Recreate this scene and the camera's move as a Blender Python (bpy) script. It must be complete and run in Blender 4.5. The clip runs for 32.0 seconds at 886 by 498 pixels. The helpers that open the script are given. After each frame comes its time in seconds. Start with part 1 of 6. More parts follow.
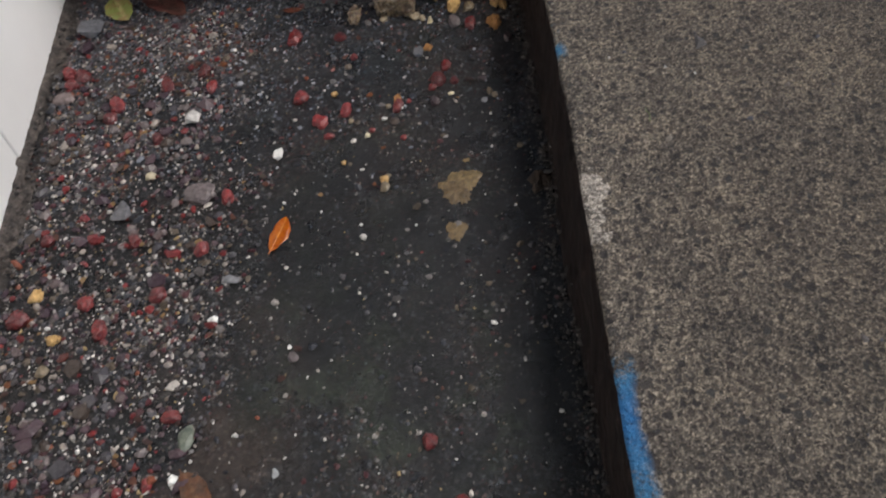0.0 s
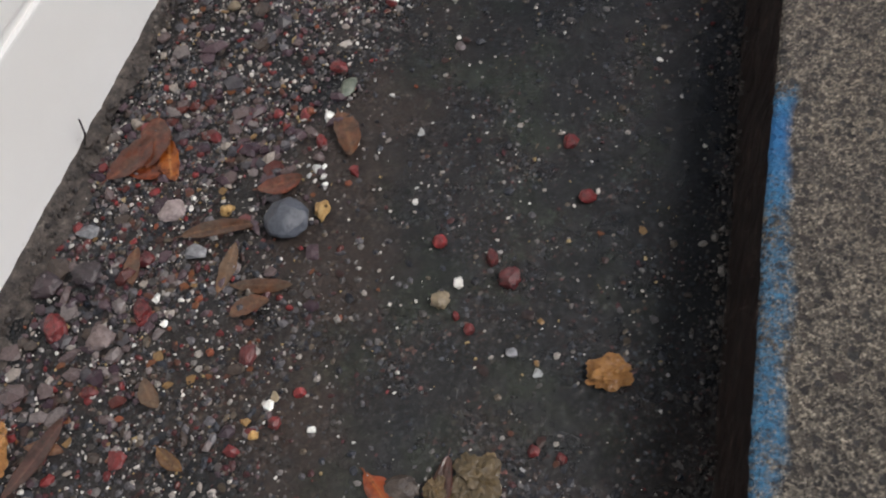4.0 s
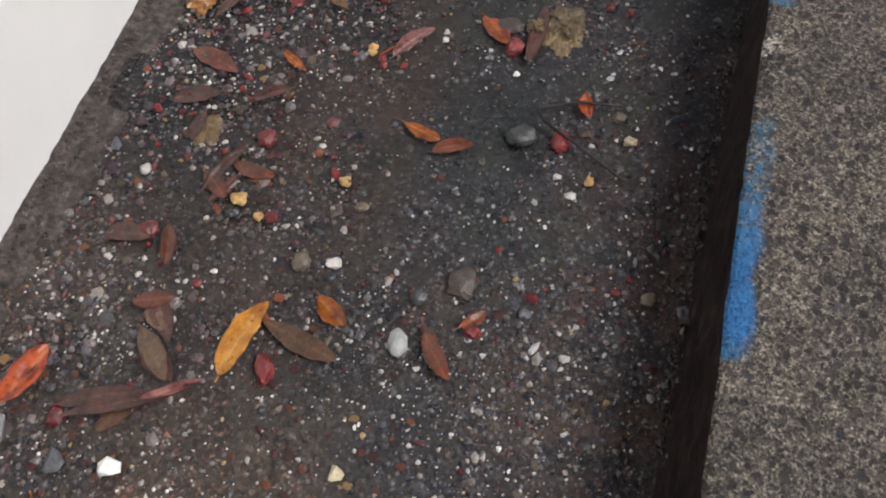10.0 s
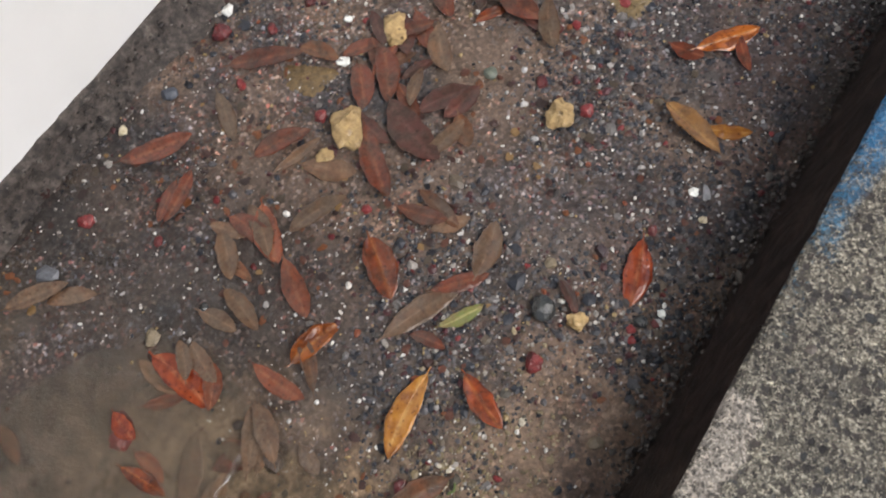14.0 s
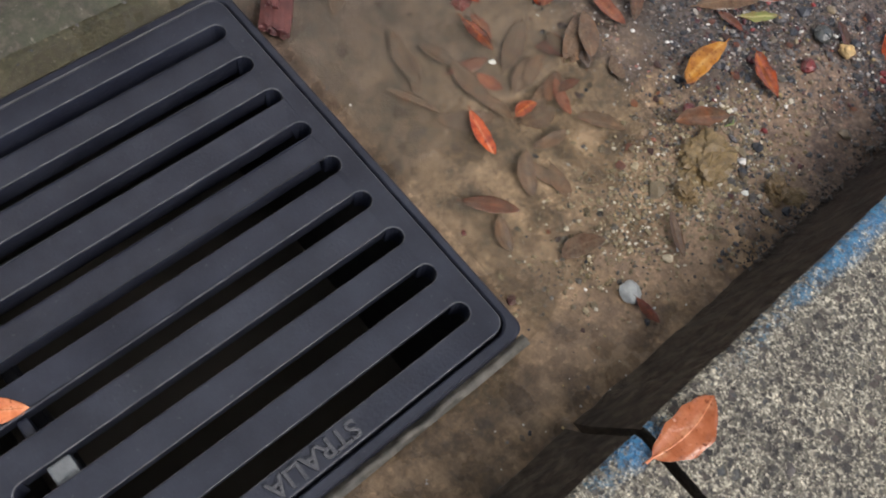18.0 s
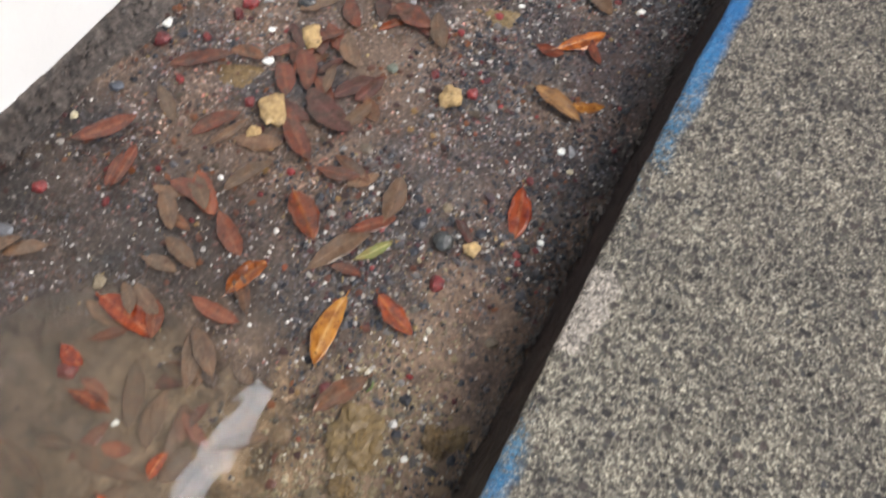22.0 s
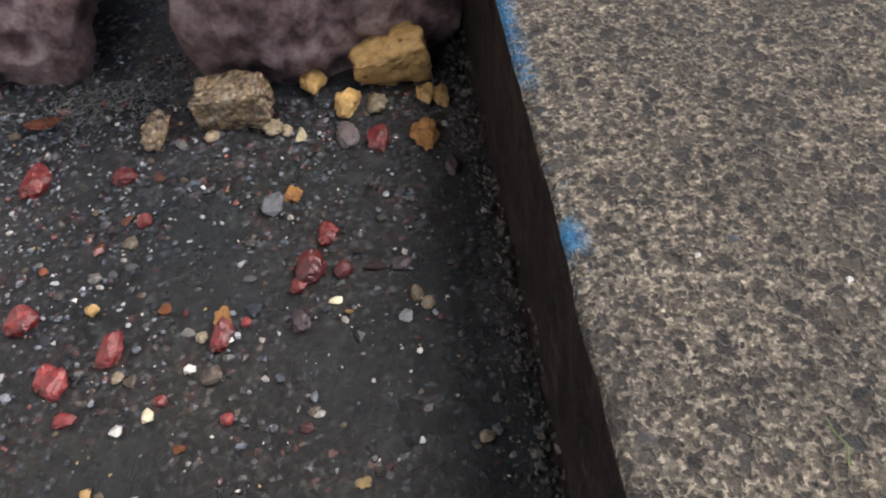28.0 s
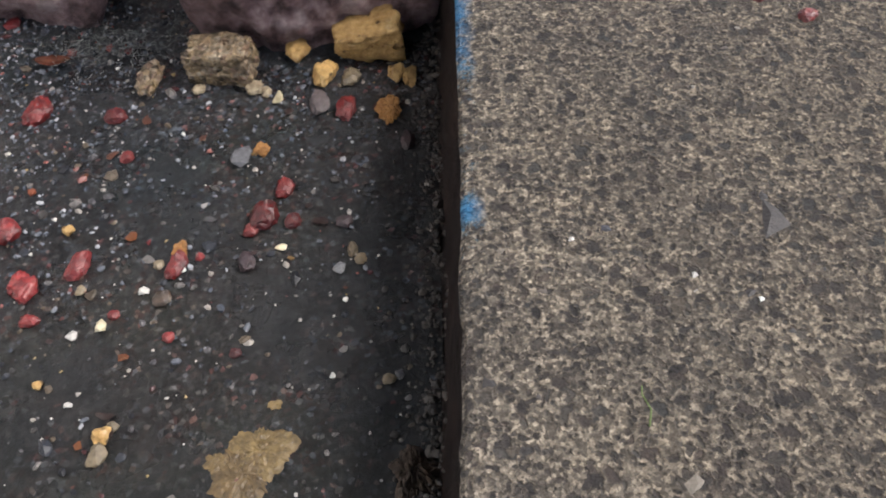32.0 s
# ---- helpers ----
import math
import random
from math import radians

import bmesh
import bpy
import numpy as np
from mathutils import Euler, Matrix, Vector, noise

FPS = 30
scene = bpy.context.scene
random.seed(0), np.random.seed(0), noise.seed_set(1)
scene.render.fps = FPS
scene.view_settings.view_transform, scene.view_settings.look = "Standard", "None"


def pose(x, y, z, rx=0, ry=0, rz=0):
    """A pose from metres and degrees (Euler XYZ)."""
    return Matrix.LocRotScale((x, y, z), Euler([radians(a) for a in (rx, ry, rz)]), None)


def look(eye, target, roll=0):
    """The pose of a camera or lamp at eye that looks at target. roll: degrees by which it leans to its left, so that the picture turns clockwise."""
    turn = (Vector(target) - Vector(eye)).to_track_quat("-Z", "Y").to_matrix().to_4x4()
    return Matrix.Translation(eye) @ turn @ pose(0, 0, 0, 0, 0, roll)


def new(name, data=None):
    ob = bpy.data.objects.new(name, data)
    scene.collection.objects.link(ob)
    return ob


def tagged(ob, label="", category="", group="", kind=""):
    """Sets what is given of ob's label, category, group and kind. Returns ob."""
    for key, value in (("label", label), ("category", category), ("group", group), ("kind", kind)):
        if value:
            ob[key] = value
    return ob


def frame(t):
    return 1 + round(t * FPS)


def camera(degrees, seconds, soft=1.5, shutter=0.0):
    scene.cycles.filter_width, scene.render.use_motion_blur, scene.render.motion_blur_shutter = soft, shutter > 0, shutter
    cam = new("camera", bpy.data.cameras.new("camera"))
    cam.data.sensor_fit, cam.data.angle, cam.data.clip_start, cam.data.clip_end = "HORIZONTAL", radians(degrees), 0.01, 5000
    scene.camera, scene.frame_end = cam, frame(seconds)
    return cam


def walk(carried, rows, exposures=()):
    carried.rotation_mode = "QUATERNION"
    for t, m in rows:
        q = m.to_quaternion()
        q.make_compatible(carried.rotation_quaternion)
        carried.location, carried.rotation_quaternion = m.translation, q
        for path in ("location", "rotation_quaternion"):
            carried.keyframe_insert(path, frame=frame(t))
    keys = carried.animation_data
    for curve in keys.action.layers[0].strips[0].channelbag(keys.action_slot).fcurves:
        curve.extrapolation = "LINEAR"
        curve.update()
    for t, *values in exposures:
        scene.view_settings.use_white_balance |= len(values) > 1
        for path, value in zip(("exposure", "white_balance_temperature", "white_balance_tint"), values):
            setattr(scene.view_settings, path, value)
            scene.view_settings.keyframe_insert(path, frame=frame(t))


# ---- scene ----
cam = camera(55.18, 32.0, soft=1.9, shutter=0.25)
PATH = [
    (0, -0.0597, -0.2999, 0.3759, 35.89, 4.89, -4.91),
    (0.5, -0.0598, -0.3065, 0.3778, 33.15, 6.02, -3.20),
    (1, -0.0556, -0.3044, 0.3789, 34.05, 5.27, -1.93),
    (1.5, -0.0516, -0.3065, 0.3748, 34.44, 3.85, -1.60),
    (2, -0.0418, -0.3055, 0.3712, 34.88, 1.85, -2.06),
    (2.5, -0.0370, -0.3052, 0.3696, 35.03, 1.20, -3.31),
    (3, -0.0350, -0.3107, 0.3681, 34.62, 1.59, -2.83),
    (3.5, -0.0496, -0.3355, 0.3653, 32.83, 3.02, 2.59),
    (4, -0.0714, -0.3996, 0.3317, 31.15, 3.24, 12.33),
    (4.5, -0.0812, -0.3984, 0.3170, 29.45, 3.34, 11.90),
    (6.5, -0.0897, -0.4082, 0.3399, 24.24, 2.03, 11.36),
    (7, -0.0808, -0.4301, 0.3450, 22.88, 2.16, 11.58),
    (7.5, -0.0699, -0.4774, 0.3497, 23.39, 3.09, 13.64),
    (8, -0.0640, -0.5116, 0.3563, 23.89, 2.98, 13.87),
    (8.5, -0.0623, -0.5417, 0.3511, 24.73, 1.69, 13.13),
    (9, -0.0628, -0.5676, 0.3514, 24.80, 1.29, 13.50),
    (9.5, -0.0663, -0.5894, 0.3510, 24.76, 1.40, 14.31),
    (10, -0.0622, -0.6142, 0.3545, 25.84, 2.27, 16.16),
    (10.5, -0.0565, -0.6466, 0.3638, 27.07, 3.45, 18.51),
    (11, -0.0549, -0.7127, 0.3666, 25.92, 4.20, 19.24),
    (11.5, -0.0498, -0.7828, 0.3781, 23.72, 4.69, 21.69),
    (12, -0.0781, -0.8628, 0.3815, 20.72, 1.65, 23.97),
    (12.5, -0.0500, -0.9291, 0.3738, 22.02, 6.15, 28.46),
    (13, -0.0490, -0.9834, 0.3790, 20.76, 4.83, 28.93),
    (13.5, -0.0501, -1.0189, 0.3789, 20.04, 3.69, 30.14),
    (14, -0.0457, -1.0451, 0.3745, 18.35, 3.89, 32.51),
    (14.5, -0.0459, -1.0557, 0.3738, 17.65, 3.92, 35.37),
    (16.5, 0.0229, -1.1656, 0.3808, 23.22, 0.01, 59.37),
    (17, 0.0092, -1.2277, 0.3683, 20.08, -1.08, 64.76),
    (17.5, -0.0067, -1.3122, 0.3552, 21.58, -7.58, 53.66),
    (18, -0.0334, -1.3480, 0.3487, 22.66, -9.50, 49.75),
    (18.5, -0.0379, -1.3488, 0.3475, 21.34, -7.86, 48.50),
    (19, -0.0438, -1.3518, 0.3534, 20.55, -6.67, 48.36),
    (19.5, -0.0435, -1.3542, 0.3543, 20.49, -5.97, 48.25),
    (20, -0.0396, -1.3499, 0.3558, 20.52, -5.94, 48.30),
    (20.5, -0.0304, -1.3448, 0.3594, 20.89, -5.32, 46.94),
    (21, -0.0080, -1.2937, 0.3662, 24.88, -3.67, 39.80),
    (21.5, -0.0020, -1.2151, 0.3902, 26.11, -3.63, 33.13),
    (22, 0.0150, -1.1507, 0.4000, 28.17, -1.34, 28.28),
    (22.5, 0.0182, -1.0604, 0.4325, 30.27, 1.22, 22.74),
    (23, 0.0111, -0.9844, 0.4681, 32.48, 3.57, 12.54),
    (23.5, -0.0039, -0.9031, 0.4858, 34.07, 3.83, 5.20),
    (24, 0.0007, -0.7774, 0.4898, 35.34, 3.44, 3.81),
    (24.5, -0.0249, -0.6401, 0.4941, 37.90, 0.31, -1.27),
    (25, -0.0379, -0.5110, 0.4706, 40.09, 0.67, -3.98),
    (25.5, -0.0497, -0.3790, 0.4264, 36.53, 0.58, -5.42),
    (27.5, -0.0215, -0.0493, 0.1938, 38.07, 0.41, -16.96),
    (28, -0.0211, -0.0530, 0.2044, 37.81, 5.63, -7.98),
    (28.5, -0.0179, -0.0539, 0.2118, 37.87, 5.60, -6.36),
    (29, -0.0057, -0.0732, 0.2195, 36.04, 4.00, -1.56),
    (29.5, 0.0016, -0.0768, 0.2240, 36.74, 4.58, -1.46),
    (30, 0.0032, -0.0775, 0.2235, 36.74, 4.30, -1.95),
    (30.5, 0.0049, -0.0782, 0.2233, 36.80, 3.87, -1.67),
    (31, 0.0076, -0.0779, 0.2220, 37.05, 3.43, -1.55),
    (31.5, 0.0083, -0.0778, 0.2217, 37.29, 3.15, -1.44),
    (32, 0.0082, -0.0770, 0.2219, 37.12, 2.85, -1.28),
]
EXPOSURES = [(0.0, 0.0), (3.0, 0.1), (4.0, 0.0), (4.5, 0.0), (7.0, 0.06), (9.0, 0.17), (11.0, 0.2), (13.0, 0.24), (14.5, 0.28), (16.5, 0.36), (18.0, 0.54), (20.5, 0.36), (22.0, 0.62), (23.0, 0.42), (24.0, 0.36), (25.0, 0.12), (25.5, 0.1), (27.5, 0.77), (32.0, 0.81)]
walk(cam, [(t, pose(*p)) for t, *p in PATH], EXPOSURES)

# ---- light ----
world = bpy.data.worlds.new("overcast_sky")
scene.world = world
world.use_nodes = True
wn = world.node_tree
sky = wn.nodes.new("ShaderNodeTexSky")
sky.sky_type, sky.sun_disc = "NISHITA", False
sky.sun_elevation, sky.sun_rotation = radians(52), radians(80)
sky.air_density, sky.dust_density, sky.ozone_density = 1.0, 4.0, 1.0
wn.links.new(sky.outputs[0], wn.nodes["Background"].inputs[0])
wn.nodes["Background"].inputs[1].default_value = 0.15
sun = new("sun", bpy.data.lights.new("sun", "SUN"))
sun.data.energy, sun.data.angle, sun.data.color = 1.5, radians(28), (0.95, 0.965, 1.0)
sun.matrix_world = look((1.65, 0.25, 2.15), (0, 0, 0))

# ---- sizes ----
KERB_Z = 0.0532        # top of the pavement over the gutter floor
WALL_X = -0.322        # face of the painted wall
SLAB_JOINT = -1.2165   # joint between the two pavement slabs
PIT = (-0.2840, -0.0575, -1.4175, -1.2065)
GRATE_Z = 0.0027
WATER_Z = -0.0052
rnd = random.Random(11)
rng = np.random.default_rng(5)


def smooth(a, b, v):
    u = min(1.0, max(0.0, (v - a) / (b - a)))
    return u * u * (3 - 2 * u)


def kerb_edge(y):
    """The worn kerb's edge wanders a few millimetres from a straight line."""
    return float(np.interp(y, (-1.5, -1.14, -0.95, -0.82, -0.73, -0.6, -0.4, -0.3, -0.2, -0.07, 0.01, 0.08, 0.2), (0.001, 0.001, -0.001, -0.0015, 0.001, -0.001, -0.0055, -0.0062, -0.0042, 0.0018, 0.0056, 0.0078, 0.0092)))


def kerb_foot(y):
    return float(np.interp(y, (-0.8, -0.4, -0.2, -0.05, 0.05), (-0.014, -0.010, -0.0065, -0.006, 0.0)))


def pool(x, y):
    """How deep in the puddle round the drain a place lies, 0 to 1."""
    d = math.hypot((x + 0.18) / 0.15, (y + 1.25) / 0.225)
    return 1 - smooth(0.55, 1.15, d + 0.12 * noise.noise(Vector((x * 22, y * 22, 3))))


def gutter_z(x, y):
    z = 0.0016 * noise.noise(Vector((x * 16, y * 16, 0))) + 0.0008 * noise.noise(Vector((x * 60, y * 60, 7)))
    z += 0.0035 * smooth(-0.24, -0.31, x)
    return z - 0.0125 * pool(x, y)


def foot_out(y):
    """How far the mortar at the foot of the wall reaches into the gutter."""
    return 0.010 + 0.011 * smooth(-0.12, -0.36, y) * (1 - smooth(-0.85, -1.05, y)) + 0.004 * noise.noise(Vector((y * 18, 8, 3)))


def paint_z(y):
    """Height of the lower edge of the white paint on the wall."""
    return 0.008 + 0.004 * smooth(-0.3, -0.8, y) + 0.014 * smooth(-0.8, -1.08, y) + 0.03 * smooth(-1.05, -1.25, y)


# ---- materials ----
def material(name, rough=0.6, metal=0.0, ior=None):
    m = bpy.data.materials.new(name)
    m.use_nodes = True
    b = m.node_tree.nodes["Principled BSDF"]
    b.inputs["Roughness"].default_value, b.inputs["Metallic"].default_value = rough, metal
    if ior:
        b.inputs["IOR"].default_value = ior
    return m, m.node_tree, b


def place(nt, local=False):
    if local:
        return nt.nodes.new("ShaderNodeTexCoord").outputs["Object"]
    return nt.nodes.new("ShaderNodeNewGeometry").outputs["Position"]


def noise_tex(nt, vec, scale, detail=4.0, rough=0.55):
    n = nt.nodes.new("ShaderNodeTexNoise")
    n.inputs["Scale"].default_value, n.inputs["Detail"].default_value, n.inputs["Roughness"].default_value = scale, detail, rough
    nt.links.new(vec, n.inputs["Vector"])
    return n.outputs["Fac"]


def cells(nt, vec, scale, out="Color", feature="F1"):
    n = nt.nodes.new("ShaderNodeTexVoronoi")
    n.feature = feature
    n.inputs["Scale"].default_value = scale
    nt.links.new(vec, n.inputs["Vector"])
    return n.outputs[out]


def ramp(nt, fac, stops, mode="LINEAR"):
    n = nt.nodes.new("ShaderNodeValToRGB")
    n.color_ramp.interpolation = mode
    e = n.color_ramp.elements
    while len(e) < len(stops):
        e.new(0.5)
    for k, (at, c) in enumerate(stops):
        e[k].position = at
        e[k].color = (c, c, c, 1) if not isinstance(c, tuple) else (*c, 1)
    nt.links.new(fac, n.inputs[0])
    return n.outputs["Color"]


def mix(nt, fac, a, b, mode="MIX"):
    n = nt.nodes.new("ShaderNodeMix")
    n.data_type, n.blend_type = "RGBA", mode
    for s, v in ((n.inputs[0], fac), (n.inputs[6], a), (n.inputs[7], b)):
        if isinstance(v, (int, float)):
            s.default_value = v
        elif isinstance(v, tuple):
            s.default_value = (*v, 1)
        else:
            nt.links.new(v, s)
    return n.outputs[2]


def maths(nt, op, a, b=0.0):
    n = nt.nodes.new("ShaderNodeMath")
    n.operation = op
    for s, v in zip(n.inputs, (a, b)):
        if isinstance(v, (int, float)):
            s.default_value = v
        else:
            nt.links.new(v, s)
    return n.outputs[0]


def bump(nt, bsdf, height, strength, distance, before=None):
    n = nt.nodes.new("ShaderNodeBump")
    n.inputs["Strength"].default_value, n.inputs["Distance"].default_value = strength, distance
    nt.links.new(height, n.inputs["Height"])
    if before is not None:
        nt.links.new(before, n.inputs["Normal"])
    nt.links.new(n.outputs[0], bsdf.inputs["Normal"])
    return n.outputs[0]


def split(nt, vec):
    n = nt.nodes.new("ShaderNodeSeparateXYZ")
    nt.links.new(vec, n.inputs[0])
    return n.outputs


def island(nt):
    return nt.nodes.new("ShaderNodeNewGeometry").outputs["Random Per Island"]


def own_random(nt):
    return nt.nodes.new("ShaderNodeObjectInfo").outputs["Random"]


def wet_film(nt, bsdf, p, most=1.0):
    """A broken film of water that glints on the grains."""
    bsdf.inputs["Coat Roughness"].default_value, bsdf.inputs["Coat IOR"].default_value = 0.06, 1.33
    bsdf.inputs["Specular IOR Level"].default_value = 0.3
    nt.links.new(ramp(nt, noise_tex(nt, p, 150, 4, 0.7), [(0.46, 0.0), (0.58, most)]), bsdf.inputs["Coat Weight"])
    n = nt.nodes.new("ShaderNodeBump")
    n.inputs["Strength"].default_value, n.inputs["Distance"].default_value = 1.0, 0.0016
    nt.links.new(noise_tex(nt, p, 300, 3, 0.6), n.inputs["Height"])
    nt.links.new(n.outputs[0], bsdf.inputs["Coat Normal"])


def make_pavement():
    m, nt, b = material("exposed_aggregate_concrete", 0.75)
    p = place(nt)
    # dark worn stones of several sizes in a pale sandy cement
    wob = nt.nodes.new("ShaderNodeTexNoise")
    wob.inputs["Scale"].default_value, wob.inputs["Detail"].default_value = 260.0, 4.0
    nt.links.new(p, wob.inputs["Vector"])
    shift = nt.nodes.new("ShaderNodeVectorMath")
    shift.operation = "MULTIPLY_ADD"
    nt.links.new(wob.outputs["Color"], shift.inputs[0])
    shift.inputs[1].default_value = (0.0055, 0.0055, 0.0055)
    nt.links.new(p, shift.inputs[2])
    bent = shift.outputs[0]
    ragged = noise_tex(nt, p, 650, 4, 0.7)

    def stones(scale, share, size):
        hue = split(nt, cells(nt, bent, scale))
        far = maths(nt, "ADD", cells(nt, bent, scale, "Distance"), maths(nt, "MULTIPLY", maths(nt, "SUBTRACT", ragged, 0.5), 0.55))
        far = maths(nt, "ADD", far, ramp(nt, hue[0], [(0.0, 0.0), (share, 0.22), (share + 0.04, 0.9)]))
        return ramp(nt, far, [(size - 0.1, 1.0), (size + 0.08, 0.0)]), hue[1], hue[2]

    wide, hue_w, tone_w = stones(235, 0.55, 0.52)
    fine, hue_f, tone_f = stones(470, 0.9, 0.52)
    mask = maths(nt, "MAXIMUM", wide, maths(nt, "MULTIPLY", fine, 0.9))
    dark = [(0.0, (0.035, 0.031, 0.032)), (0.35, (0.065, 0.058, 0.058)), (0.55, (0.088, 0.07, 0.066)), (0.75, (0.068, 0.071, 0.078)), (1.0, (0.17, 0.15, 0.125))]
    body = mix(nt, wide, ramp(nt, hue_f, dark), ramp(nt, hue_w, dark))
    body = mix(nt, 0.8, body, ramp(nt, noise_tex(nt, p, 700, 4, 0.7), [(0.3, 0.55), (0.7, 1.6)]), "MULTIPLY")
    cement = ramp(nt, noise_tex(nt, p, 560, 4, 0.72), [(0.3, (0.115, 0.102, 0.088)), (0.5, (0.27, 0.246, 0.212)), (0.7, (0.5, 0.465, 0.41))])
    grains = ramp(nt, split(nt, cells(nt, p, 1150))[0], [(0.0, (0.38, 0.37, 0.35)), (0.55, (0.95, 0.95, 0.95)), (0.9, (2.1, 2.1, 2.05))])
    cement = mix(nt, 0.85, cement, grains, "MULTIPLY")
    col = mix(nt, mask, cement, body)
    # a few larger stones, uneven wear and sandy patches
    lone, hue_l, tone_l = stones(150, 0.2, 0.5)
    col = mix(nt, maths(nt, "MULTIPLY", lone, 0.5), col, mix(nt, 0.8, ramp(nt, hue_l, dark), ramp(nt, noise_tex(nt, p, 500, 4, 0.7), [(0.3, 0.6), (0.7, 1.5)]), "MULTIPLY"))
    big = ramp(nt, noise_tex(nt, p, 24, 4), [(0.3, (0.72, 0.7, 0.69)), (0.7, (1.2, 1.17, 1.12))])
    col = mix(nt, 0.9, col, big, "MULTIPLY")
    mottle = ramp(nt, noise_tex(nt, p, 105, 5, 0.72), [(0.34, (0.56, 0.55, 0.56)), (0.5, (0.97, 0.96, 0.93)), (0.64, (1.56, 1.53, 1.45))])
    col = mix(nt, 0.45, col, mottle, "MULTIPLY")
    # darker and browner away from the edge
    out = maths(nt, "ADD", maths(nt, "MULTIPLY", split(nt, p)[0], 2.2), maths(nt, "MULTIPLY", split(nt, p)[1], 0.5))
    out = maths(nt, "ADD", out, maths(nt, "MULTIPLY", noise_tex(nt, p, 9, 5, 0.65), 0.35))
    far_tone = ramp(nt, out, [(0.1, (1.0, 1.0, 1.0)), (0.3, (0.86, 0.84, 0.8)), (0.62, (0.66, 0.62, 0.56))])
    col = mix(nt, 1.0, col, far_tone, "MULTIPLY")
    # tone by place along the slabs: lighter towards the drain, darker and browner beyond
    along_tone = ramp(nt, maths(nt, "MULTIPLY", split(nt, p)[1], -0.5), [(0.0, (0.66, 0.63, 0.6)), (0.04, (0.62, 0.59, 0.565)), (0.15, (0.55, 0.53, 0.5)), (0.3, (0.55, 0.535, 0.51)), (0.42, (0.78, 0.79, 0.765)), (0.5, (0.92, 0.95, 0.905))])
    col = mix(nt, 1.0, col, along_tone, "MULTIPLY")
    x, y, z = split(nt, p)
    # worn blue line along the edge
    along = maths(nt, "MULTIPLY_ADD", y, 0.5)
    along.node.inputs[2].default_value = 0.8
    keep = ramp(nt, along, [(0.0, 0.3), (0.17, 0.4), (0.19, 0.85), (0.2, 0.45), (0.225, 0.62), (0.266, 0.78), (0.286, 0.5), (0.293, 0.0), (0.32, 0.0), (0.332, 0.5), (0.375, 0.75), (0.416, 1.0), (0.44, 0.6), (0.5, 0.62), (0.528, 0.35), (0.55, 0.1), (0.556, 1.0), (0.572, 0.95), (0.625, 0.38), (0.634, 0.0), (0.64, 0.7), (0.7, 0.68), (0.722, 1.0), (0.735, 0.6), (0.74, 0.0), (0.82, 0.0), (0.823, 0.55), (0.829, 0.55), (0.8315, 0.85), (0.836, 0.53), (0.857, 0.56), (0.862, 0.8)])
    wander = ramp(nt, along, [(0.36, 0.011), (0.39, 0.01), (0.435, 0.013), (0.6, 0.0055), (0.65, 0.005), (0.765, 0.009), (0.805, 0.0125), (0.84, 0.0135)])
    off = maths(nt, "SUBTRACT", maths(nt, "ADD", x, 0.007), wander)
    band = maths(nt, "MULTIPLY_ADD", noise_tex(nt, p, 60, 3), 0.012)
    nt.links.new(off, band.node.inputs[2])
    edge = ramp(nt, maths(nt, "MULTIPLY", band, 20.0), [(0.0, 1.0), (0.17, 1.0), (0.27, 0.0)])
    worn = maths(nt, "ADD", noise_tex(nt, p, 330, 5, 0.75), maths(nt, "MULTIPLY", noise_tex(nt, p, 45, 2), 0.35))
    shown = maths(nt, "MULTIPLY", edge, ramp(nt, maths(nt, "ADD", maths(nt, "SUBTRACT", keep, worn), 0.5), [(0.41, 0.0), (0.66, 0.9)]))
    deep = mix(nt, ramp(nt, keep, [(0.5, 0.0), (1.0, 1.0)]), (0.07, 0.26, 0.38), (0.012, 0.19, 0.5))
    flake = ramp(nt, noise_tex(nt, p, 300, 4, 0.7), [(0.3, (0.55, 0.6, 0.65)), (0.7, (1.3, 1.25, 1.2))])
    col = mix(nt, shown, col, mix(nt, 0.9, deep, flake, "MULTIPLY"))
    # pale mortar smears on the edge
    near = ramp(nt, maths(nt, "MULTIPLY", band, 20.0), [(0.0, 1.0), (0.2, 0.85), (0.42, 0.0)])
    smear = ramp(nt, along, [(0.0, 0.0), (0.296, 0.0), (0.301, 1.25), (0.318, 1.3), (0.324, 0.0), (0.622, 0.0), (0.628, 0.7), (0.636, 0.0), (0.762, 0.0), (0.767, 1.2), (0.782, 1.25), (0.79, 0.0)])
    smear = maths(nt, "MULTIPLY", smear, near)
    smear = maths(nt, "ADD", smear, maths(nt, "MULTIPLY", maths(nt, "SUBTRACT", noise_tex(nt, p, 170, 5, 0.65), 0.5), 1.7))
    smear = maths(nt, "MULTIPLY", ramp(nt, smear, [(0.46, 0.0), (0.54, 1.0)]), ramp(nt, near, [(0.05, 0.0), (0.12, 1.0)]))
    smear = maths(nt, "MULTIPLY", smear, maths(nt, "SUBTRACT", 1.0, maths(nt, "MULTIPLY", fine, 0.75)))
    col = mix(nt, smear, col, mix(nt, 0.6, (0.43, 0.385, 0.33), grains, "MULTIPLY"))
    # small dark pits where grains have fallen out
    pit = ramp(nt, maths(nt, "ADD", cells(nt, bent, 290, "Distance"), maths(nt, "MULTIPLY", ragged, 0.4)), [(0.34, 1.0), (0.46, 0.0)])
    pit = maths(nt, "MULTIPLY", pit, ramp(nt, split(nt, cells(nt, bent, 290))[2], [(0.5, 0.0), (0.56, 1.0)]))
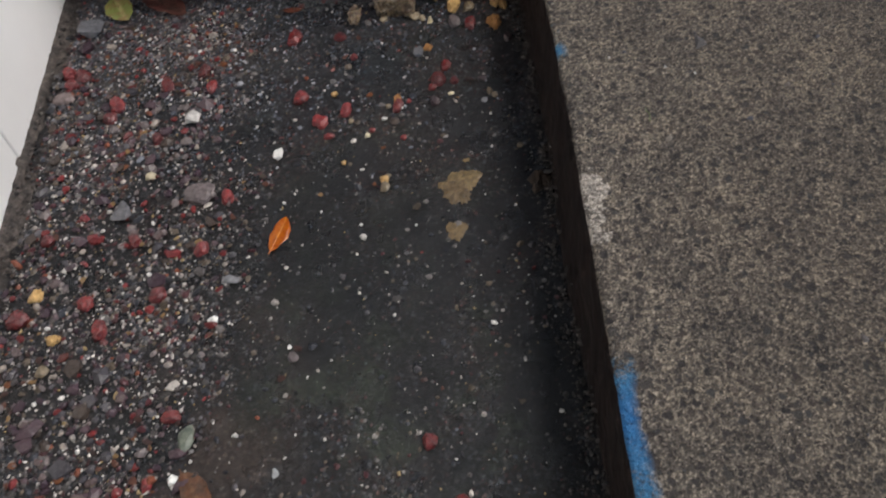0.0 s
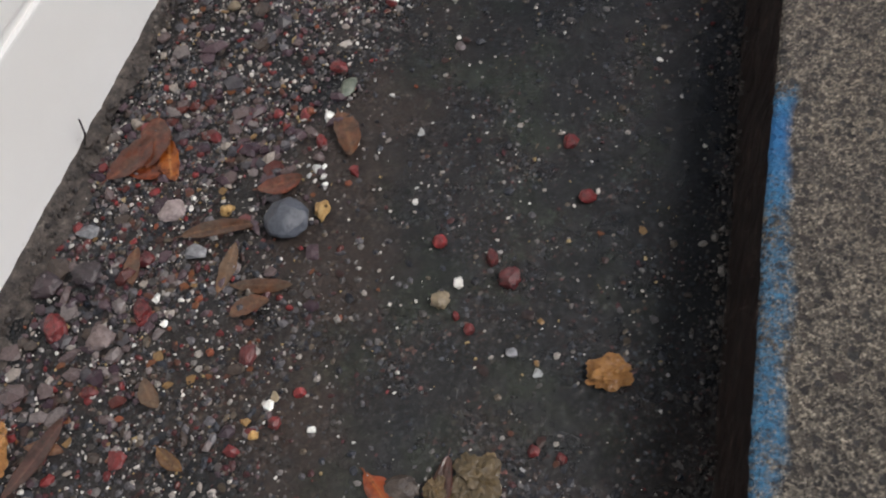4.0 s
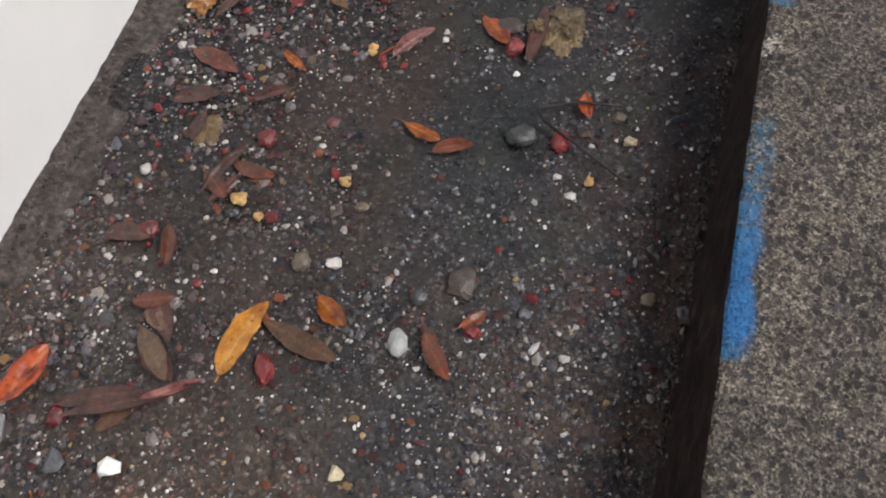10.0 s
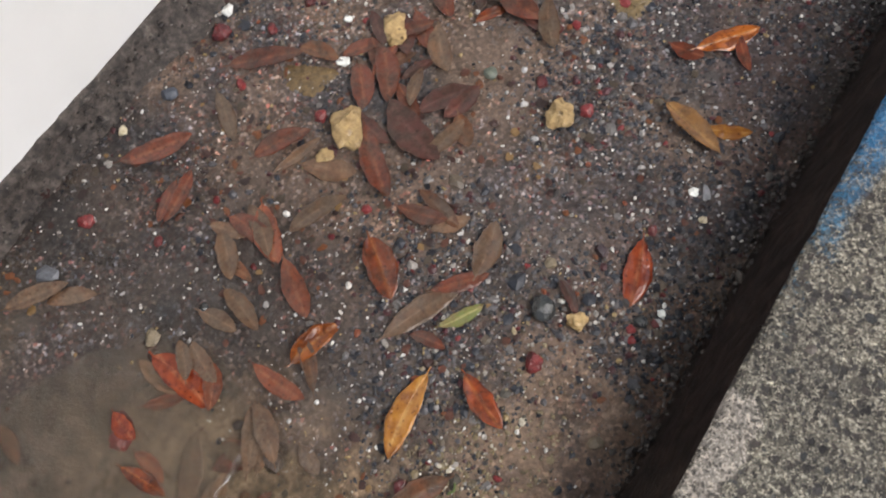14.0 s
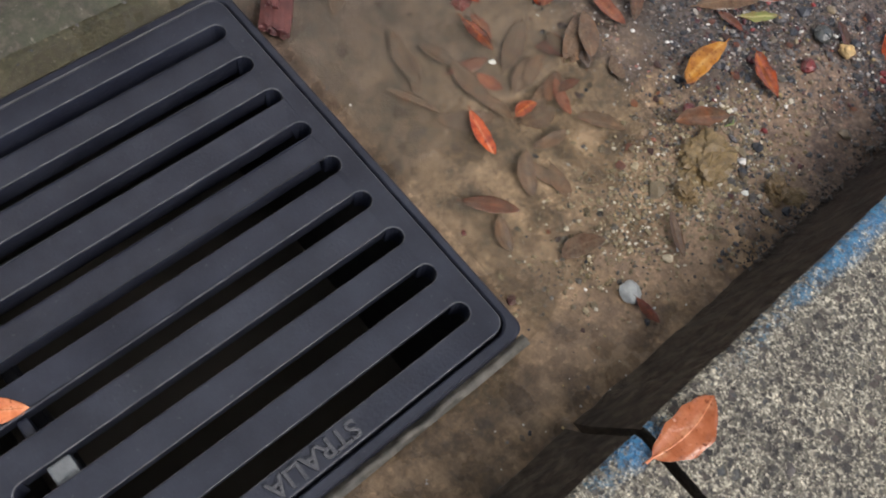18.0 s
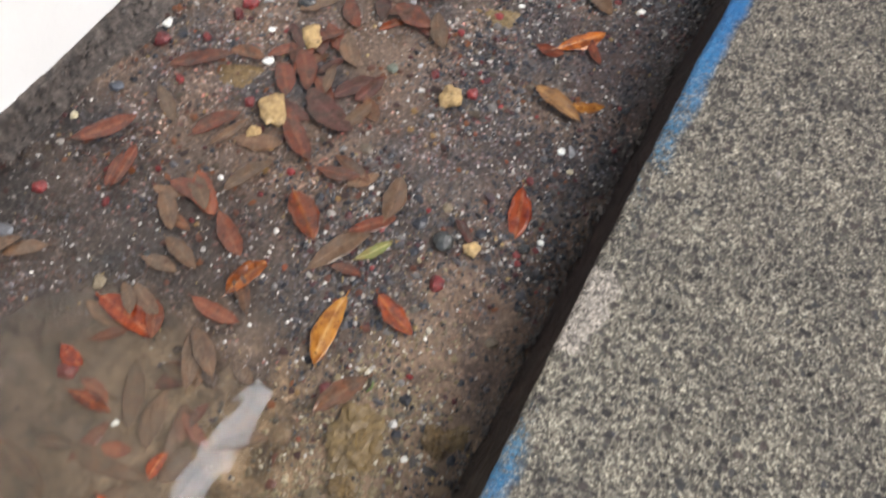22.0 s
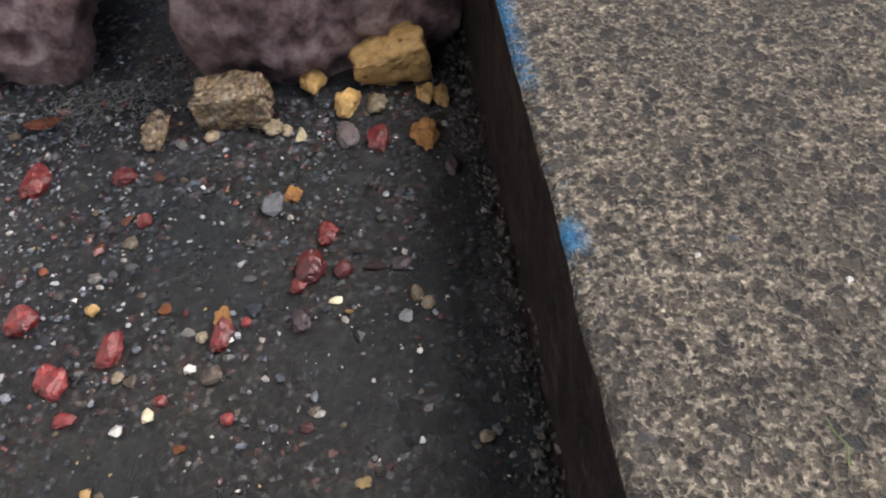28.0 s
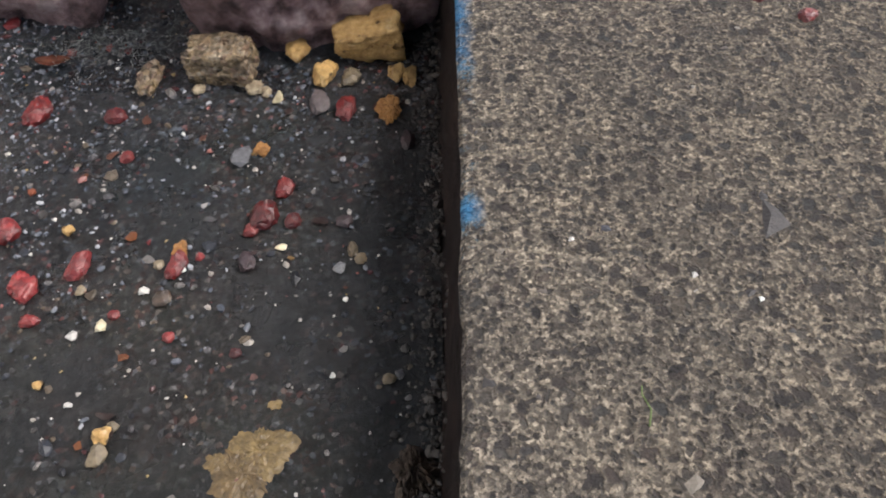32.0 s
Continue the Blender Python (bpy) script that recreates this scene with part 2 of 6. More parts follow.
    col = mix(nt, maths(nt, "MULTIPLY", pit, 0.8), col, mix(nt, 1.0, col, (0.3, 0.28, 0.28), "MULTIPLY"))
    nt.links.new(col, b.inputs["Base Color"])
    h = maths(nt, "SUBTRACT", noise_tex(nt, p, 620, 5, 0.7), maths(nt, "MULTIPLY", mask, 0.6))
    h = maths(nt, "SUBTRACT", h, maths(nt, "MULTIPLY", pit, 0.8))
    bump(nt, b, h, 1.0, 0.002)
    return m


def make_kerb_face():
    m, nt, b = material("dark_brown_concrete", 0.45)
    p = place(nt)
    s = nt.nodes.new("ShaderNodeMapping")
    s.inputs["Scale"].default_value = (1, 0.7, 1.2)
    nt.links.new(p, s.inputs[0])
    # near-black to dark brown blotches over the whole face
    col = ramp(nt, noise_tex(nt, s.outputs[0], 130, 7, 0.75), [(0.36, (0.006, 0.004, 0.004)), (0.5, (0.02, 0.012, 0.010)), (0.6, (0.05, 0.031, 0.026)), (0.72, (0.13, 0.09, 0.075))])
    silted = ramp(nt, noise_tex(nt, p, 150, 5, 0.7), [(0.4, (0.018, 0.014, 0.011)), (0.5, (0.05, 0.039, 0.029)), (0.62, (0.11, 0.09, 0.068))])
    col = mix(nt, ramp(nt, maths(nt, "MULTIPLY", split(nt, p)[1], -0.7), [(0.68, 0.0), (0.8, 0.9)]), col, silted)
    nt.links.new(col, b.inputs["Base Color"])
    b.inputs["Specular IOR Level"].default_value = 0.25
    bump(nt, b, maths(nt, "ADD", noise_tex(nt, p, 300, 5, 0.75), noise_tex(nt, p, 70, 4, 0.6)), 1.0, 0.004)
    return m


def make_gutter():
    m, nt, b = material("wet_silty_concrete", 0.3)
    p = place(nt)
    x, y, z = split(nt, p)
    silt = ramp(nt, noise_tex(nt, p, 11, 5, 0.6), [(0.36, (0.014, 0.018, 0.021)), (0.5, (0.026, 0.027, 0.029)), (0.68, (0.048, 0.042, 0.037))])
    fine = ramp(nt, noise_tex(nt, p, 420, 4, 0.75), [(0.3, (0.45, 0.45, 0.47)), (0.55, (1.0, 1.0, 1.0)), (0.78, (2.0, 1.9, 1.8))])
    col = mix(nt, 0.85, silt, fine, "MULTIPLY")
    grain = ramp(nt, split(nt, cells(nt, p, 620))[0], [(0.0, 0.5), (0.45, 0.95), (0.72, 1.7), (0.88, 3.0), (0.955, 6.0)], "CONSTANT")
    tint = ramp(nt, split(nt, cells(nt, p, 620))[1], [(0.0, (0.85, 0.95, 1.15)), (0.5, (1.0, 1.0, 1.0)), (0.8, (1.2, 0.95, 0.8)), (0.95, (1.5, 0.6, 0.55))])
    much = ramp(nt, noise_tex(nt, p, 21, 5, 0.65), [(0.42, 0.05), (0.56, 1.0)])
    col = mix(nt, much, col, mix(nt, 1.0, col, mix(nt, 1.0, grain, tint, "MULTIPLY"), "MULTIPLY"))
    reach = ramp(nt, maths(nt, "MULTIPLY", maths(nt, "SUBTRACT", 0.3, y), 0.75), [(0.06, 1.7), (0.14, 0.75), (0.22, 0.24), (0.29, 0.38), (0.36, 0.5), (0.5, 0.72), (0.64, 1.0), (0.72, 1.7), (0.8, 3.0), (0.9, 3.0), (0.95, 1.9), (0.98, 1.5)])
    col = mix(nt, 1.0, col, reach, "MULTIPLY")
    mud = ramp(nt, maths(nt, "MULTIPLY", z, -90.0), [(0.25, 0.0), (0.85, 1.0)])
    settled = maths(nt, "MULTIPLY", ramp(nt, maths(nt, "ADD", maths(nt, "MULTIPLY", y, -0.7), maths(nt, "MULTIPLY", noise_tex(nt, p, 30, 4), 0.12)), [(0.76, 0.0), (0.82, 0.95)]), ramp(nt, maths(nt, "MULTIPLY", x, -2.0), [(0.2, 1.0), (0.5, 0.0)]))
    mud = maths(nt, "MAXIMUM", mud, settled)
    warm = ramp(nt, noise_tex(nt, p, 38, 6, 0.68), [(0.4, (0.032, 0.027, 0.021)), (0.5, (0.066, 0.055, 0.044)), (0.6, (0.105, 0.089, 0.073))])
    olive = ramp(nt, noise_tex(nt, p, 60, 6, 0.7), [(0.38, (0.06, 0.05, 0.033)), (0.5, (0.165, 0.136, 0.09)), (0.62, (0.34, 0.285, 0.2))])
    # the mud turns darker and browner towards the drain
    near_drain = ramp(nt, maths(nt, "ADD", maths(nt, "MULTIPLY", y, -0.7), maths(nt, "MULTIPLY", noise_tex(nt, p, 25, 4), 0.06)), [(0.8, (1.15, 1.12, 1.05)), (0.88, (0.62, 0.6, 0.56))])
    olive = mix(nt, 1.0, olive, near_drain, "MULTIPLY")
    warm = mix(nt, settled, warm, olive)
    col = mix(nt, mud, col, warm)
    sand = ramp(nt, maths(nt, "MULTIPLY", y, -1.0), [(0.42, 0.0), (0.8, 0.6), (0.92, 0.9), (0.995, 0.25)])
    drift = maths(nt, "MULTIPLY", maths(nt, "MULTIPLY", sand, maths(nt, "SUBTRACT", 1.0, mud)), ramp(nt, noise_tex(nt, p, 17, 4), [(0.36, 0.0), (0.58, 1.0)]))
    col = mix(nt, maths(nt, "MULTIPLY", drift, 0.85), col, mix(nt, 0.75, (0.18, 0.143, 0.105), fine, "MULTIPLY"))
    side = maths(nt, "MULTIPLY", ramp(nt, maths(nt, "MULTIPLY", x, -2.0), [(0.54, 0.0), (0.575, 1.0)]), ramp(nt, maths(nt, "MULTIPLY", y, -0.7), [(0.74, 0.0), (0.82, 1.0)]))
    mossy = ramp(nt, noise_tex(nt, p, 45, 6, 0.65), [(0.3, (0.02, 0.024, 0.014)), (0.55, (0.05, 0.055, 0.034)), (0.75, (0.11, 0.105, 0.08))])
    col = mix(nt, side, col, mossy)
    slate = maths(nt, "MULTIPLY", ramp(nt, maths(nt, "MULTIPLY", x, -5.0), [(0.1, 0.6), (0.25, 1.0), (0.62, 0.7), (0.8, 0.0)]), ramp(nt, noise_tex(nt, p, 15, 4, 0.6), [(0.42, 0.0), (0.54, 0.9)]))
    slate = maths(nt, "MULTIPLY", slate, ramp(nt, maths(nt, "MULTIPLY", y, -0.7), [(0.2, 0.0), (0.3, 1.0), (0.68, 1.0), (0.76, 0.0)]))
    col = mix(nt, slate, col, mix(nt, 1.0, (0.024, 0.027, 0.034), grain, "MULTIPLY"))
    rusty = maths(nt, "MULTIPLY", ramp(nt, maths(nt, "MULTIPLY", x, -5.0), [(0.1, 1.0), (0.5, 0.0)]), ramp(nt, noise_tex(nt, p, 26, 5, 0.6), [(0.4, 0.0), (0.54, 1.0)]))
    rusty = maths(nt, "MULTIPLY", rusty, ramp(nt, maths(nt, "MULTIPLY", y, -0.7), [(0.18, 0.0), (0.3, 0.9), (0.68, 0.7), (0.76, 0.0)]))
    col = mix(nt, rusty, col, mix(nt, 0.9, (0.066, 0.039, 0.031), fine, "MULTIPLY"))
    brown = maths(nt, "MULTIPLY", ramp(nt, maths(nt, "MULTIPLY", x, -3.0), [(0.4, 0.0), (0.5, 1.0), (0.6, 1.0), (0.72, 0.2)]), ramp(nt, noise_tex(nt, p, 14, 4, 0.6), [(0.42, 0.0), (0.56, 0.8)]))
    brown = maths(nt, "MULTIPLY", brown, ramp(nt, maths(nt, "MULTIPLY", y, -1.0), [(0.03, 0.0), (0.1, 1.0), (0.42, 1.0), (0.55, 0.0)]))
    col = mix(nt, brown, col, mix(nt, 0.5, (0.042, 0.03, 0.024), fine, "MULTIPLY"))
    # grey sand left by the puddle on the kerb's side
    left = maths(nt, "MULTIPLY", ramp(nt, maths(nt, "MULTIPLY", x, -5.0), [(0.08, 0.5), (0.2, 1.0), (0.35, 1.0), (0.55, 0.0)]), ramp(nt, maths(nt, "MULTIPLY", y, -0.7), [(0.62, 0.0), (0.7, 0.8), (0.8, 0.7), (0.86, 0.0)]))
    left = maths(nt, "MULTIPLY", left, ramp(nt, noise_tex(nt, p, 40, 5, 0.7), [(0.38, 0.1), (0.55, 1.0)]))
    col = mix(nt, left, col, mix(nt, 0.8, (0.24, 0.195, 0.145), fine, "MULTIPLY"))
    algae = maths(nt, "MULTIPLY", ramp(nt, noise_tex(nt, p, 24, 5, 0.65), [(0.5, 0.0), (0.62, 0.75)]), ramp(nt, maths(nt, "MULTIPLY", x, -5.0), [(0.1, 0.0), (0.25, 1.0), (0.8, 1.0), (0.95, 0.0)]))
    algae = maths(nt, "MULTIPLY", algae, ramp(nt, maths(nt, "MULTIPLY", y, -1.0), [(0.0, 0.3), (0.1, 1.0), (0.4, 0.8), (0.55, 0.0)]))
    col = mix(nt, algae, col, mix(nt, 0.8, (0.02, 0.027, 0.017), fine, "MULTIPLY"))
    tinge = ramp(nt, maths(nt, "MULTIPLY", y, -1.0), [(0.15, (1.0, 1.0, 1.0)), (0.5, (1.12, 1.0, 0.9)), (0.85, (1.2, 1.0, 0.9))])
    col = mix(nt, 1.0, col, tinge, "MULTIPLY")
    crumbs = ramp(nt, split(nt, cells(nt, p, 540))[2], [(0.0, 0.5), (0.4, 0.85), (0.75, 1.15), (0.93, 2.0)], "CONSTANT")
    col = mix(nt, maths(nt, "MULTIPLY", ramp(nt, noise_tex(nt, p, 33, 4, 0.6), [(0.38, 0.2), (0.6, 0.9)]), maths(nt, "SUBTRACT", 1.0, maths(nt, "MULTIPLY", mud, 0.6))), col, mix(nt, 1.0, col, crumbs, "MULTIPLY"))
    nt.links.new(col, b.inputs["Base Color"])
    nt.links.new(ramp(nt, noise_tex(nt, p, 30, 4), [(0.35, 0.16), (0.65, 0.5)]), b.inputs["Roughness"])
    bump(nt, b, noise_tex(nt, p, 480, 5, 0.75), 0.7, 0.0012)
    wet_film(nt, b, p, 0.65)
    return m


def make_paint():
    m, nt, b = material("white_wall_paint", 0.42)
    p = place(nt)
    col = ramp(nt, noise_tex(nt, p, 9, 5), [(0.3, (0.76, 0.755, 0.725)), (0.7, (0.83, 0.825, 0.8))])
    x, y, z = split(nt, p)
    low = ramp(nt, maths(nt, "MULTIPLY", maths(nt, "ADD", z, maths(nt, "MULTIPLY", noise_tex(nt, p, 120, 4), 0.01)), 20.0), [(0.2, 0.75), (0.42, 0.0)])
    scuff = ramp(nt, noise_tex(nt, p, 230, 5, 0.7), [(0.6, 0.0), (0.72, 1.0)])
    col = mix(nt, maths(nt, "MULTIPLY", low, scuff), col, (0.3, 0.28, 0.23))
    nt.links.new(col, b.inputs["Base Color"])
    bump(nt, b, maths(nt, "ADD", noise_tex(nt, p, 55, 4), maths(nt, "MULTIPLY", noise_tex(nt, p, 300, 3), 0.3)), 0.35, 0.0012)
    return m


def make_foot():
    m, nt, b = material("dirty_mortar", 0.6)
    p = place(nt)
    col = ramp(nt, noise_tex(nt, p, 210, 6, 0.7), [(0.36, (0.018, 0.014, 0.012)), (0.5, (0.052, 0.041, 0.034)), (0.64, (0.115, 0.093, 0.077))])
    x, y, z = split(nt, p)
    far = maths(nt, "MULTIPLY", ramp(nt, maths(nt, "MULTIPLY", y, -0.7), [(0.74, 0.0), (0.84, 1.0)]), ramp(nt, noise_tex(nt, p, 40, 5), [(0.35, 0.0), (0.6, 0.8)]))
    col = mix(nt, far, col, (0.05, 0.058, 0.03))
    col = mix(nt, ramp(nt, noise_tex(nt, p, 170, 5, 0.7), [(0.6, 0.0), (0.68, 0.5)]), col, (0.28, 0.25, 0.21))
    nt.links.new(col, b.inputs["Base Color"])
    bump(nt, b, noise_tex(nt, p, 300, 6, 0.7), 0.8, 0.002)
    return m


def make_polymer():
    m, nt, b = material("black_polymer", 0.42)
    p = place(nt)
    col = ramp(nt, noise_tex(nt, p, 40, 6, 0.65), [(0.36, (0.010, 0.012, 0.0215)), (0.64, (0.021, 0.0245, 0.038))])
    nt.links.new(mix(nt, ramp(nt, noise_tex(nt, p, 380, 3), [(0.66, 0.0), (0.74, 0.3)]), col, (0.1, 0.1, 0.1)), b.inputs["Base Color"])
    nt.links.new(ramp(nt, noise_tex(nt, p, 70, 4), [(0.3, 0.36), (0.7, 0.55)]), b.inputs["Roughness"])
    b.inputs["Specular IOR Level"].default_value = 0.4
    bump(nt, b, noise_tex(nt, p, 700, 3), 0.3, 0.0006)
    return m


def make_gravel(name, stops, rough=0.35, wet=True):
    m, nt, b = material(name, rough)
    col = ramp(nt, island(nt), stops, "CONSTANT")
    grain = ramp(nt, noise_tex(nt, place(nt), 900, 3), [(0.3, (0.65, 0.65, 0.65)), (0.7, (1.25, 1.25, 1.25))])
    nt.links.new(mix(nt, 0.7, col, grain, "MULTIPLY"), b.inputs["Base Color"])
    bump(nt, b, noise_tex(nt, place(nt), 1100, 3), 0.5, 0.0006)
    if wet:
        wet_film(nt, b, place(nt))
    return m


def make_stone(name, dark, light, rough=0.4):
    m, nt, b = material(name, rough)
    p = place(nt)
    col = ramp(nt, noise_tex(nt, p, 330, 6, 0.65), [(0.3, dark), (0.68, light)])
    tone = ramp(nt, own_random(nt), [(0.0, (0.5, 0.55, 0.6)), (0.4, (0.85, 0.82, 0.8)), (0.75, (1.1, 1.15, 1.15)), (1.0, (1.45, 1.5, 1.5))])
    nt.links.new(mix(nt, 1.0, col, tone, "MULTIPLY"), b.inputs["Base Color"])
    h = maths(nt, "SUBTRACT", noise_tex(nt, p, 500, 5, 0.7), maths(nt, "MULTIPLY", cells(nt, p, 380, "Distance"), 0.6))
    nt.links.new(bump(nt, b, h, 0.5, 0.0011), b.inputs["Coat Normal"])
    b.inputs["Coat Weight"].default_value, b.inputs["Coat Roughness"].default_value = 0.55, 0.08
    return m


def make_pitted(name, dark, light, share=0.55):
    """Porous sandstone with dark holes."""
    m, nt, b = material(name, 0.55)
    p = place(nt)
    col = ramp(nt, noise_tex(nt, p, 260, 6, 0.7), [(0.3, dark), (0.68, light)])
    hole = ramp(nt, maths(nt, "ADD", cells(nt, p, 210, "Distance"), maths(nt, "MULTIPLY", noise_tex(nt, p, 240, 4), 0.35)), [(0.3, 1.0), (0.42, 0.0)])
    pick = maths(nt, "MULTIPLY", hole, ramp(nt, split(nt, cells(nt, p, 210))[0], [(share, 0.0), (share + 0.08, 0.85)]))
    col = mix(nt, pick, col, mix(nt, 1.0, col, (0.14, 0.11, 0.1), "MULTIPLY"))
    tone = ramp(nt, own_random(nt), [(0.0, (0.75, 0.75, 0.75)), (1.0, (1.25, 1.25, 1.25))])
    nt.links.new(mix(nt, 1.0, col, tone, "MULTIPLY"), b.inputs["Base Color"])
    h = maths(nt, "SUBTRACT", noise_tex(nt, p, 330, 6, 0.7), pick)
    bump(nt, b, h, 1.0, 0.0022)
    b.inputs["Coat Weight"].default_value, b.inputs["Coat Roughness"].default_value = 0.4, 0.12
    return m


def make_conglomerate():
    """Coarse grains of tan, pink and brown grown together."""
    m, nt, b = material("pebbly_conglomerate", 0.4)
    p = place(nt)
    far = cells(nt, p, 420, "Distance")
    col = ramp(nt, split(nt, cells(nt, p, 420))[0], [(0.0, (0.08, 0.055, 0.035)), (0.25, (0.28, 0.2, 0.11)), (0.5, (0.4, 0.29, 0.17)), (0.75, (0.2, 0.12, 0.08)), (0.9, (0.46, 0.37, 0.26))])
    col = mix(nt, ramp(nt, noise_tex(nt, p, 170, 5, 0.7), [(0.45, 0.0), (0.62, 0.75)]), col, (0.12, 0.09, 0.06))
    nt.links.new(mix(nt, 0.7, col, ramp(nt, noise_tex(nt, p, 900, 3), [(0.3, 0.6), (0.7, 1.3)]), "MULTIPLY"), b.inputs["Base Color"])
    bump(nt, b, maths(nt, "SUBTRACT", noise_tex(nt, p, 500, 4), maths(nt, "MULTIPLY", far, 1.2)), 1.0, 0.0018)
    return m


def make_rock():
    m, nt, b = material("purple_brown_rock", 0.4)
    p = place(nt)
    col = ramp(nt, noise_tex(nt, p, 75, 8, 0.7), [(0.38, (0.075, 0.042, 0.043)), (0.47, (0.26, 0.16, 0.163)), (0.55, (0.45, 0.31, 0.31)), (0.68, (0.75, 0.62, 0.61))])
    nt.links.new(mix(nt, ramp(nt, noise_tex(nt, p, 22, 4), [(0.45, 0.0), (0.75, 0.5)]), col, (0.1, 0.062, 0.045)), b.inputs["Base Color"])
    one = bump(nt, b, noise_tex(nt, p, 170, 8, 0.75), 1.0, 0.007)
    bump(nt, b, noise_tex(nt, p, 480, 5, 0.7), 0.7, 0.0015, one)
    return m


def make_leaf(name, edge, middle, spots, rough=0.24, silt=0.0):
    m, nt, b = material(name, rough)
    p = place(nt, True)
    x, y, z = split(nt, p)
    vein = ramp(nt, maths(nt, "ABSOLUTE", y), [(0.0, middle), (0.12, edge), (0.5, edge)])
    blot = ramp(nt, noise_tex(nt, place(nt), 130, 5, 0.65), [(0.42, 0.0), (0.62, 0.9)])
    col = mix(nt, blot, vein, spots)
    pit = ramp(nt, noise_tex(nt, place(nt), 520, 3, 0.6), [(0.62, 0.0), (0.7, 0.8)])
    col = mix(nt, pit, col, mix(nt, 1.0, col, (0.3, 0.25, 0.22), "MULTIPLY"))
    tone = ramp(nt, own_random(nt), [(0.0, (0.65, 0.62, 0.6)), (1.0, (1.3, 1.25, 1.2))])
    col = mix(nt, 1.0, col, tone, "MULTIPLY")
    if silt:
        film = ramp(nt, noise_tex(nt, place(nt), 85, 6, 0.75), [(0.4, silt * 0.25), (0.58, silt)])
        col = mix(nt, film, col, mix(nt, 0.8, (0.1, 0.078, 0.055), ramp(nt, noise_tex(nt, place(nt), 600, 3), [(0.3, 0.5), (0.7, 1.5)]), "MULTIPLY"))
    nt.links.new(col, b.inputs["Base Color"])
    bump(nt, b, maths(nt, "ADD", noise_tex(nt, place(nt), 420, 4), noise_tex(nt, place(nt), 90, 3)), 0.4, 0.0009)
    return m


def make_water():
    m, nt, b = material("murky_water", 0.02, ior=1.33)
    b.inputs["Transmission Weight"].default_value = 1.0
    b.inputs["Base Color"].default_value = (0.97, 0.95, 0.9, 1)
    p = place(nt)
    bump(nt, b, noise_tex(nt, p, 38, 2), 0.035, 0.004)
    # suspended silt
    silt = nt.nodes.new("ShaderNodeBsdfDiffuse")
    nt.links.new(ramp(nt, noise_tex(nt, p, 18, 3), [(0.3, (0.1, 0.084, 0.06)), (0.7, (0.15, 0.126, 0.093))]), silt.inputs[0])
    both = nt.nodes.new("ShaderNodeMixShader")
    nt.links.new(ramp(nt, noise_tex(nt, p, 12, 3), [(0.3, 0.12), (0.7, 0.26)]), both.inputs[0])
    nt.links.new(b.outputs[0], both.inputs[1])
    nt.links.new(silt.outputs[0], both.inputs[2])
    nt.links.new(both.outputs[0], nt.nodes["Material Output"].inputs[0])
    return m


def make_plain(name, a, c, scale, rough):
    m, nt, b = material(name, rough)
    p = place(nt)
    nt.links.new(ramp(nt, noise_tex(nt, p, scale, 6), [(0.3, a), (0.7, c)]), b.inputs["Base Color"])
    bump(nt, b, noise_tex(nt, p, scale * 8, 4), 0.3, 0.002)
    return m


PAVE, FACE, GUTTER, PAINT, FOOT, POLY, WATER = make_pavement(), make_kerb_face(), make_gutter(), make_paint(), make_foot(), make_polymer(), make_water()
SOIL = make_plain("grey_ground", (0.1, 0.09, 0.075), (0.2, 0.18, 0.15), 3.0, 0.9)
ROOF = make_plain("dark_soffit_board", (0.05, 0.045, 0.04), (0.08, 0.07, 0.06), 4.0, 0.8)
RENDER = make_plain("grey_render", (0.16, 0.15, 0.14), (0.22, 0.21, 0.2), 3.0, 0.85)
PITMAT = make_plain("dark_pit_wall", (0.025, 0.025, 0.026), (0.075, 0.068, 0.06), 40.0, 0.6)
COLLAR = make_plain("pale_wet_concrete", (0.03, 0.028, 0.022), (0.13, 0.12, 0.1), 170.0, 0.5)
ROCK = make_rock()
GRAVEL = make_gravel("dark_gravel", [(0.0, (0.014, 0.015, 0.019)), (0.18, (0.03, 0.033, 0.041)), (0.38, (0.055, 0.05, 0.047)), (0.54, (0.078, 0.074, 0.078)), (0.68, (0.11, 0.086, 0.062)), (0.78, (0.06, 0.02, 0.021)), (0.86, (0.15, 0.138, 0.13)), (0.95, (0.3, 0.275, 0.245))])
DIRT = make_gravel("banked_dirt", [(0.0, (0.022, 0.017, 0.015)), (0.3, (0.035, 0.028, 0.024)), (0.6, (0.05, 0.04, 0.034)), (0.82, (0.075, 0.062, 0.053)), (0.96, (0.16, 0.145, 0.13))], 0.5, False)
CHIPS = make_gravel("pale_chips", [(0.0, (0.55, 0.52, 0.47)), (0.4, (0.34, 0.32, 0.3)), (0.65, (0.7, 0.68, 0.63)), (0.85, (0.35, 0.26, 0.13))], 0.25)
BITS = make_gravel("red_bits", [(0.0, (0.11, 0.016, 0.016)), (0.35, (0.2, 0.03, 0.03)), (0.6, (0.07, 0.018, 0.022)), (0.8, (0.2, 0.06, 0.03))])
AGGREGATE = make_gravel("dark_aggregate", [(0.0, (0.04, 0.035, 0.034)), (0.3, (0.07, 0.06, 0.055)), (0.5, (0.055, 0.055, 0.066)), (0.65, (0.11, 0.09, 0.075)), (0.8, (0.18, 0.155, 0.125)), (0.93, (0.32, 0.29, 0.25))], 0.6, False)

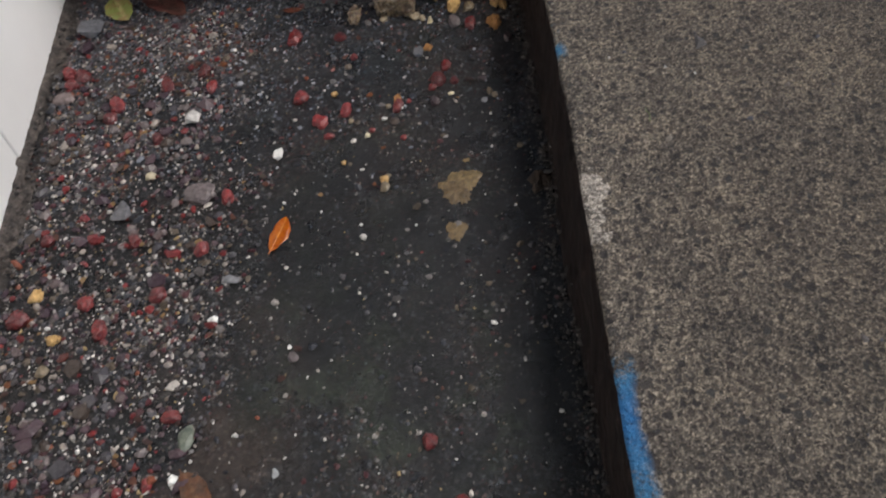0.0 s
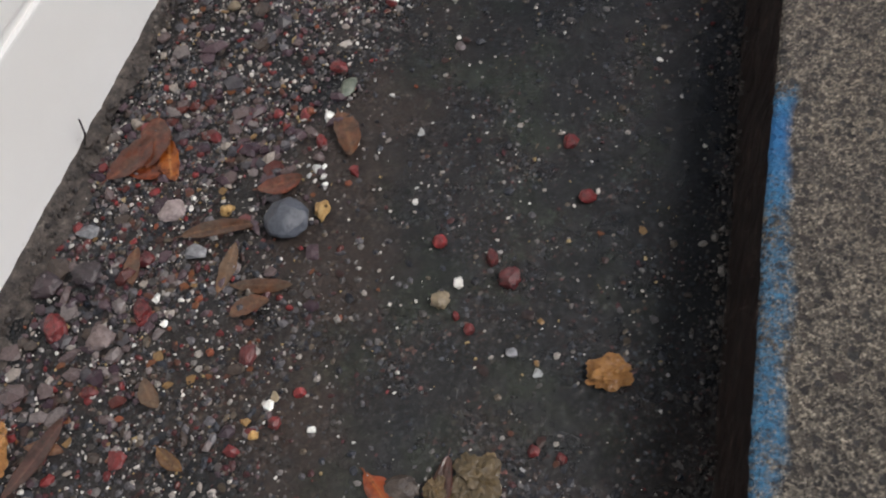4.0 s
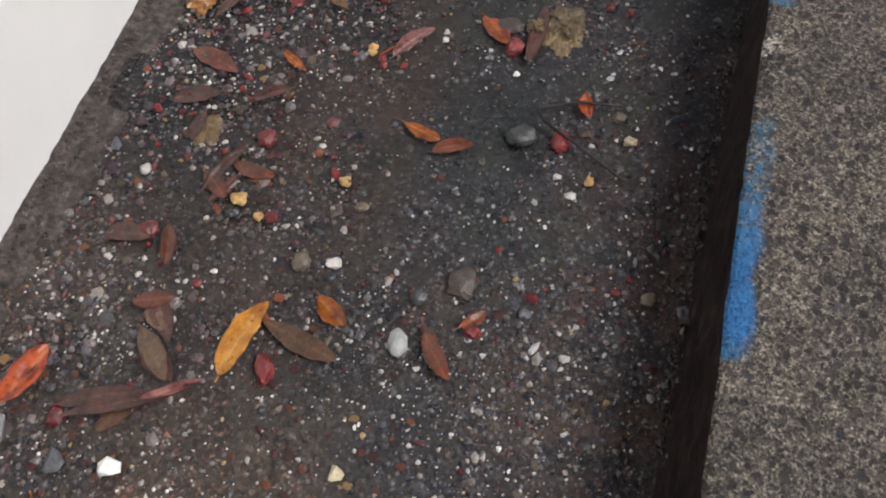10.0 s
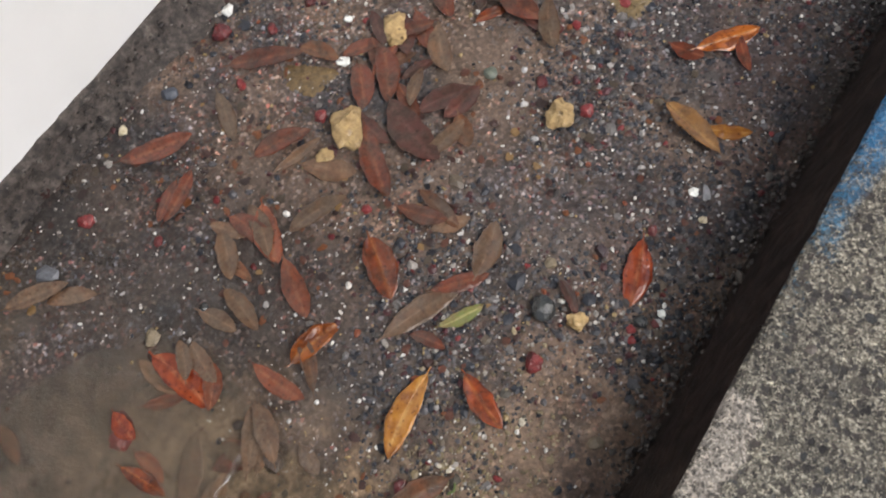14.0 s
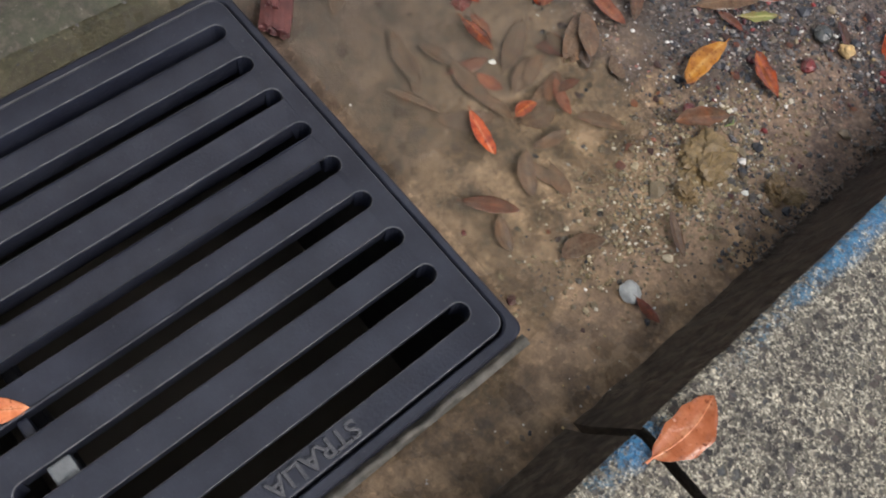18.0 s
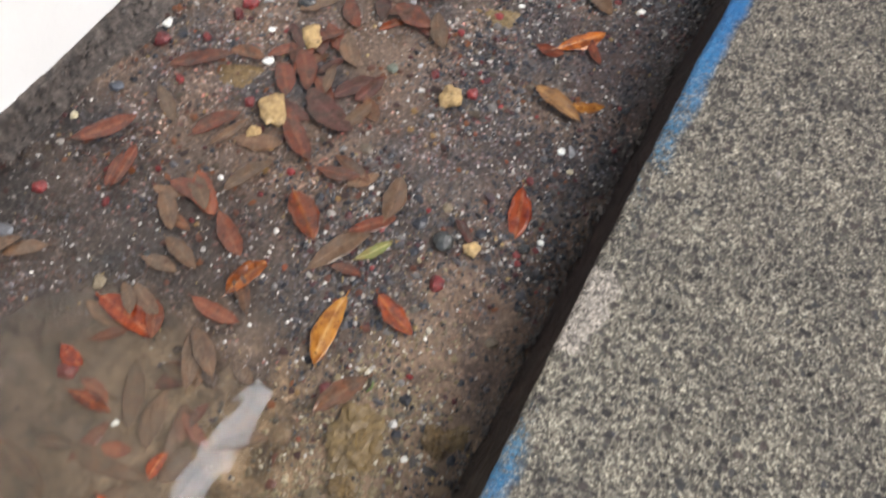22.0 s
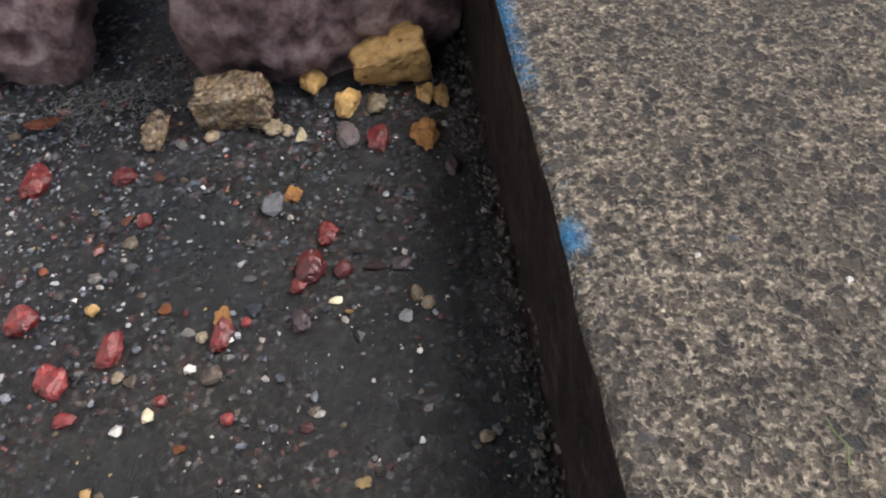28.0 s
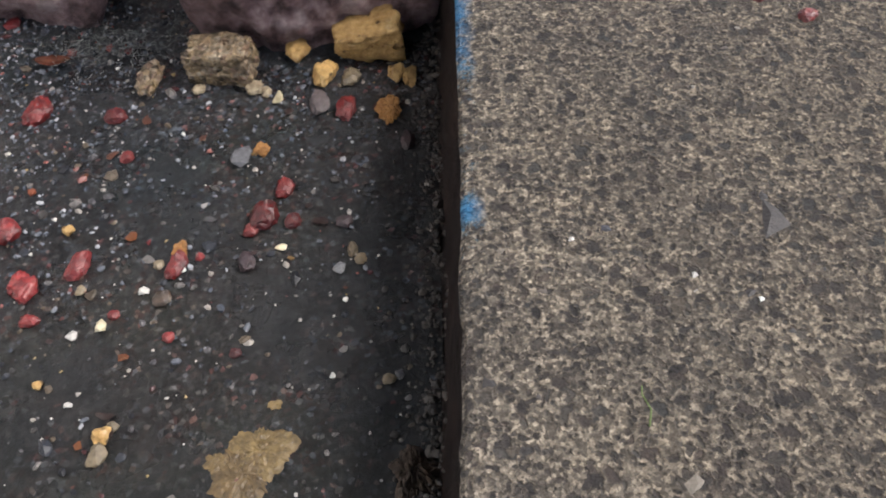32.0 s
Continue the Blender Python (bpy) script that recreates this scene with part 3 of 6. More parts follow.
STONES = {
    "r": ("worn red stone fragment, wet, on the gutter floor", make_stone("red_stone", (0.05, 0.005, 0.007), (0.23, 0.02, 0.018), 0.35)),
    "w": ("small white quartz chip on the gutter floor", make_stone("white_quartz", (0.52, 0.5, 0.46), (0.8, 0.78, 0.73), 0.25)),
    "W": ("smooth rounded white pebble on the gutter floor", make_stone("white_pebble", (0.45, 0.44, 0.4), (0.68, 0.66, 0.6), 0.3)),
    "k": ("cream coloured stone chip on the gutter floor", make_stone("cream_stone", (0.32, 0.25, 0.14), (0.62, 0.54, 0.38))),
    "y": ("rough yellow sandstone lump in the wet gutter", make_pitted("yellow_sandstone", (0.36, 0.19, 0.05), (0.8, 0.52, 0.2), 0.3)),
    "o": ("orange brown crumbly stone in the wet gutter", make_pitted("orange_stone", (0.22, 0.09, 0.022), (0.48, 0.24, 0.075))),
    "t": ("dull tan pebble on the gutter floor", make_stone("tan_stone", (0.1, 0.075, 0.045), (0.24, 0.18, 0.11))),
    "m": ("low lump of settled tan mud", make_stone("tan_mud", (0.07, 0.043, 0.013), (0.21, 0.135, 0.05), 0.6)),
    "d": ("smooth dark grey river pebble, wet", make_stone("dark_pebble", (0.016, 0.018, 0.018), (0.05, 0.052, 0.05), 0.2)),
    "g": ("rough pale grey stone on the gutter floor", make_stone("grey_stone", (0.09, 0.09, 0.095), (0.24, 0.23, 0.24))),
    "c": ("blue grey bluestone pebble on the gutter floor", make_stone("bluestone", (0.055, 0.065, 0.085), (0.13, 0.145, 0.175), 0.5)),
    "p": ("dark purple brown stone on the gutter floor", make_stone("purple_stone", (0.02, 0.012, 0.015), (0.065, 0.038, 0.042))),
    "q": ("pinkish grey stone on the gutter floor", make_stone("pink_stone", (0.11, 0.08, 0.075), (0.27, 0.21, 0.2))),
    "e": ("green tinged pebble on the gutter floor", make_stone("green_stone", (0.06, 0.075, 0.055), (0.15, 0.16, 0.12))),
    "n": ("brown stone half buried in silt", make_stone("brown_stone", (0.035, 0.022, 0.015), (0.1, 0.066, 0.045))),
    "l": ("pale yellow crumbly sandstone lump in the wet gutter", make_pitted("pale_yellow_sandstone", (0.27, 0.165, 0.065), (0.62, 0.44, 0.2))),
    "u": ("mottled cream crumbly stone in the wet gutter", make_pitted("mottled_cream_stone", (0.2, 0.13, 0.065), (0.66, 0.55, 0.38))),
    "z": ("pitted tan sandstone block on the gutter floor", make_conglomerate()),
}
LEAVES = {
    "o": ("orange brown fallen leaf", make_leaf("orange_leaf", (0.3, 0.085, 0.012), (0.42, 0.17, 0.04), (0.1, 0.025, 0.008))),
    "O": ("bright orange fresh fallen leaf", make_leaf("bright_orange_leaf", (0.62, 0.16, 0.005), (0.7, 0.26, 0.02), (0.4, 0.08, 0.005))),
    "s": ("salmon red fallen leaf, wet", make_leaf("salmon_leaf", (0.36, 0.07, 0.022), (0.46, 0.16, 0.07), (0.14, 0.02, 0.01))),
    "d": ("deep orange red wet leaf", make_leaf("deep_orange_leaf", (0.25, 0.046, 0.011), (0.34, 0.1, 0.024), (0.07, 0.013, 0.006), silt=0.3)),
    "S": ("sunken salmon orange leaf", make_leaf("sunken_salmon_leaf", (0.25, 0.065, 0.03), (0.32, 0.12, 0.06), (0.13, 0.032, 0.018), silt=0.35)),
    "r": ("dark red sodden leaf", make_leaf("sodden_red_leaf", (0.14, 0.031, 0.016), (0.21, 0.065, 0.03), (0.05, 0.014, 0.01), silt=0.35)),
    "b": ("brown sunken leaf under a film of silt", make_leaf("sunken_brown_leaf", (0.16, 0.088, 0.05), (0.21, 0.13, 0.078), (0.09, 0.047, 0.028), silt=0.6)),
    "n": ("mid brown decaying leaf", make_leaf("decaying_leaf", (0.13, 0.048, 0.022), (0.18, 0.085, 0.04), (0.05, 0.022, 0.012), silt=0.45)),
    "p": ("purple brown rotting leaf", make_leaf("rotting_leaf", (0.085, 0.028, 0.024), (0.14, 0.055, 0.045), (0.03, 0.013, 0.012), silt=0.3)),
    "y": ("yellow orange leaf with brown spots", make_leaf("yellow_leaf", (0.42, 0.19, 0.03), (0.5, 0.28, 0.07), (0.22, 0.075, 0.012))),
    "t": ("tan dried leaf", make_leaf("tan_leaf", (0.24, 0.12, 0.04), (0.34, 0.2, 0.08), (0.1, 0.045, 0.016), silt=0.3)),
    "k": ("pale peach leaf", make_leaf("peach_leaf", (0.5, 0.25, 0.11), (0.6, 0.38, 0.2), (0.3, 0.12, 0.04))),
    "P": ("salmon peach fallen leaf", make_leaf("salmon_peach_leaf", (0.5, 0.175, 0.08), (0.62, 0.3, 0.16), (0.36, 0.11, 0.045))),
    "q": ("pink purple torn leaf", make_leaf("pink_leaf", (0.26, 0.12, 0.11), (0.34, 0.2, 0.18), (0.12, 0.04, 0.04))),
    "g": ("green and yellow fresh leaf", make_leaf("green_leaf", (0.17, 0.2, 0.06), (0.36, 0.34, 0.14), (0.2, 0.14, 0.06))),
}


# ---- building helpers ----
def finish(bm, name):
    me = bpy.data.meshes.new(name)
    bm.to_mesh(me)
    bm.free()
    return me


def part(name, bm, mat, parent=None, label=""):
    me = finish(bm, name) if isinstance(bm, bmesh.types.BMesh) else bm
    if mat is not None and not me.materials:
        me.materials.append(mat)
    ob = new(name, me)
    if parent is not None:
        ob.parent = parent
    if label:
        ob["label"] = label
    return ob


def box(x0, x1, y0, y1, z0, z1, bevel=0.0, segments=2):
    bm = bmesh.new()
    bmesh.ops.create_cube(bm, size=1)
    bmesh.ops.transform(bm, matrix=Matrix.Translation(((x0 + x1) / 2, (y0 + y1) / 2, (z0 + z1) / 2)) @ Matrix.Diagonal((x1 - x0, y1 - y0, z1 - z0, 1)), verts=bm.verts)
    if bevel:
        bmesh.ops.bevel(bm, geom=bm.edges[:], offset=bevel, segments=segments, affect="EDGES", profile=0.6)
    return bm


def grid_mesh(name, xs, ys, height, skip=None, smooth_faces=True):
    nx, ny = len(xs), len(ys)
    verts = [(x, y, height(x, y)) for y in ys for x in xs]
    faces = []
    for j in range(ny - 1):
        for i in range(nx - 1):
            if skip and skip((xs[i] + xs[i + 1]) / 2, (ys[j] + ys[j + 1]) / 2):
                continue
            a = j * nx + i
            faces.append((a, a + 1, a + nx + 1, a + nx))
    me = bpy.data.meshes.new(name)
    me.from_pydata(verts, [], faces)
    me.polygons.foreach_set("use_smooth", [smooth_faces] * len(me.polygons))
    return me


def spread(a, b, step):
    return [float(v) for v in np.linspace(a, b, max(2, int(round((b - a) / step)) + 1))]


ico = bmesh.new()
bmesh.ops.create_icosphere(ico, subdivisions=1, radius=1)
ICO_V = np.array([v.co[:] for v in ico.verts])
ICO_F = np.array([[v.index for v in f.verts] for f in ico.faces])
ico.free()


def scatter(name, pos, size, flat, mat, rough=0.28):
    """Many small stones in one mesh: places (n, 3), radii (n), flatness."""
    n = len(pos)
    v = ICO_V[None] * (1 + rough * rng.uniform(-1, 1, (n, 12, 1)))
    v = v * rng.uniform(0.65, 1.35, (n, 1, 3)) * size[:, None, None] * np.array([1, 1, flat])
    a = rng.uniform(0, 6.283, n)
    c, s = np.cos(a)[:, None], np.sin(a)[:, None]
    x = v[:, :, 0] * c - v[:, :, 1] * s
    y = v[:, :, 0] * s + v[:, :, 1] * c
    v = np.stack([x, y, v[:, :, 2]], 2) + pos[:, None, :]
    f = ICO_F[None] + (np.arange(n) * 12)[:, None, None]
    me = bpy.data.meshes.new(name)
    me.from_pydata(v.reshape(-1, 3).tolist(), [], f.reshape(-1, 3).tolist())
    me.materials.append(mat)
    return me


# ---- ground and structure ----
def ring_mesh(name, inner, outer, z):
    x0, x1, y0, y1 = inner
    v = [(-outer, -outer, z), (outer, -outer, z), (outer, outer, z), (-outer, outer, z), (x0, y0, z), (x1, y0, z), (x1, y1, z), (x0, y1, z)]
    me = bpy.data.meshes.new(name)
    me.from_pydata(v, [], [(0, 1, 5, 4), (1, 2, 6, 5), (2, 3, 7, 6), (3, 0, 4, 7)])
    return me


tagged(part("ground", ring_mesh("ground", (-1.0, 2.4, -3.2, 2.2), 400, 0.02), SOIL), "bare grey ground round the paved strip", "ground", kind="structure")

px0, px1, py0, py1 = PIT
floor_me = grid_mesh("gutter_floor", spread(-0.36, 0.0, 0.004), spread(-1.85, 0.7, 0.0045), gutter_z, lambda x, y: px0 < x < px1 and py0 < y < py1)
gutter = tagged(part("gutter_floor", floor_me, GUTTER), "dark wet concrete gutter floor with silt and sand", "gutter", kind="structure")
tagged(part("gutter_bed", box(-0.40, 0.03, -3.2, 2.2, -0.35, -0.2), SOIL), "concrete bed under the gutter", "gutter bed", kind="structure")


def slab(name, y0, y1):
    """A pavement slab with a worn, slightly wavy kerb edge and a dark brown face towards the gutter."""
    xs = [0.0, 0.0012, 0.003, 0.006, 0.012, 0.03, 0.08, 0.2, 0.5, 1.2, 2.4]
    ys = spread(y0, y1, 0.006)
    verts, faces, mats = [], [], []
    nx = len(xs) + 10
    for y in ys:
        w = 0.0008 * noise.noise(Vector((y * 35, 1, 0))) + 0.0008 * noise.noise(Vector((y * 160, 5, 0)))
        f = kerb_foot(y)
        w += kerb_edge(y)
        verts.append((f, y, -0.25))
        for k in range(9):
            q = k / 8
            verts.append((f + (w + 0.0004 - f) * q ** 0.8 + 0.0013 * noise.noise(Vector((y * 60, q * 4, 3))) + 0.0007 * noise.noise(Vector((y * 220, q * 12, 6))), y, -0.002 + q * (KERB_Z - 0.0025)))
        for k, x in enumerate(xs):
            drop = (0.0022, 0.001, 0.0004, 0.0, 0.0)[min(k, 4)]
            verts.append((x + (w if k < 5 else 0), y, KERB_Z - drop + 0.0004 * noise.noise(Vector((x * 40, y * 40, 2)))))
    for j in range(len(ys) - 1):
        for i in range(nx - 1):
            a = j * nx + i
            faces.append((a, a + nx, a + nx + 1, a + 1))
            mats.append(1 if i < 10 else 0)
    e = (len(ys) - 1) * nx
    faces += [tuple(range(nx)), tuple(range(e + nx - 1, e - 1, -1))]
    mats += [1, 1]
    me = bpy.data.meshes.new(name)
    me.from_pydata(verts, [], faces)
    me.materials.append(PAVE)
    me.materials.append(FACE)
    me.polygons.foreach_set("material_index", mats)
    return tagged(new(name, me), "grey exposed aggregate concrete kerb slab with a worn blue line", "pavement", kind="structure")


pave_a = slab("pavement_1", SLAB_JOINT + 0.0022, 2.2)
pave_b = slab("pavement_2", -3.2, SLAB_JOINT - 0.0022)

# wall of long painted blocks on a dirty mortar foot
wall = tagged(part("wall_west", box(WALL_X - 0.11, WALL_X - 0.002, -3.2, 2.2, -0.2, 0.508), PAINT), "low white painted garden wall of long shallow courses", "wall", kind="structure")


def block_mesh(length):
    bm = box(-0.016, 0, 0, length, 0, 0.0795, 0.0022, 3)
    for v in bm.verts:
        n = noise.noise(Vector((v.co.y * 20, v.co.z * 30, length * 9)))
        v.co.x += 0.0008 * n
    return finish(bm, "block")


BLOCKS = [block_mesh(1.743), block_mesh(1.7436)]
for me in BLOCKS:
    me.materials.append(PAINT)
for course in range(6):
    y = -1.6765 - (0.875 if course % 2 else 0)
    while y < 0.75:
        b = part("block", BLOCKS[rnd.randrange(2)], None, wall)
        # the courses are level, the gutter falls towards the drain
        b.location = (WALL_X + rnd.uniform(-0.0003, 0.0003), y + 0.003, -0.006 - 0.026 * y + course * 0.0845 + rnd.uniform(-0.0008, 0.0008))
        b.rotation_euler = (-0.026, 0, 0)
        y += 1.75


def foot_mesh():
    verts, faces = [], []
    ys = spread(-1.85, 0.7, 0.004)
    for y in ys:
        top = paint_z(y) + 0.0011 * noise.noise(Vector((y * 55, 2, 9))) + 0.0011 * noise.noise(Vector((y * 190, 4, 1)))
        out = foot_out(y)
        for k, (dx, z) in enumerate(((-0.004, top + 0.0005), (0.0022, top), (0.004, top * 0.8), (out * 0.45, max(0.004, top * 0.45)), (out, 0.0035), (out + 0.012, -0.002))):
            verts.append((WALL_X + dx + 0.0008 * noise.noise(Vector((y * 120, k * 7, 3))), y, z + 0.0008 * noise.noise(Vector((y * 90, k * 3, 6)))))
    for j in range(len(ys) - 1):
        for i in range(5):
            a = j * 6 + i
            faces.append((a, a + 1, a + 7, a + 6))
    me = bpy.data.meshes.new("wall_foot")
    me.from_pydata(verts, [], faces)
    me.polygons.foreach_set("use_smooth", [True] * len(me.polygons))
    return me


tagged(part("wall_foot", foot_mesh(), FOOT), "dirty grey brown mortar fillet along the foot of the wall", "mortar", kind="structure")

# back wall and roof, both unseen, added to shade the strip
tagged(part("wall_back", box(-1.26, -1.1, -3.2, 2.2, -0.1, 3.0), RENDER), "unseen plain grey rendered wall added behind the low wall", "wall", kind="structure")
tagged(part("roof", box(-1.1, 1.0, -3.2, 2.2, 2.4, 2.5), ROOF), "unseen plain dark roof soffit added overhead", "roof", kind="structure")

# glowing panel in place of the sky gap mirrored in the puddle
GLOW = bpy.data.materials.new("sky_gap_glow")
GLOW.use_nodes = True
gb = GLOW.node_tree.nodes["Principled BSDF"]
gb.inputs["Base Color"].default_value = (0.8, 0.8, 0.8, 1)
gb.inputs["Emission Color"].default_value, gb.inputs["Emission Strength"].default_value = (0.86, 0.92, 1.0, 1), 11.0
tagged(part("skylight", box(-0.98, -0.885, -1.7, -0.23, 2.38, 2.399), GLOW), "narrow glowing strip in the roof in place of a sky gap", "skylight", kind="structure")

# ---- drain ----
gx0, gx1, gy0, gy1 = -0.2785, -0.0628, -1.4125, -1.2112
drain = tagged(new("drain_grate"), "black plastic slotted drain grate with moulded lettering, set in its frame", "drain grate")
# it has settled lower on the wall's side
drain.matrix_world = Matrix.Translation((-0.17, -1.31, GRATE_Z)) @ pose(0, 0, 0, 0, -2.7, 0) @ Matrix.Translation((0, 0.013, -0.02 - GRATE_Z))


def under(ob):
    ob.matrix_parent_inverse = Matrix.Translation((0.17, 1.297, 0.02))
    return ob


def frame_ring():
    """One rounded plastic frame round the grate."""
    def loop(x0, x1, y0, y1, r, z):
        out = []
        for cx, cy, start in ((x1 - r, y1 - r, 0), (x0 + r, y1 - r, 1), (x0 + r, y0 + r, 2), (x1 - r, y0 + r, 3)):
            out += [bm.verts.new((cx + r * math.cos(math.pi / 2 * (start + k / 6)), cy + r * math.sin(math.pi / 2 * (start + k / 6)), z)) for k in range(7)]
        return out

    bm = bmesh.new()
    top, low = GRATE_Z - 0.0014, -0.034
    g = 0.0013
    rings = [loop(px0 - 0.001, px1 + 0.001, py0 - 0.001, py1 + 0.001, 0.006, low), loop(px0 - 0.001, px1 + 0.001, py0 - 0.001, py1 + 0.001, 0.006, top - 0.001), loop(px0, px1, py0, py1, 0.006, top), loop(gx0 - g - 0.0008, gx1 + g + 0.0008, gy0 - g - 0.0008, gy1 + g + 0.0008, 0.008, top), loop(gx0 - g, gx1 + g, gy0 - g, gy1 + g, 0.008, top - 0.0008), loop(gx0 - g, gx1 + g, gy0 - g, gy1 + g, 0.008, low)]
    for a, b in zip(rings, rings[1:] + rings[:1]):
        for k in range(28):
            bm.faces.new((a[k], a[(k + 1) % 28], b[(k + 1) % 28], b[k]))
    return bm


EDGE = make_plain("scuffed_edge", (0.012, 0.014, 0.022), (0.08, 0.082, 0.092), 140.0, 0.45)
under(part("frame", frame_ring(), POLY, drain))


def grate_plate():
    """The grate: a rounded plate with nine round-ended slots cut through it."""
    pitch, w, s0, s1 = 0.02264, 0.0046, -1.4035, -1.2195
    centres = [-0.0798 - pitch * k for k in range(9)]
    bm = bmesh.new()
    top, low = GRATE_Z, GRATE_Z - 0.014

    def ring(points, z):
        return [bm.verts.new((x, y, z)) for x, y in points]

    def prism(points, lower=None):
        a, b = ring(points, top), ring(lower or points, low)
        bm.faces.new(a)
        bm.faces.new(b[::-1])
        for k in range(len(a)):
            m = (k + 1) % len(a)
            bm.faces.new((a[k], b[k], b[m], a[m]))

    edges = [gx1] + centres
    # the two end bands with half-round bites
    arc = [math.pi * k / 8 for k in range(9)]
    for yb, ye, sgn in ((gy1, s1, 1), (gy0, s0, -1)):
        pts = [(gx1, yb), (gx1, ye - sgn * w)]
        for c in centres:
            pts += [(c + w * math.cos(a), ye - sgn * w + sgn * w * math.sin(a)) for a in arc]
        pts += [(gx0, ye - sgn * w), (gx0, yb)]
        r = 0.007
        turn = [math.pi / 2 * k / 5 for k in range(6)]
        pts = [(gx1 - r + r * math.sin(a), yb - sgn * r + sgn * r * math.cos(a)) for a in turn] + pts[1:-1] + [(gx0 + r - r * math.cos(a), yb - sgn * r + sgn * r * math.sin(a)) for a in turn]
        if sgn > 0:
            pts = pts[::-1]
        prism(pts)
    # the bars
    xs = [gx1] + [v for c in centres for v in (c + w, c - w)] + [gx0]
    for k in range(0, len(xs), 2):
        d = 0.0022 if 0 < k < len(xs) - 2 else 0.0
        prism([(xs[k + 1], s0 + w), (xs[k], s0 + w), (xs[k], s1 - w), (xs[k + 1], s1 - w)], [(xs[k + 1] + d, s0 + w), (xs[k] - d, s0 + w), (xs[k] - d, s1 - w), (xs[k + 1] + d, s1 - w)])
    bmesh.ops.remove_doubles(bm, verts=bm.verts, dist=1e-5)
    inner = [f for f in bm.faces if all(len(e.link_faces) > 2 for e in f.edges if abs(e.verts[0].co.z - e.verts[1].co.z) < 1e-6) and abs(f.normal.z) < 0.1]
    bmesh.ops.recalc_face_normals(bm, faces=bm.faces)
    rim = [e for e in bm.edges if len(e.link_faces) == 2 and e.calc_face_angle(0) > 0.6 and e.verts[0].co.z > top - 1e-4 and e.verts[1].co.z > top - 1e-4]
    bmesh.ops.bevel(bm, geom=rim, offset=0.0006, segments=2, affect="EDGES", profile=0.5, material=1)
    return bm


plate = under(part("grate_plate", grate_plate(), POLY, drain))
plate.data.materials.append(EDGE)
for y in (-1.386,):
    under(part("cross_rib", box(gx0 + 0.002, gx1 - 0.002, y - 0.003, y + 0.003, -0.066, GRATE_Z - 0.046, 0.001), POLY, drain))
GREYPL = make_plain("grey_plastic", (0.1, 0.11, 0.115), (0.17, 0.18, 0.185), 90.0, 0.5)
under(part("clip", box(-0.1298, -0.1204, -1.3895, -1.3800, -0.012, GRATE_Z - 0.003, 0.001), GREYPL, drain, "pale grey plastic clip in a slot"))
under(part("clip", box(-0.1523, -0.1431, -1.3895, -1.3850, -0.012, GRATE_Z - 0.004, 0.001), POLY, drain))


SCUFFED = make_plain("scuffed_polymer", (0.02, 0.022, 0.03), (0.055, 0.058, 0.068), 700.0, 0.4)


def lettering(text, size, depth):
    cu = bpy.data.curves.new("lettering", "FONT")
    cu.body, cu.size, cu.extrude, cu.space_character, cu.offset = text, size, depth, 1.0, 0.00022
    ob = bpy.data.objects.new("lettering", cu)
    scene.collection.objects.link(ob)
    me = bpy.data.meshes.new_from_object(ob.evaluated_get(bpy.context.evaluated_depsgraph_get()))
    bpy.data.objects.remove(ob)
    return me


words = under(part("lettering", lettering("STRALIA", 0.0114, 0.0013), SCUFFED, drain, "raised moulded letters"))
words.matrix_basis = pose(-0.0725, -1.2885, GRATE_Z + 0.0001, 0, 0, -90)

pit_parts = tagged(new("drain_pit"), "dark square drain pit below the grate", "drain pit", kind="structure")
pit_parts.location = (-0.17, -1.297, -0.26)
for args in ((px0 - 0.02, px0, py0, py1), (px1, px1 + 0.02, py0, py1), (px0 - 0.02, px1 + 0.02, py0 - 0.02, py0), (px0 - 0.02, px1 + 0.02, py1, py1 + 0.02)):
    o = part("pit_wall", box(*args, -0.26, -0.024), PITMAT, pit_parts)
    o.matrix_parent_inverse = Matrix.Translation((0.17, 1.297, 0.26))
o = part("pit_floor", box(px0 - 0.02, px1 + 0.02, py0 - 0.02, py1 + 0.02, -0.28, -0.261), PITMAT, pit_parts)
o.matrix_parent_inverse = Matrix.Translation((0.17, 1.297, 0.26))
tagged(part("collar", grid_mesh("collar", spread(px1 + 0.001, px1 + 0.0066, 0.0014), spread(-1.43, -1.205, 0.003), lambda x, y: 0.0002 - 0.8 * abs(x - px1 - 0.0042) + 0.0022 * noise.noise(Vector((x * 200, y * 90, 4)))), COLLAR), "pale concrete lip beside the drain frame", "concrete lip", kind="structure")

# ---- water ----
wet = grid_mesh("water", spread(-0.33, -0.006, 0.012), spread(-1.8, -0.86, 0.012), lambda x, y: WATER_Z, lambda x, y: px0 - 0.003 < x < px1 + 0.001 and py0 - 0.004 < y < py1 + 0.004)
water = tagged(part("water", wet, WATER), "shallow murky brown puddle round the drain", "puddle", kind="structure")
water.visible_shadow = False

# ---- rocks that block the end of the gutter ----


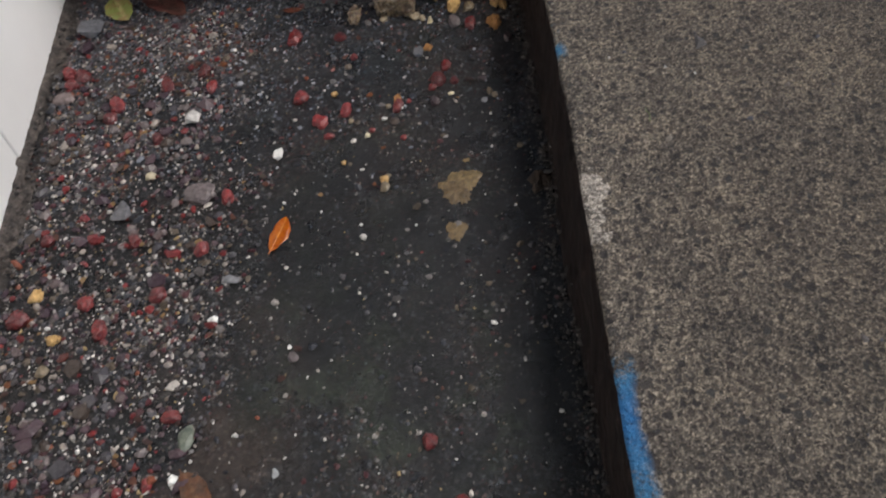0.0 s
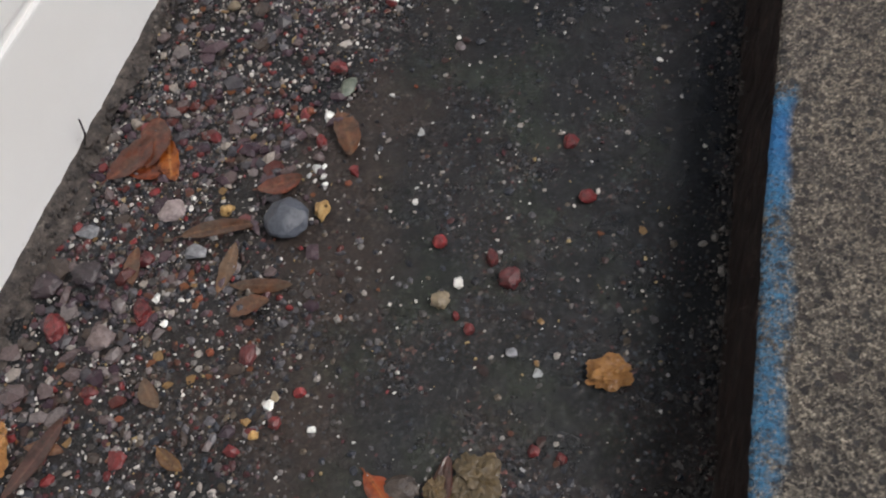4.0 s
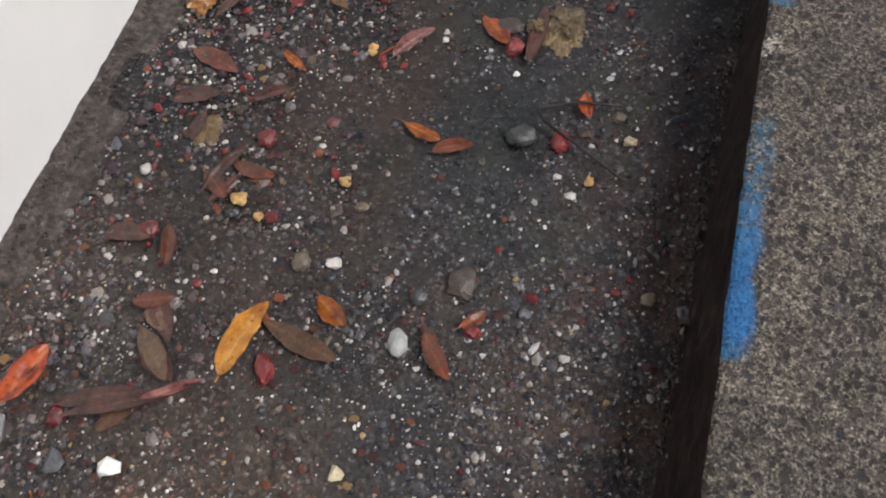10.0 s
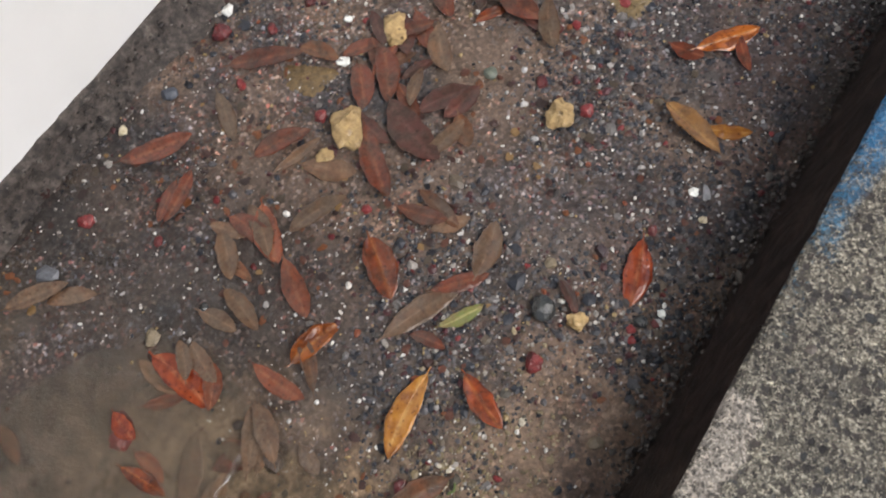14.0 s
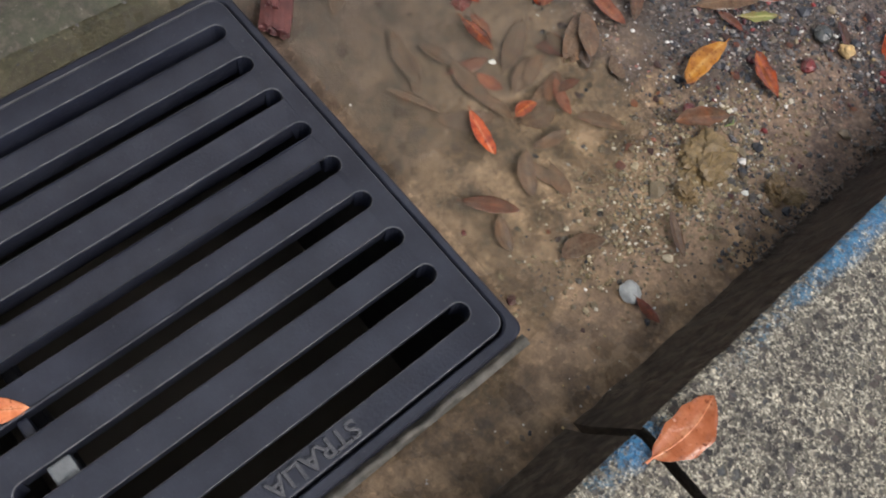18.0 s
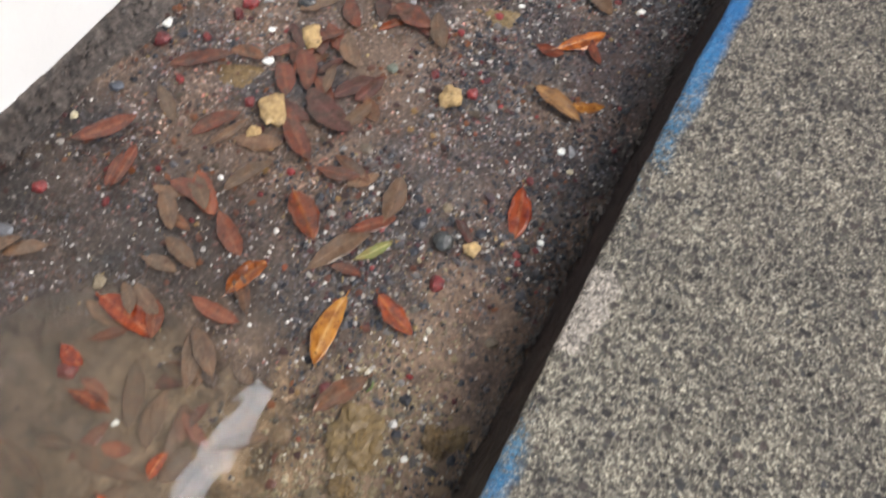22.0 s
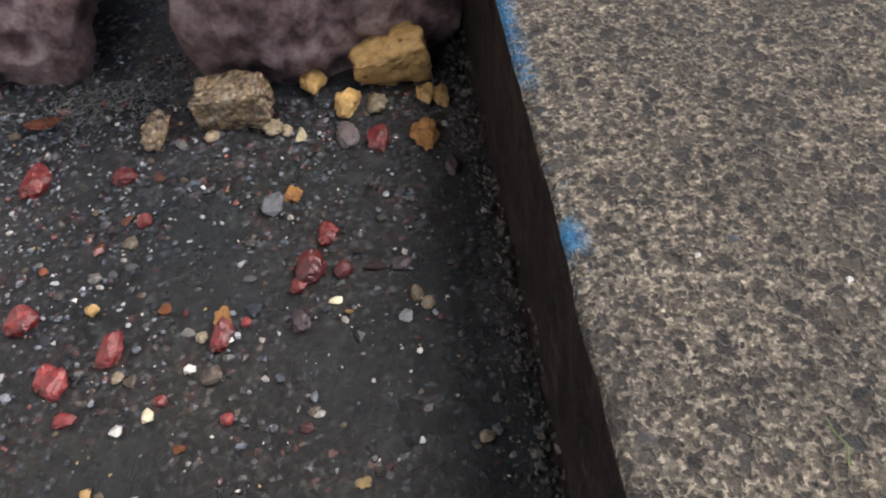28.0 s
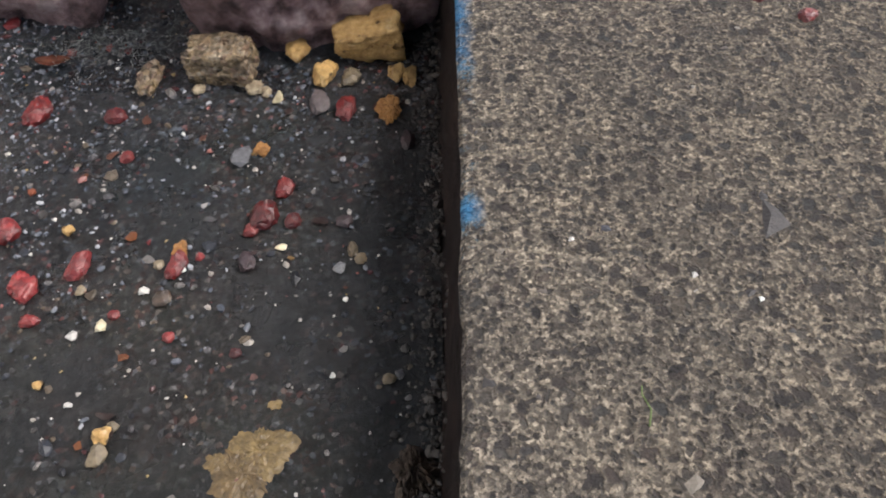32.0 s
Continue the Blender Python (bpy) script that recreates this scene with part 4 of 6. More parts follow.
def rock(x, y, w, d, h, seed, label):
    bm = bmesh.new()
    bmesh.ops.create_icosphere(bm, subdivisions=5, radius=1)
    for v in bm.verts:
        c = v.co.normalized()
        m = max(abs(c.x), abs(c.y), abs(c.z))
        c = c.lerp(c / m, 0.72)
        crack = noise.voronoi(c * 2.1 + Vector((seed, seed, 0)))[0]
        n = -0.05 * (1 - smooth(0.0, 0.16, crack[1] - crack[0])) + 0.16 * noise.noise(c * 1.3 + Vector((seed, 0, 0))) + 0.07 * noise.noise(c * 3.5 + Vector((0, seed, 0))) + 0.03 * noise.noise(c * 9 + Vector((0, 0, seed))) + 0.012 * noise.noise(c * 26 + Vector((seed, 0, 1)))
        v.co = c * (1 + n)
    for f in bm.faces:
        f.smooth = True
    bmesh.ops.scale(bm, vec=(w / 2, d / 2, h / 2), verts=bm.verts)
    ob = tagged(part("rock", bm, ROCK), label, "rock", "rocks across the gutter")
    ob.location = (x, y, h / 2 - 0.008)
    return ob


rock(-0.050, 0.2545, 0.112, 0.125, 0.105, 3.1, "purple brown rough rock lying across the gutter beside the kerb").rotation_euler = (0.05, 0.0, 0.1)
rock(-0.214, 0.301, 0.175, 0.16, 0.09, 8.4, "dark purple brown rock lying across the gutter beside the wall").rotation_euler = (0.0, 0.04, -0.12)


# ---- leaves ----
def lean(seed, u):
    """Sideways bend of a leaf's midrib."""
    u = min(max(u, 0.0), 1.0)
    return 0.75 * math.sin(seed * 2.3) * ((u - 0.5) ** 2 - 0.08)


def leaf_mesh(seed, curl, fold, broad):
    """A unit leaf along x, one wide for scale 1; thin, folded along its midrib and curled."""
    r = random.Random(seed)
    bm = bmesh.new()
    nx, ny = 16, 6
    lay = []
    for side in (1, -1):
        rows = []
        for i in range(nx + 1):
            u = i / nx
            w = (math.sin(math.pi * u ** broad) ** 0.66) * 0.5 * (1 + 0.05 * math.sin(u * 23 + seed))
            row = []
            for j in range(ny + 1):
                v = (j / ny - 0.5) * 2
                y = v * w * (1 + 0.11 * noise.noise(Vector((u * 3, 3 if v > 0 else 9, seed)))) + lean(seed, u)
                z = fold * abs(v) * w + curl * (u - 0.5) ** 2 + 0.13 * noise.noise(Vector((u * 4, v * 1.8, seed))) * (0.35 + abs(v)) + 0.16 * v * (u - 0.5) * math.sin(seed * 1.7)
                row.append(bm.verts.new((u - 0.5, y, z + side * 0.008)))
            rows.append(row)
        lay.append(rows)
        for i in range(nx):
            for j in range(ny):
                q = (rows[i][j], rows[i + 1][j], rows[i + 1][j + 1], rows[i][j + 1])
                f = bm.faces.new(q if side > 0 else q[::-1])
                f.smooth = True
    for i in range(nx):
        for j in (0, ny):
            a, b = lay[0][i][j], lay[0][i + 1][j]
            c, d = lay[1][i + 1][j], lay[1][i][j]
            bm.faces.new((a, d, c, b) if j == 0 else (a, b, c, d))
    return finish(bm, "leaf")


def rib_mesh(seed, curl, fold):
    bm = bmesh.new()
    rows = []
    for i in range(13):
        u = -0.08 + 1.04 * i / 12
        z = curl * (min(max(u, 0), 1) - 0.5) ** 2 + 0.13 * noise.noise(Vector((u * 4, 0, seed))) * 0.35 + 0.008
        t = 0.02 * (1.05 - u) + 0.006
        q = lean(seed, u)
        rows.append([bm.verts.new((u - 0.5, q - t, z)), bm.verts.new((u - 0.5, q, z + t * 0.8)), bm.verts.new((u - 0.5, q + t, z))])
    for a, b in zip(rows, rows[1:]):
        for k in range(2):
            bm.faces.new((a[k], b[k], b[k + 1], a[k + 1]))
        bm.faces.new((a[2], b[2], b[0], a[0]))
    return finish(bm, "midrib")


SHAPES = [(1, 0.25, 0.25, 1.0), (2, -0.2, 0.3, 0.85), (3, 0.45, 0.5, 0.95), (4, 0.1, -0.25, 1.1), (5, -0.35, 0.35, 0.9), (6, 0.05, 0.15, 1.05), (7, 0.6, 0.7, 0.9), (8, -0.5, -0.3, 1.0), (9, 0.3, 0.9, 1.12)]
BLADES = {}


def stalk_mesh(seed, curl):
    bm = bmesh.new()
    rows = []
    for i in range(5):
        u = -0.5 - 0.12 * i / 4
        z = curl * 0.25 - 0.03 * i / 4
        y = 0.03 * math.sin(seed + i * 0.6) - 0.03 * math.sin(seed) + lean(seed, 0.0)
        rows.append([bm.verts.new((u, y + 0.022 * math.cos(a), z + 0.03 * math.sin(a))) for a in (0, 1.57, 3.14, 4.71)])
    for a, b in zip(rows, rows[1:]):
        for k in range(4):
            bm.faces.new((a[k], a[(k + 1) % 4], b[(k + 1) % 4], b[k]))
    return finish(bm, "stalk")


STALKS = [stalk_mesh(q[0], q[1]) for q in SHAPES]
leaf_count = [0]


def leaf(x, y, length, angle, width, colour, z=None, tilt=(0, 0)):
    k = leaf_count[0] % len(SHAPES)
    leaf_count[0] += 1
    key = (k, colour)
    if key not in BLADES:
        s = SHAPES[k]
        blade, rib = leaf_mesh(*s), rib_mesh(s[0], s[1], s[2])
        blade.materials.append(LEAVES[colour][1])
        rib.materials.append(LEAVES[colour][1])
        BLADES[key] = (blade, rib)
    blade, rib = BLADES[key]
    ob = new("leaf", blade)
    label = LEAVES[colour][0]
    deep = pool(x, y)
    if z is None:
        low = gutter_z(x, y)
        z = low + 0.0012 + 0.0004 * (leaf_count[0] % 4)
        if deep > 0.3 and colour in "osyOdg":
            z = max(z, WATER_Z)
        label += " in the puddle" if deep > 0.3 else " lying in the gutter"
    tagged(ob, label, "leaf", "fallen leaves")
    w = length * width * 1.05
    high = min(length, 0.03) * 0.42
    ob.matrix_world = pose(x, y, z + 0.0008, tilt[0] + rnd.uniform(-5, 5), tilt[1] + rnd.uniform(-3, 3), angle) @ Matrix.Diagonal((length * 1.04, w, high * 0.3 if colour in "bnrpS" else high * 0.65, 1))
    m = new("midrib", rib)
    m.parent = ob
    if colour in "osyOkdtP":
        st = new("stalk", STALKS[k])
        st.parent = ob
        if not STALKS[k].materials:
            STALKS[k].materials.append(LEAVES["n"][1])
    return ob


leaf(-0.281, 0.219, 0.034, -67, 0.55, 'g')
leaf(-0.248, 0.219, 0.038, -35, 0.50, 'p')
leaf(-0.155, 0.195, 0.015, 1, 0.36, 'r')
leaf(-0.160, -0.002, 0.024, 69, 0.42, 'O')
leaf(-0.194, -0.151, 0.029, -62, 0.42, 'n')
leaf(-0.276, -0.184, 0.025, -65, 0.40, 'o')
leaf(-0.287, -0.176, 0.030, -80, 0.50, 'r')
leaf(-0.284, -0.190, 0.024, 20, 0.55, 'd')
leaf(-0.294, -0.188, 0.030, 65, 0.48, 'r')
leaf(-0.217, -0.188, 0.022, 32, 0.50, 'r')
leaf(-0.237, -0.217, 0.036, 23, 0.24, 'n')
leaf(-0.227, -0.236, 0.026, 91, 0.28, 'b')
leaf(-0.209, -0.242, 0.028, 12, 0.26, 'n')
leaf(-0.211, -0.253, 0.018, 35, 0.50, 'n')
leaf(-0.239, -0.301, 0.015, -46, 0.50, 'b')
leaf(-0.110, -0.321, 0.038, -92, 0.22, 'p')
leaf(-0.132, -0.322, 0.023, -43, 0.45, 'd')
leaf(-0.220, -0.326, 0.015, -27, 0.40, 't')
leaf(-0.273, -0.337, 0.037, 75, 0.22, 'p')
leaf(-0.172, -0.341, 0.028, 55, 0.30, 'q')
leaf(-0.228, -0.370, 0.019, -32, 0.26, 'o')
leaf(-0.151, -0.395, 0.021, -17, 0.34, 'o')
leaf(-0.134, -0.400, 0.020, 25, 0.40, 'r')
leaf(-0.225, -0.437, 0.023, -5, 0.34, 'r')
leaf(-0.239, -0.439, 0.031, 68, 0.20, 'p')
leaf(-0.235, -0.450, 0.022, 63, 0.20, 'p')
leaf(-0.100, -0.485, 0.014, 48, 0.40, 'd')
leaf(-0.163, -0.497, 0.019, -33, 0.50, 'o')
leaf(-0.116, -0.498, 0.015, -46, 0.34, 'r')
leaf(-0.112, -0.505, 0.024, -49, 0.34, 'r')
leaf(-0.172, -0.514, 0.039, -14, 0.26, 'n')
leaf(-0.198, -0.519, 0.038, 77, 0.34, 'y')
leaf(-0.240, -0.519, 0.019, -52, 0.40, 'b')
leaf(-0.232, -0.537, 0.028, -43, 0.34, 'b')
leaf(-0.247, -0.561, 0.035, 26, 0.24, 'p')
leaf(-0.282, -0.562, 0.031, 72, 0.44, 's')
leaf(-0.108, -0.593, 0.025, -31, 0.46, 'd')
leaf(-0.034, -0.611, 0.028, 92, 0.46, 't')
leaf(-0.245, -0.620, 0.031, -49, 0.36, 'k')
leaf(-0.154, -0.664, 0.021, 38, 0.36, 'o')
leaf(-0.183, -0.679, 0.036, -36, 0.30, 'O')
leaf(-0.264, -0.679, 0.029, 49, 0.18, 'y')
leaf(-0.205, -0.683, 0.020, 9, 0.40, 'd')
leaf(-0.158, -0.695, 0.026, 62, 0.30, 'n')
leaf(-0.222, -0.697, 0.037, -28, 0.30, 'd')
leaf(-0.197, -0.698, 0.024, -32, 0.42, 'b')
leaf(-0.246, -0.707, 0.018, 92, 0.40, 'p')
leaf(-0.259, -0.710, 0.021, 104, 0.40, 'p')
leaf(-0.273, -0.712, 0.026, 79, 0.36, 'p')
leaf(-0.191, -0.716, 0.023, -46, 0.42, 'd')
leaf(-0.243, -0.725, 0.027, 101, 0.34, 'p')
leaf(-0.249, -0.731, 0.032, 100, 0.34, 'p')
leaf(-0.212, -0.731, 0.024, 88, 0.30, 'b')
leaf(-0.227, -0.733, 0.028, 112, 0.36, 'b')
leaf(-0.113, -0.741, 0.021, 56, 0.36, 'r')
leaf(-0.121, -0.747, 0.029, 61, 0.36, 'r')
leaf(-0.128, -0.752, 0.016, 33, 0.40, 'd')
leaf(-0.200, -0.753, 0.025, -50, 0.30, 'b')
leaf(-0.075, -0.754, 0.025, -25, 0.42, 'b')
leaf(-0.138, -0.754, 0.020, 8, 0.38, 'o')
leaf(-0.225, -0.759, 0.026, -23, 0.36, 'b')
leaf(-0.203, -0.766, 0.025, 1, 0.32, 's')
leaf(-0.193, -0.775, 0.027, -22, 0.44, 'r')
leaf(-0.173, -0.777, 0.027, -50, 0.40, 'b')
leaf(-0.188, -0.782, 0.030, -50, 0.42, 'o')
leaf(-0.214, -0.787, 0.025, -88, 0.40, 'n')
leaf(-0.072, -0.789, 0.033, 51, 0.34, 'o')
leaf(-0.225, -0.789, 0.024, -35, 0.42, 'r')
leaf(-0.062, -0.792, 0.020, -49, 0.30, 'r')
leaf(-0.184, -0.797, 0.021, 101, 0.36, 'b')
leaf(-0.194, -0.802, 0.029, 92, 0.36, 'b')
leaf(-0.169, -0.802, 0.022, 46, 0.32, 'r')
leaf(-0.086, -0.805, 0.017, 8, 0.50, 'r')
leaf(-0.213, -0.813, 0.024, 127, 0.40, 'b')
leaf(-0.171, -0.824, 0.029, -11, 0.46, 'r')
leaf(-0.050, -0.835, 0.023, 24, 0.32, 'y')
leaf(-0.180, -0.835, 0.018, 56, 0.36, 'd')
leaf(-0.207, -0.838, 0.025, -47, 0.40, 'r')
leaf(-0.064, -0.842, 0.034, -17, 0.32, 't')
leaf(-0.206, -0.860, 0.023, -42, 0.40, 'r')
leaf(-0.192, -0.865, 0.028, -48, 0.40, 'b')
leaf(-0.191, -0.890, 0.022, -73, 0.30, 'b')
leaf(-0.207, -0.891, 0.031, -51, 0.38, 'r')
leaf(-0.190, -0.898, 0.020, -27, 0.40, 'r')
leaf(-0.158, -0.898, 0.019, -42, 0.50, 'n')
leaf(-0.214, -0.903, 0.026, -50, 0.45, 'r')
leaf(-0.179, -0.912, 0.040, -22, 0.42, 'p')
leaf(-0.265, -0.915, 0.038, 41, 0.28, 'r')
leaf(-0.052, -0.918, 0.032, -73, 0.38, 's')
leaf(-0.186, -0.934, 0.039, -39, 0.30, 'r')
leaf(-0.151, -0.945, 0.024, 15, 0.36, 'r')
leaf(-0.232, -0.948, 0.030, 58, 0.34, 'r')
leaf(-0.220, -0.950, 0.028, 73, 0.22, 'b')
leaf(-0.118, -0.964, 0.027, 48, 0.30, 'r')
leaf(-0.195, -0.970, 0.031, 67, 0.30, 'b')
leaf(-0.109, -0.977, 0.022, 58, 0.30, 'g')
leaf(-0.153, -0.977, 0.031, -38, 0.46, 'd')
leaf(-0.126, -0.984, 0.042, 66, 0.26, 'b')
leaf(-0.281, -0.985, 0.037, 53, 0.30, 'r')
leaf(-0.209, -0.991, 0.031, -39, 0.40, 'S')
leaf(-0.116, -0.994, 0.017, 8, 0.36, 'r')
leaf(-0.081, -1.005, 0.028, -24, 0.36, 'd')
leaf(-0.182, -1.006, 0.031, -34, 0.34, 'S')
leaf(-0.160, -1.022, 0.027, 73, 0.40, 'o')
leaf(-0.107, -1.027, 0.039, -82, 0.30, 'y')
leaf(-0.198, -1.027, 0.025, -18, 0.36, 'b')
leaf(-0.205, -1.037, 0.021, 4, 0.40, 'b')
leaf(-0.164, -1.046, 0.029, -1, 0.30, 'S')
leaf(-0.200, -1.057, 0.023, -22, 0.40, 'b')
leaf(-0.190, -1.063, 0.022, -55, 0.40, 'S')
leaf(-0.156, -1.066, 0.029, 144, 0.34, 'b')
leaf(-0.133, -1.066, 0.015, -22, 0.50, 'b')
leaf(-0.204, -1.068, 0.036, -9, 0.36, 's')
leaf(-0.160, -1.073, 0.029, 123, 0.34, 'b')
leaf(-0.284, -1.073, 0.030, 56, 0.30, 'b')
leaf(-0.153, -1.074, 0.019, 106, 0.40, 'b')
leaf(-0.205, -1.080, 0.022, 49, 0.30, 'S')
leaf(-0.162, -1.081, 0.019, 2, 0.40, 'b')
leaf(-0.141, -1.093, 0.014, 86, 0.40, 'r')
leaf(-0.145, -1.100, 0.019, 122, 0.50, 'n')
leaf(-0.176, -1.100, 0.035, 121, 0.30, 'b')
leaf(-0.159, -1.101, 0.022, 115, 0.36, 'b')
leaf(-0.138, -1.101, 0.022, -22, 0.30, 'S')
leaf(-0.160, -1.108, 0.025, 117, 0.36, 'b')
leaf(-0.191, -1.113, 0.024, 2, 0.32, 'd')
leaf(-0.047, -1.113, 0.024, -32, 0.22, 'b')
leaf(-0.136, -1.119, 0.021, 80, 0.55, 'b')
leaf(-0.143, -1.123, 0.014, 90, 0.50, 'd')
leaf(-0.166, -1.126, 0.015, 21, 0.50, 'S')
leaf(-0.180, -1.129, 0.024, 80, 0.30, 'S')
leaf(-0.154, -1.133, 0.021, 19, 0.35, 'b')
leaf(-0.103, -1.135, 0.020, -11, 0.42, 'b')
leaf(-0.194, -1.137, 0.020, 19, 0.40, 'b')
leaf(-0.111, -1.139, 0.024, 14, 0.30, 'b')
leaf(-0.116, -1.145, 0.025, -34, 0.36, 'b')
leaf(-0.145, -1.151, 0.026, -13, 0.28, 's')
leaf(-0.071, -1.151, 0.024, 75, 0.42, 'b')
leaf(-0.203, -1.153, 0.031, -15, 0.30, 'b')
leaf(-0.029, -1.153, 0.015, -1, 0.34, 'r')
leaf(-0.193, -1.154, 0.024, -31, 0.30, 'b')
leaf(-0.250, -1.160, 0.020, 142, 0.40, 'b')
leaf(-0.179, -1.165, 0.030, 29, 0.20, 'b')
leaf(-0.114, -1.171, 0.028, 45, 0.30, 'r')
leaf(-0.099, -1.176, 0.019, -25, 0.42, 'b')
leaf(-0.2136, -1.0995, 0.0167, -13, 0.50, 's')
leaf(-0.1937, -1.1069, 0.0191, -11, 0.36, 'S')

leaf(-0.0760, -0.3600, 0.014, -70, 0.50, 's')
leaf(-0.0875, -0.6184, 0.016, -45, 0.40, 'r')
leaf(-0.0777, -0.6218, 0.018, -64, 0.40, 'd')
leaf(-0.0815, -0.6258, 0.015, 136, 0.35, 'r')
leaf(-0.0565, -0.6647, 0.015, -27, 0.40, 'r')

# sodden leaves matted together in the middle of the gutter
heap = random.Random(4)
for hx, hy, spread_x, spread_y, many, kinds in ((-0.185, -0.79, 0.03, 0.05, 12, "nprbn"), (-0.205, -0.885, 0.03, 0.035, 16, "prnpb"), (-0.13, -0.93, 0.04, 0.04, 6, "npb"), (-0.225, -0.995, 0.03, 0.04, 10, "nrbb"), (-0.185, -1.09, 0.05, 0.035, 12, "bnrb"), (-0.255, -0.36, 0.02, 0.05, 6, "prn"), (-0.26, -0.52, 0.02, 0.04, 6, "prn")):
    for k in range(many):
        lx, ly = heap.gauss(hx, spread_x), heap.gauss(hy, spread_y)
        if -0.3 < lx < -0.05 and ly > -1.18:
            leaf(round(lx, 4), round(ly, 4), heap.uniform(0.017, 0.03), heap.uniform(-180, 180), heap.uniform(0.28, 0.45), heap.choice(kinds))

# long dark leaves and stalks matted beside the yellow leaf
leaf(-0.2336, -0.5598, 0.0583, 28, 0.11, "p", 0.0035)
leaf(-0.245, -0.5600, 0.0389, 21, 0.17, "p", 0.0022)
leaf(-0.2155, -0.5500, 0.028, 35, 0.16, "q", 0.0045)
leaf(-0.2311, -0.539, 0.0248, -32, 0.42, "p")
leaf(-0.2364, -0.5197, 0.0245, -47, 0.4, "p")

# ---- stones ----
def stone_mesh(seed, points, blocky, wear):
    """A natural stone: the hull of scattered points, its edges worn, with fine unevenness."""
    r = random.Random(seed)
    bm = bmesh.new()
    for k in range(points):
        c = Vector((r.gauss(0, 1), r.gauss(0, 1), r.gauss(0, 1))).normalized()
        c = c.lerp(c / max(abs(c.x), abs(c.y), abs(c.z)), blocky)
        bm.verts.new(c * 0.5 * r.uniform(0.86, 1.06))
    bmesh.ops.convex_hull(bm, input=bm.verts)
    bmesh.ops.delete(bm, geom=[v for v in bm.verts if not v.link_faces], context="VERTS")
    if wear:
        bmesh.ops.bevel(bm, geom=bm.edges[:], offset=wear, segments=2, affect="EDGES", profile=0.5, clamp_overlap=True)
        for v in bm.verts:
            if v.co.length > 0.6:
                v.co *= 0.5 / v.co.length
        bmesh.ops.smooth_vert(bm, verts=bm.verts[:], factor=0.4, use_axis_x=True, use_axis_y=True, use_axis_z=True)
        bmesh.ops.triangulate(bm, faces=bm.faces[:])
    if seed in (9, 10):
        bmesh.ops.subdivide_edges(bm, edges=bm.edges[:], cuts=3, use_grid_fill=True)
        for v in bm.verts:
            v.co *= 1.08 - 0.34 * min(0.6, noise.voronoi(v.co * 6.5 + Vector((seed, 0, 0)))[0][0]) + 0.1 * noise.noise(v.co * 4)
    elif seed >= 16 or seed in (3, 4, 5, 14):
        bmesh.ops.subdivide_edges(bm, edges=bm.edges[:], cuts=2, use_grid_fill=True)
        for v in bm.verts:
            v.co *= 1 + (0.3 if seed >= 16 else 0.12) * noise.noise(v.co * (4 if seed >= 16 else 6) + Vector((0, seed, 0))) + 0.08 * noise.noise(v.co * 17 + Vector((0, 0, seed)))
    for v in bm.verts:
        v.co *= 1 + 0.07 * noise.noise(v.co * 5 + Vector((seed, 0, 0)))
    for f in bm.faces:
        f.smooth = wear > 0.01
    return bm


def mud_mesh(seed):
    """A flat patch of settled mud with a ragged rim and a grainy top."""
    bm = bmesh.new()
    rings = []
    for k in range(12):
        row = []
        for j in range(90):
            a = 2 * math.pi * j / 90
            rag = 0.92 + 0.12 * noise.noise(Vector((math.cos(a) * 14, math.sin(a) * 14, seed))) + 0.5 * noise.noise(Vector((math.cos(a) * 1.4, math.sin(a) * 1.4, seed))) + 0.16 * noise.noise(Vector((math.cos(a) * 5, math.sin(a) * 5, seed)))
            q = k / 11
            row.append(bm.verts.new((0.5 * q * rag * math.cos(a), 0.5 * q * rag * math.sin(a), 0.5 * (1 - q ** 3) * (0.75 + 0.5 * noise.noise(Vector((q * 3 * math.cos(a), q * 3 * math.sin(a), seed))) + 0.45 * noise.noise(Vector((q * 11 * math.cos(a), q * 11 * math.sin(a), seed)))) - 0.15 * q)))
        rings.append(row)
    for p, q in zip(rings, rings[1:]):
        for j in range(90):
            bm.faces.new((p[j], q[j], q[(j + 1) % 90], p[(j + 1) % 90]))
    bmesh.ops.remove_doubles(bm, verts=bm.verts, dist=1e-4)
    return bm


def crumb_mesh(seed):
    """A lump of clay cracked into crumbs that still hold together."""
    bm = bmesh.new()
    bmesh.ops.create_icosphere(bm, subdivisions=4, radius=0.5)
    for v in bm.verts:
        c = v.co.normalized()
        near = noise.voronoi(c * 2.6 + Vector((seed * 3.1, 0, 0)))[0]
        crack = smooth(0.0, 0.22, near[1] - near[0])
        v.co = c * 0.5 * (0.72 + 0.3 * crack + 0.42 * noise.noise(c * 1.4 + Vector((0, seed, 0))) + 0.07 * noise.noise(c * 8 + Vector((0, 0, seed))))
    return bm


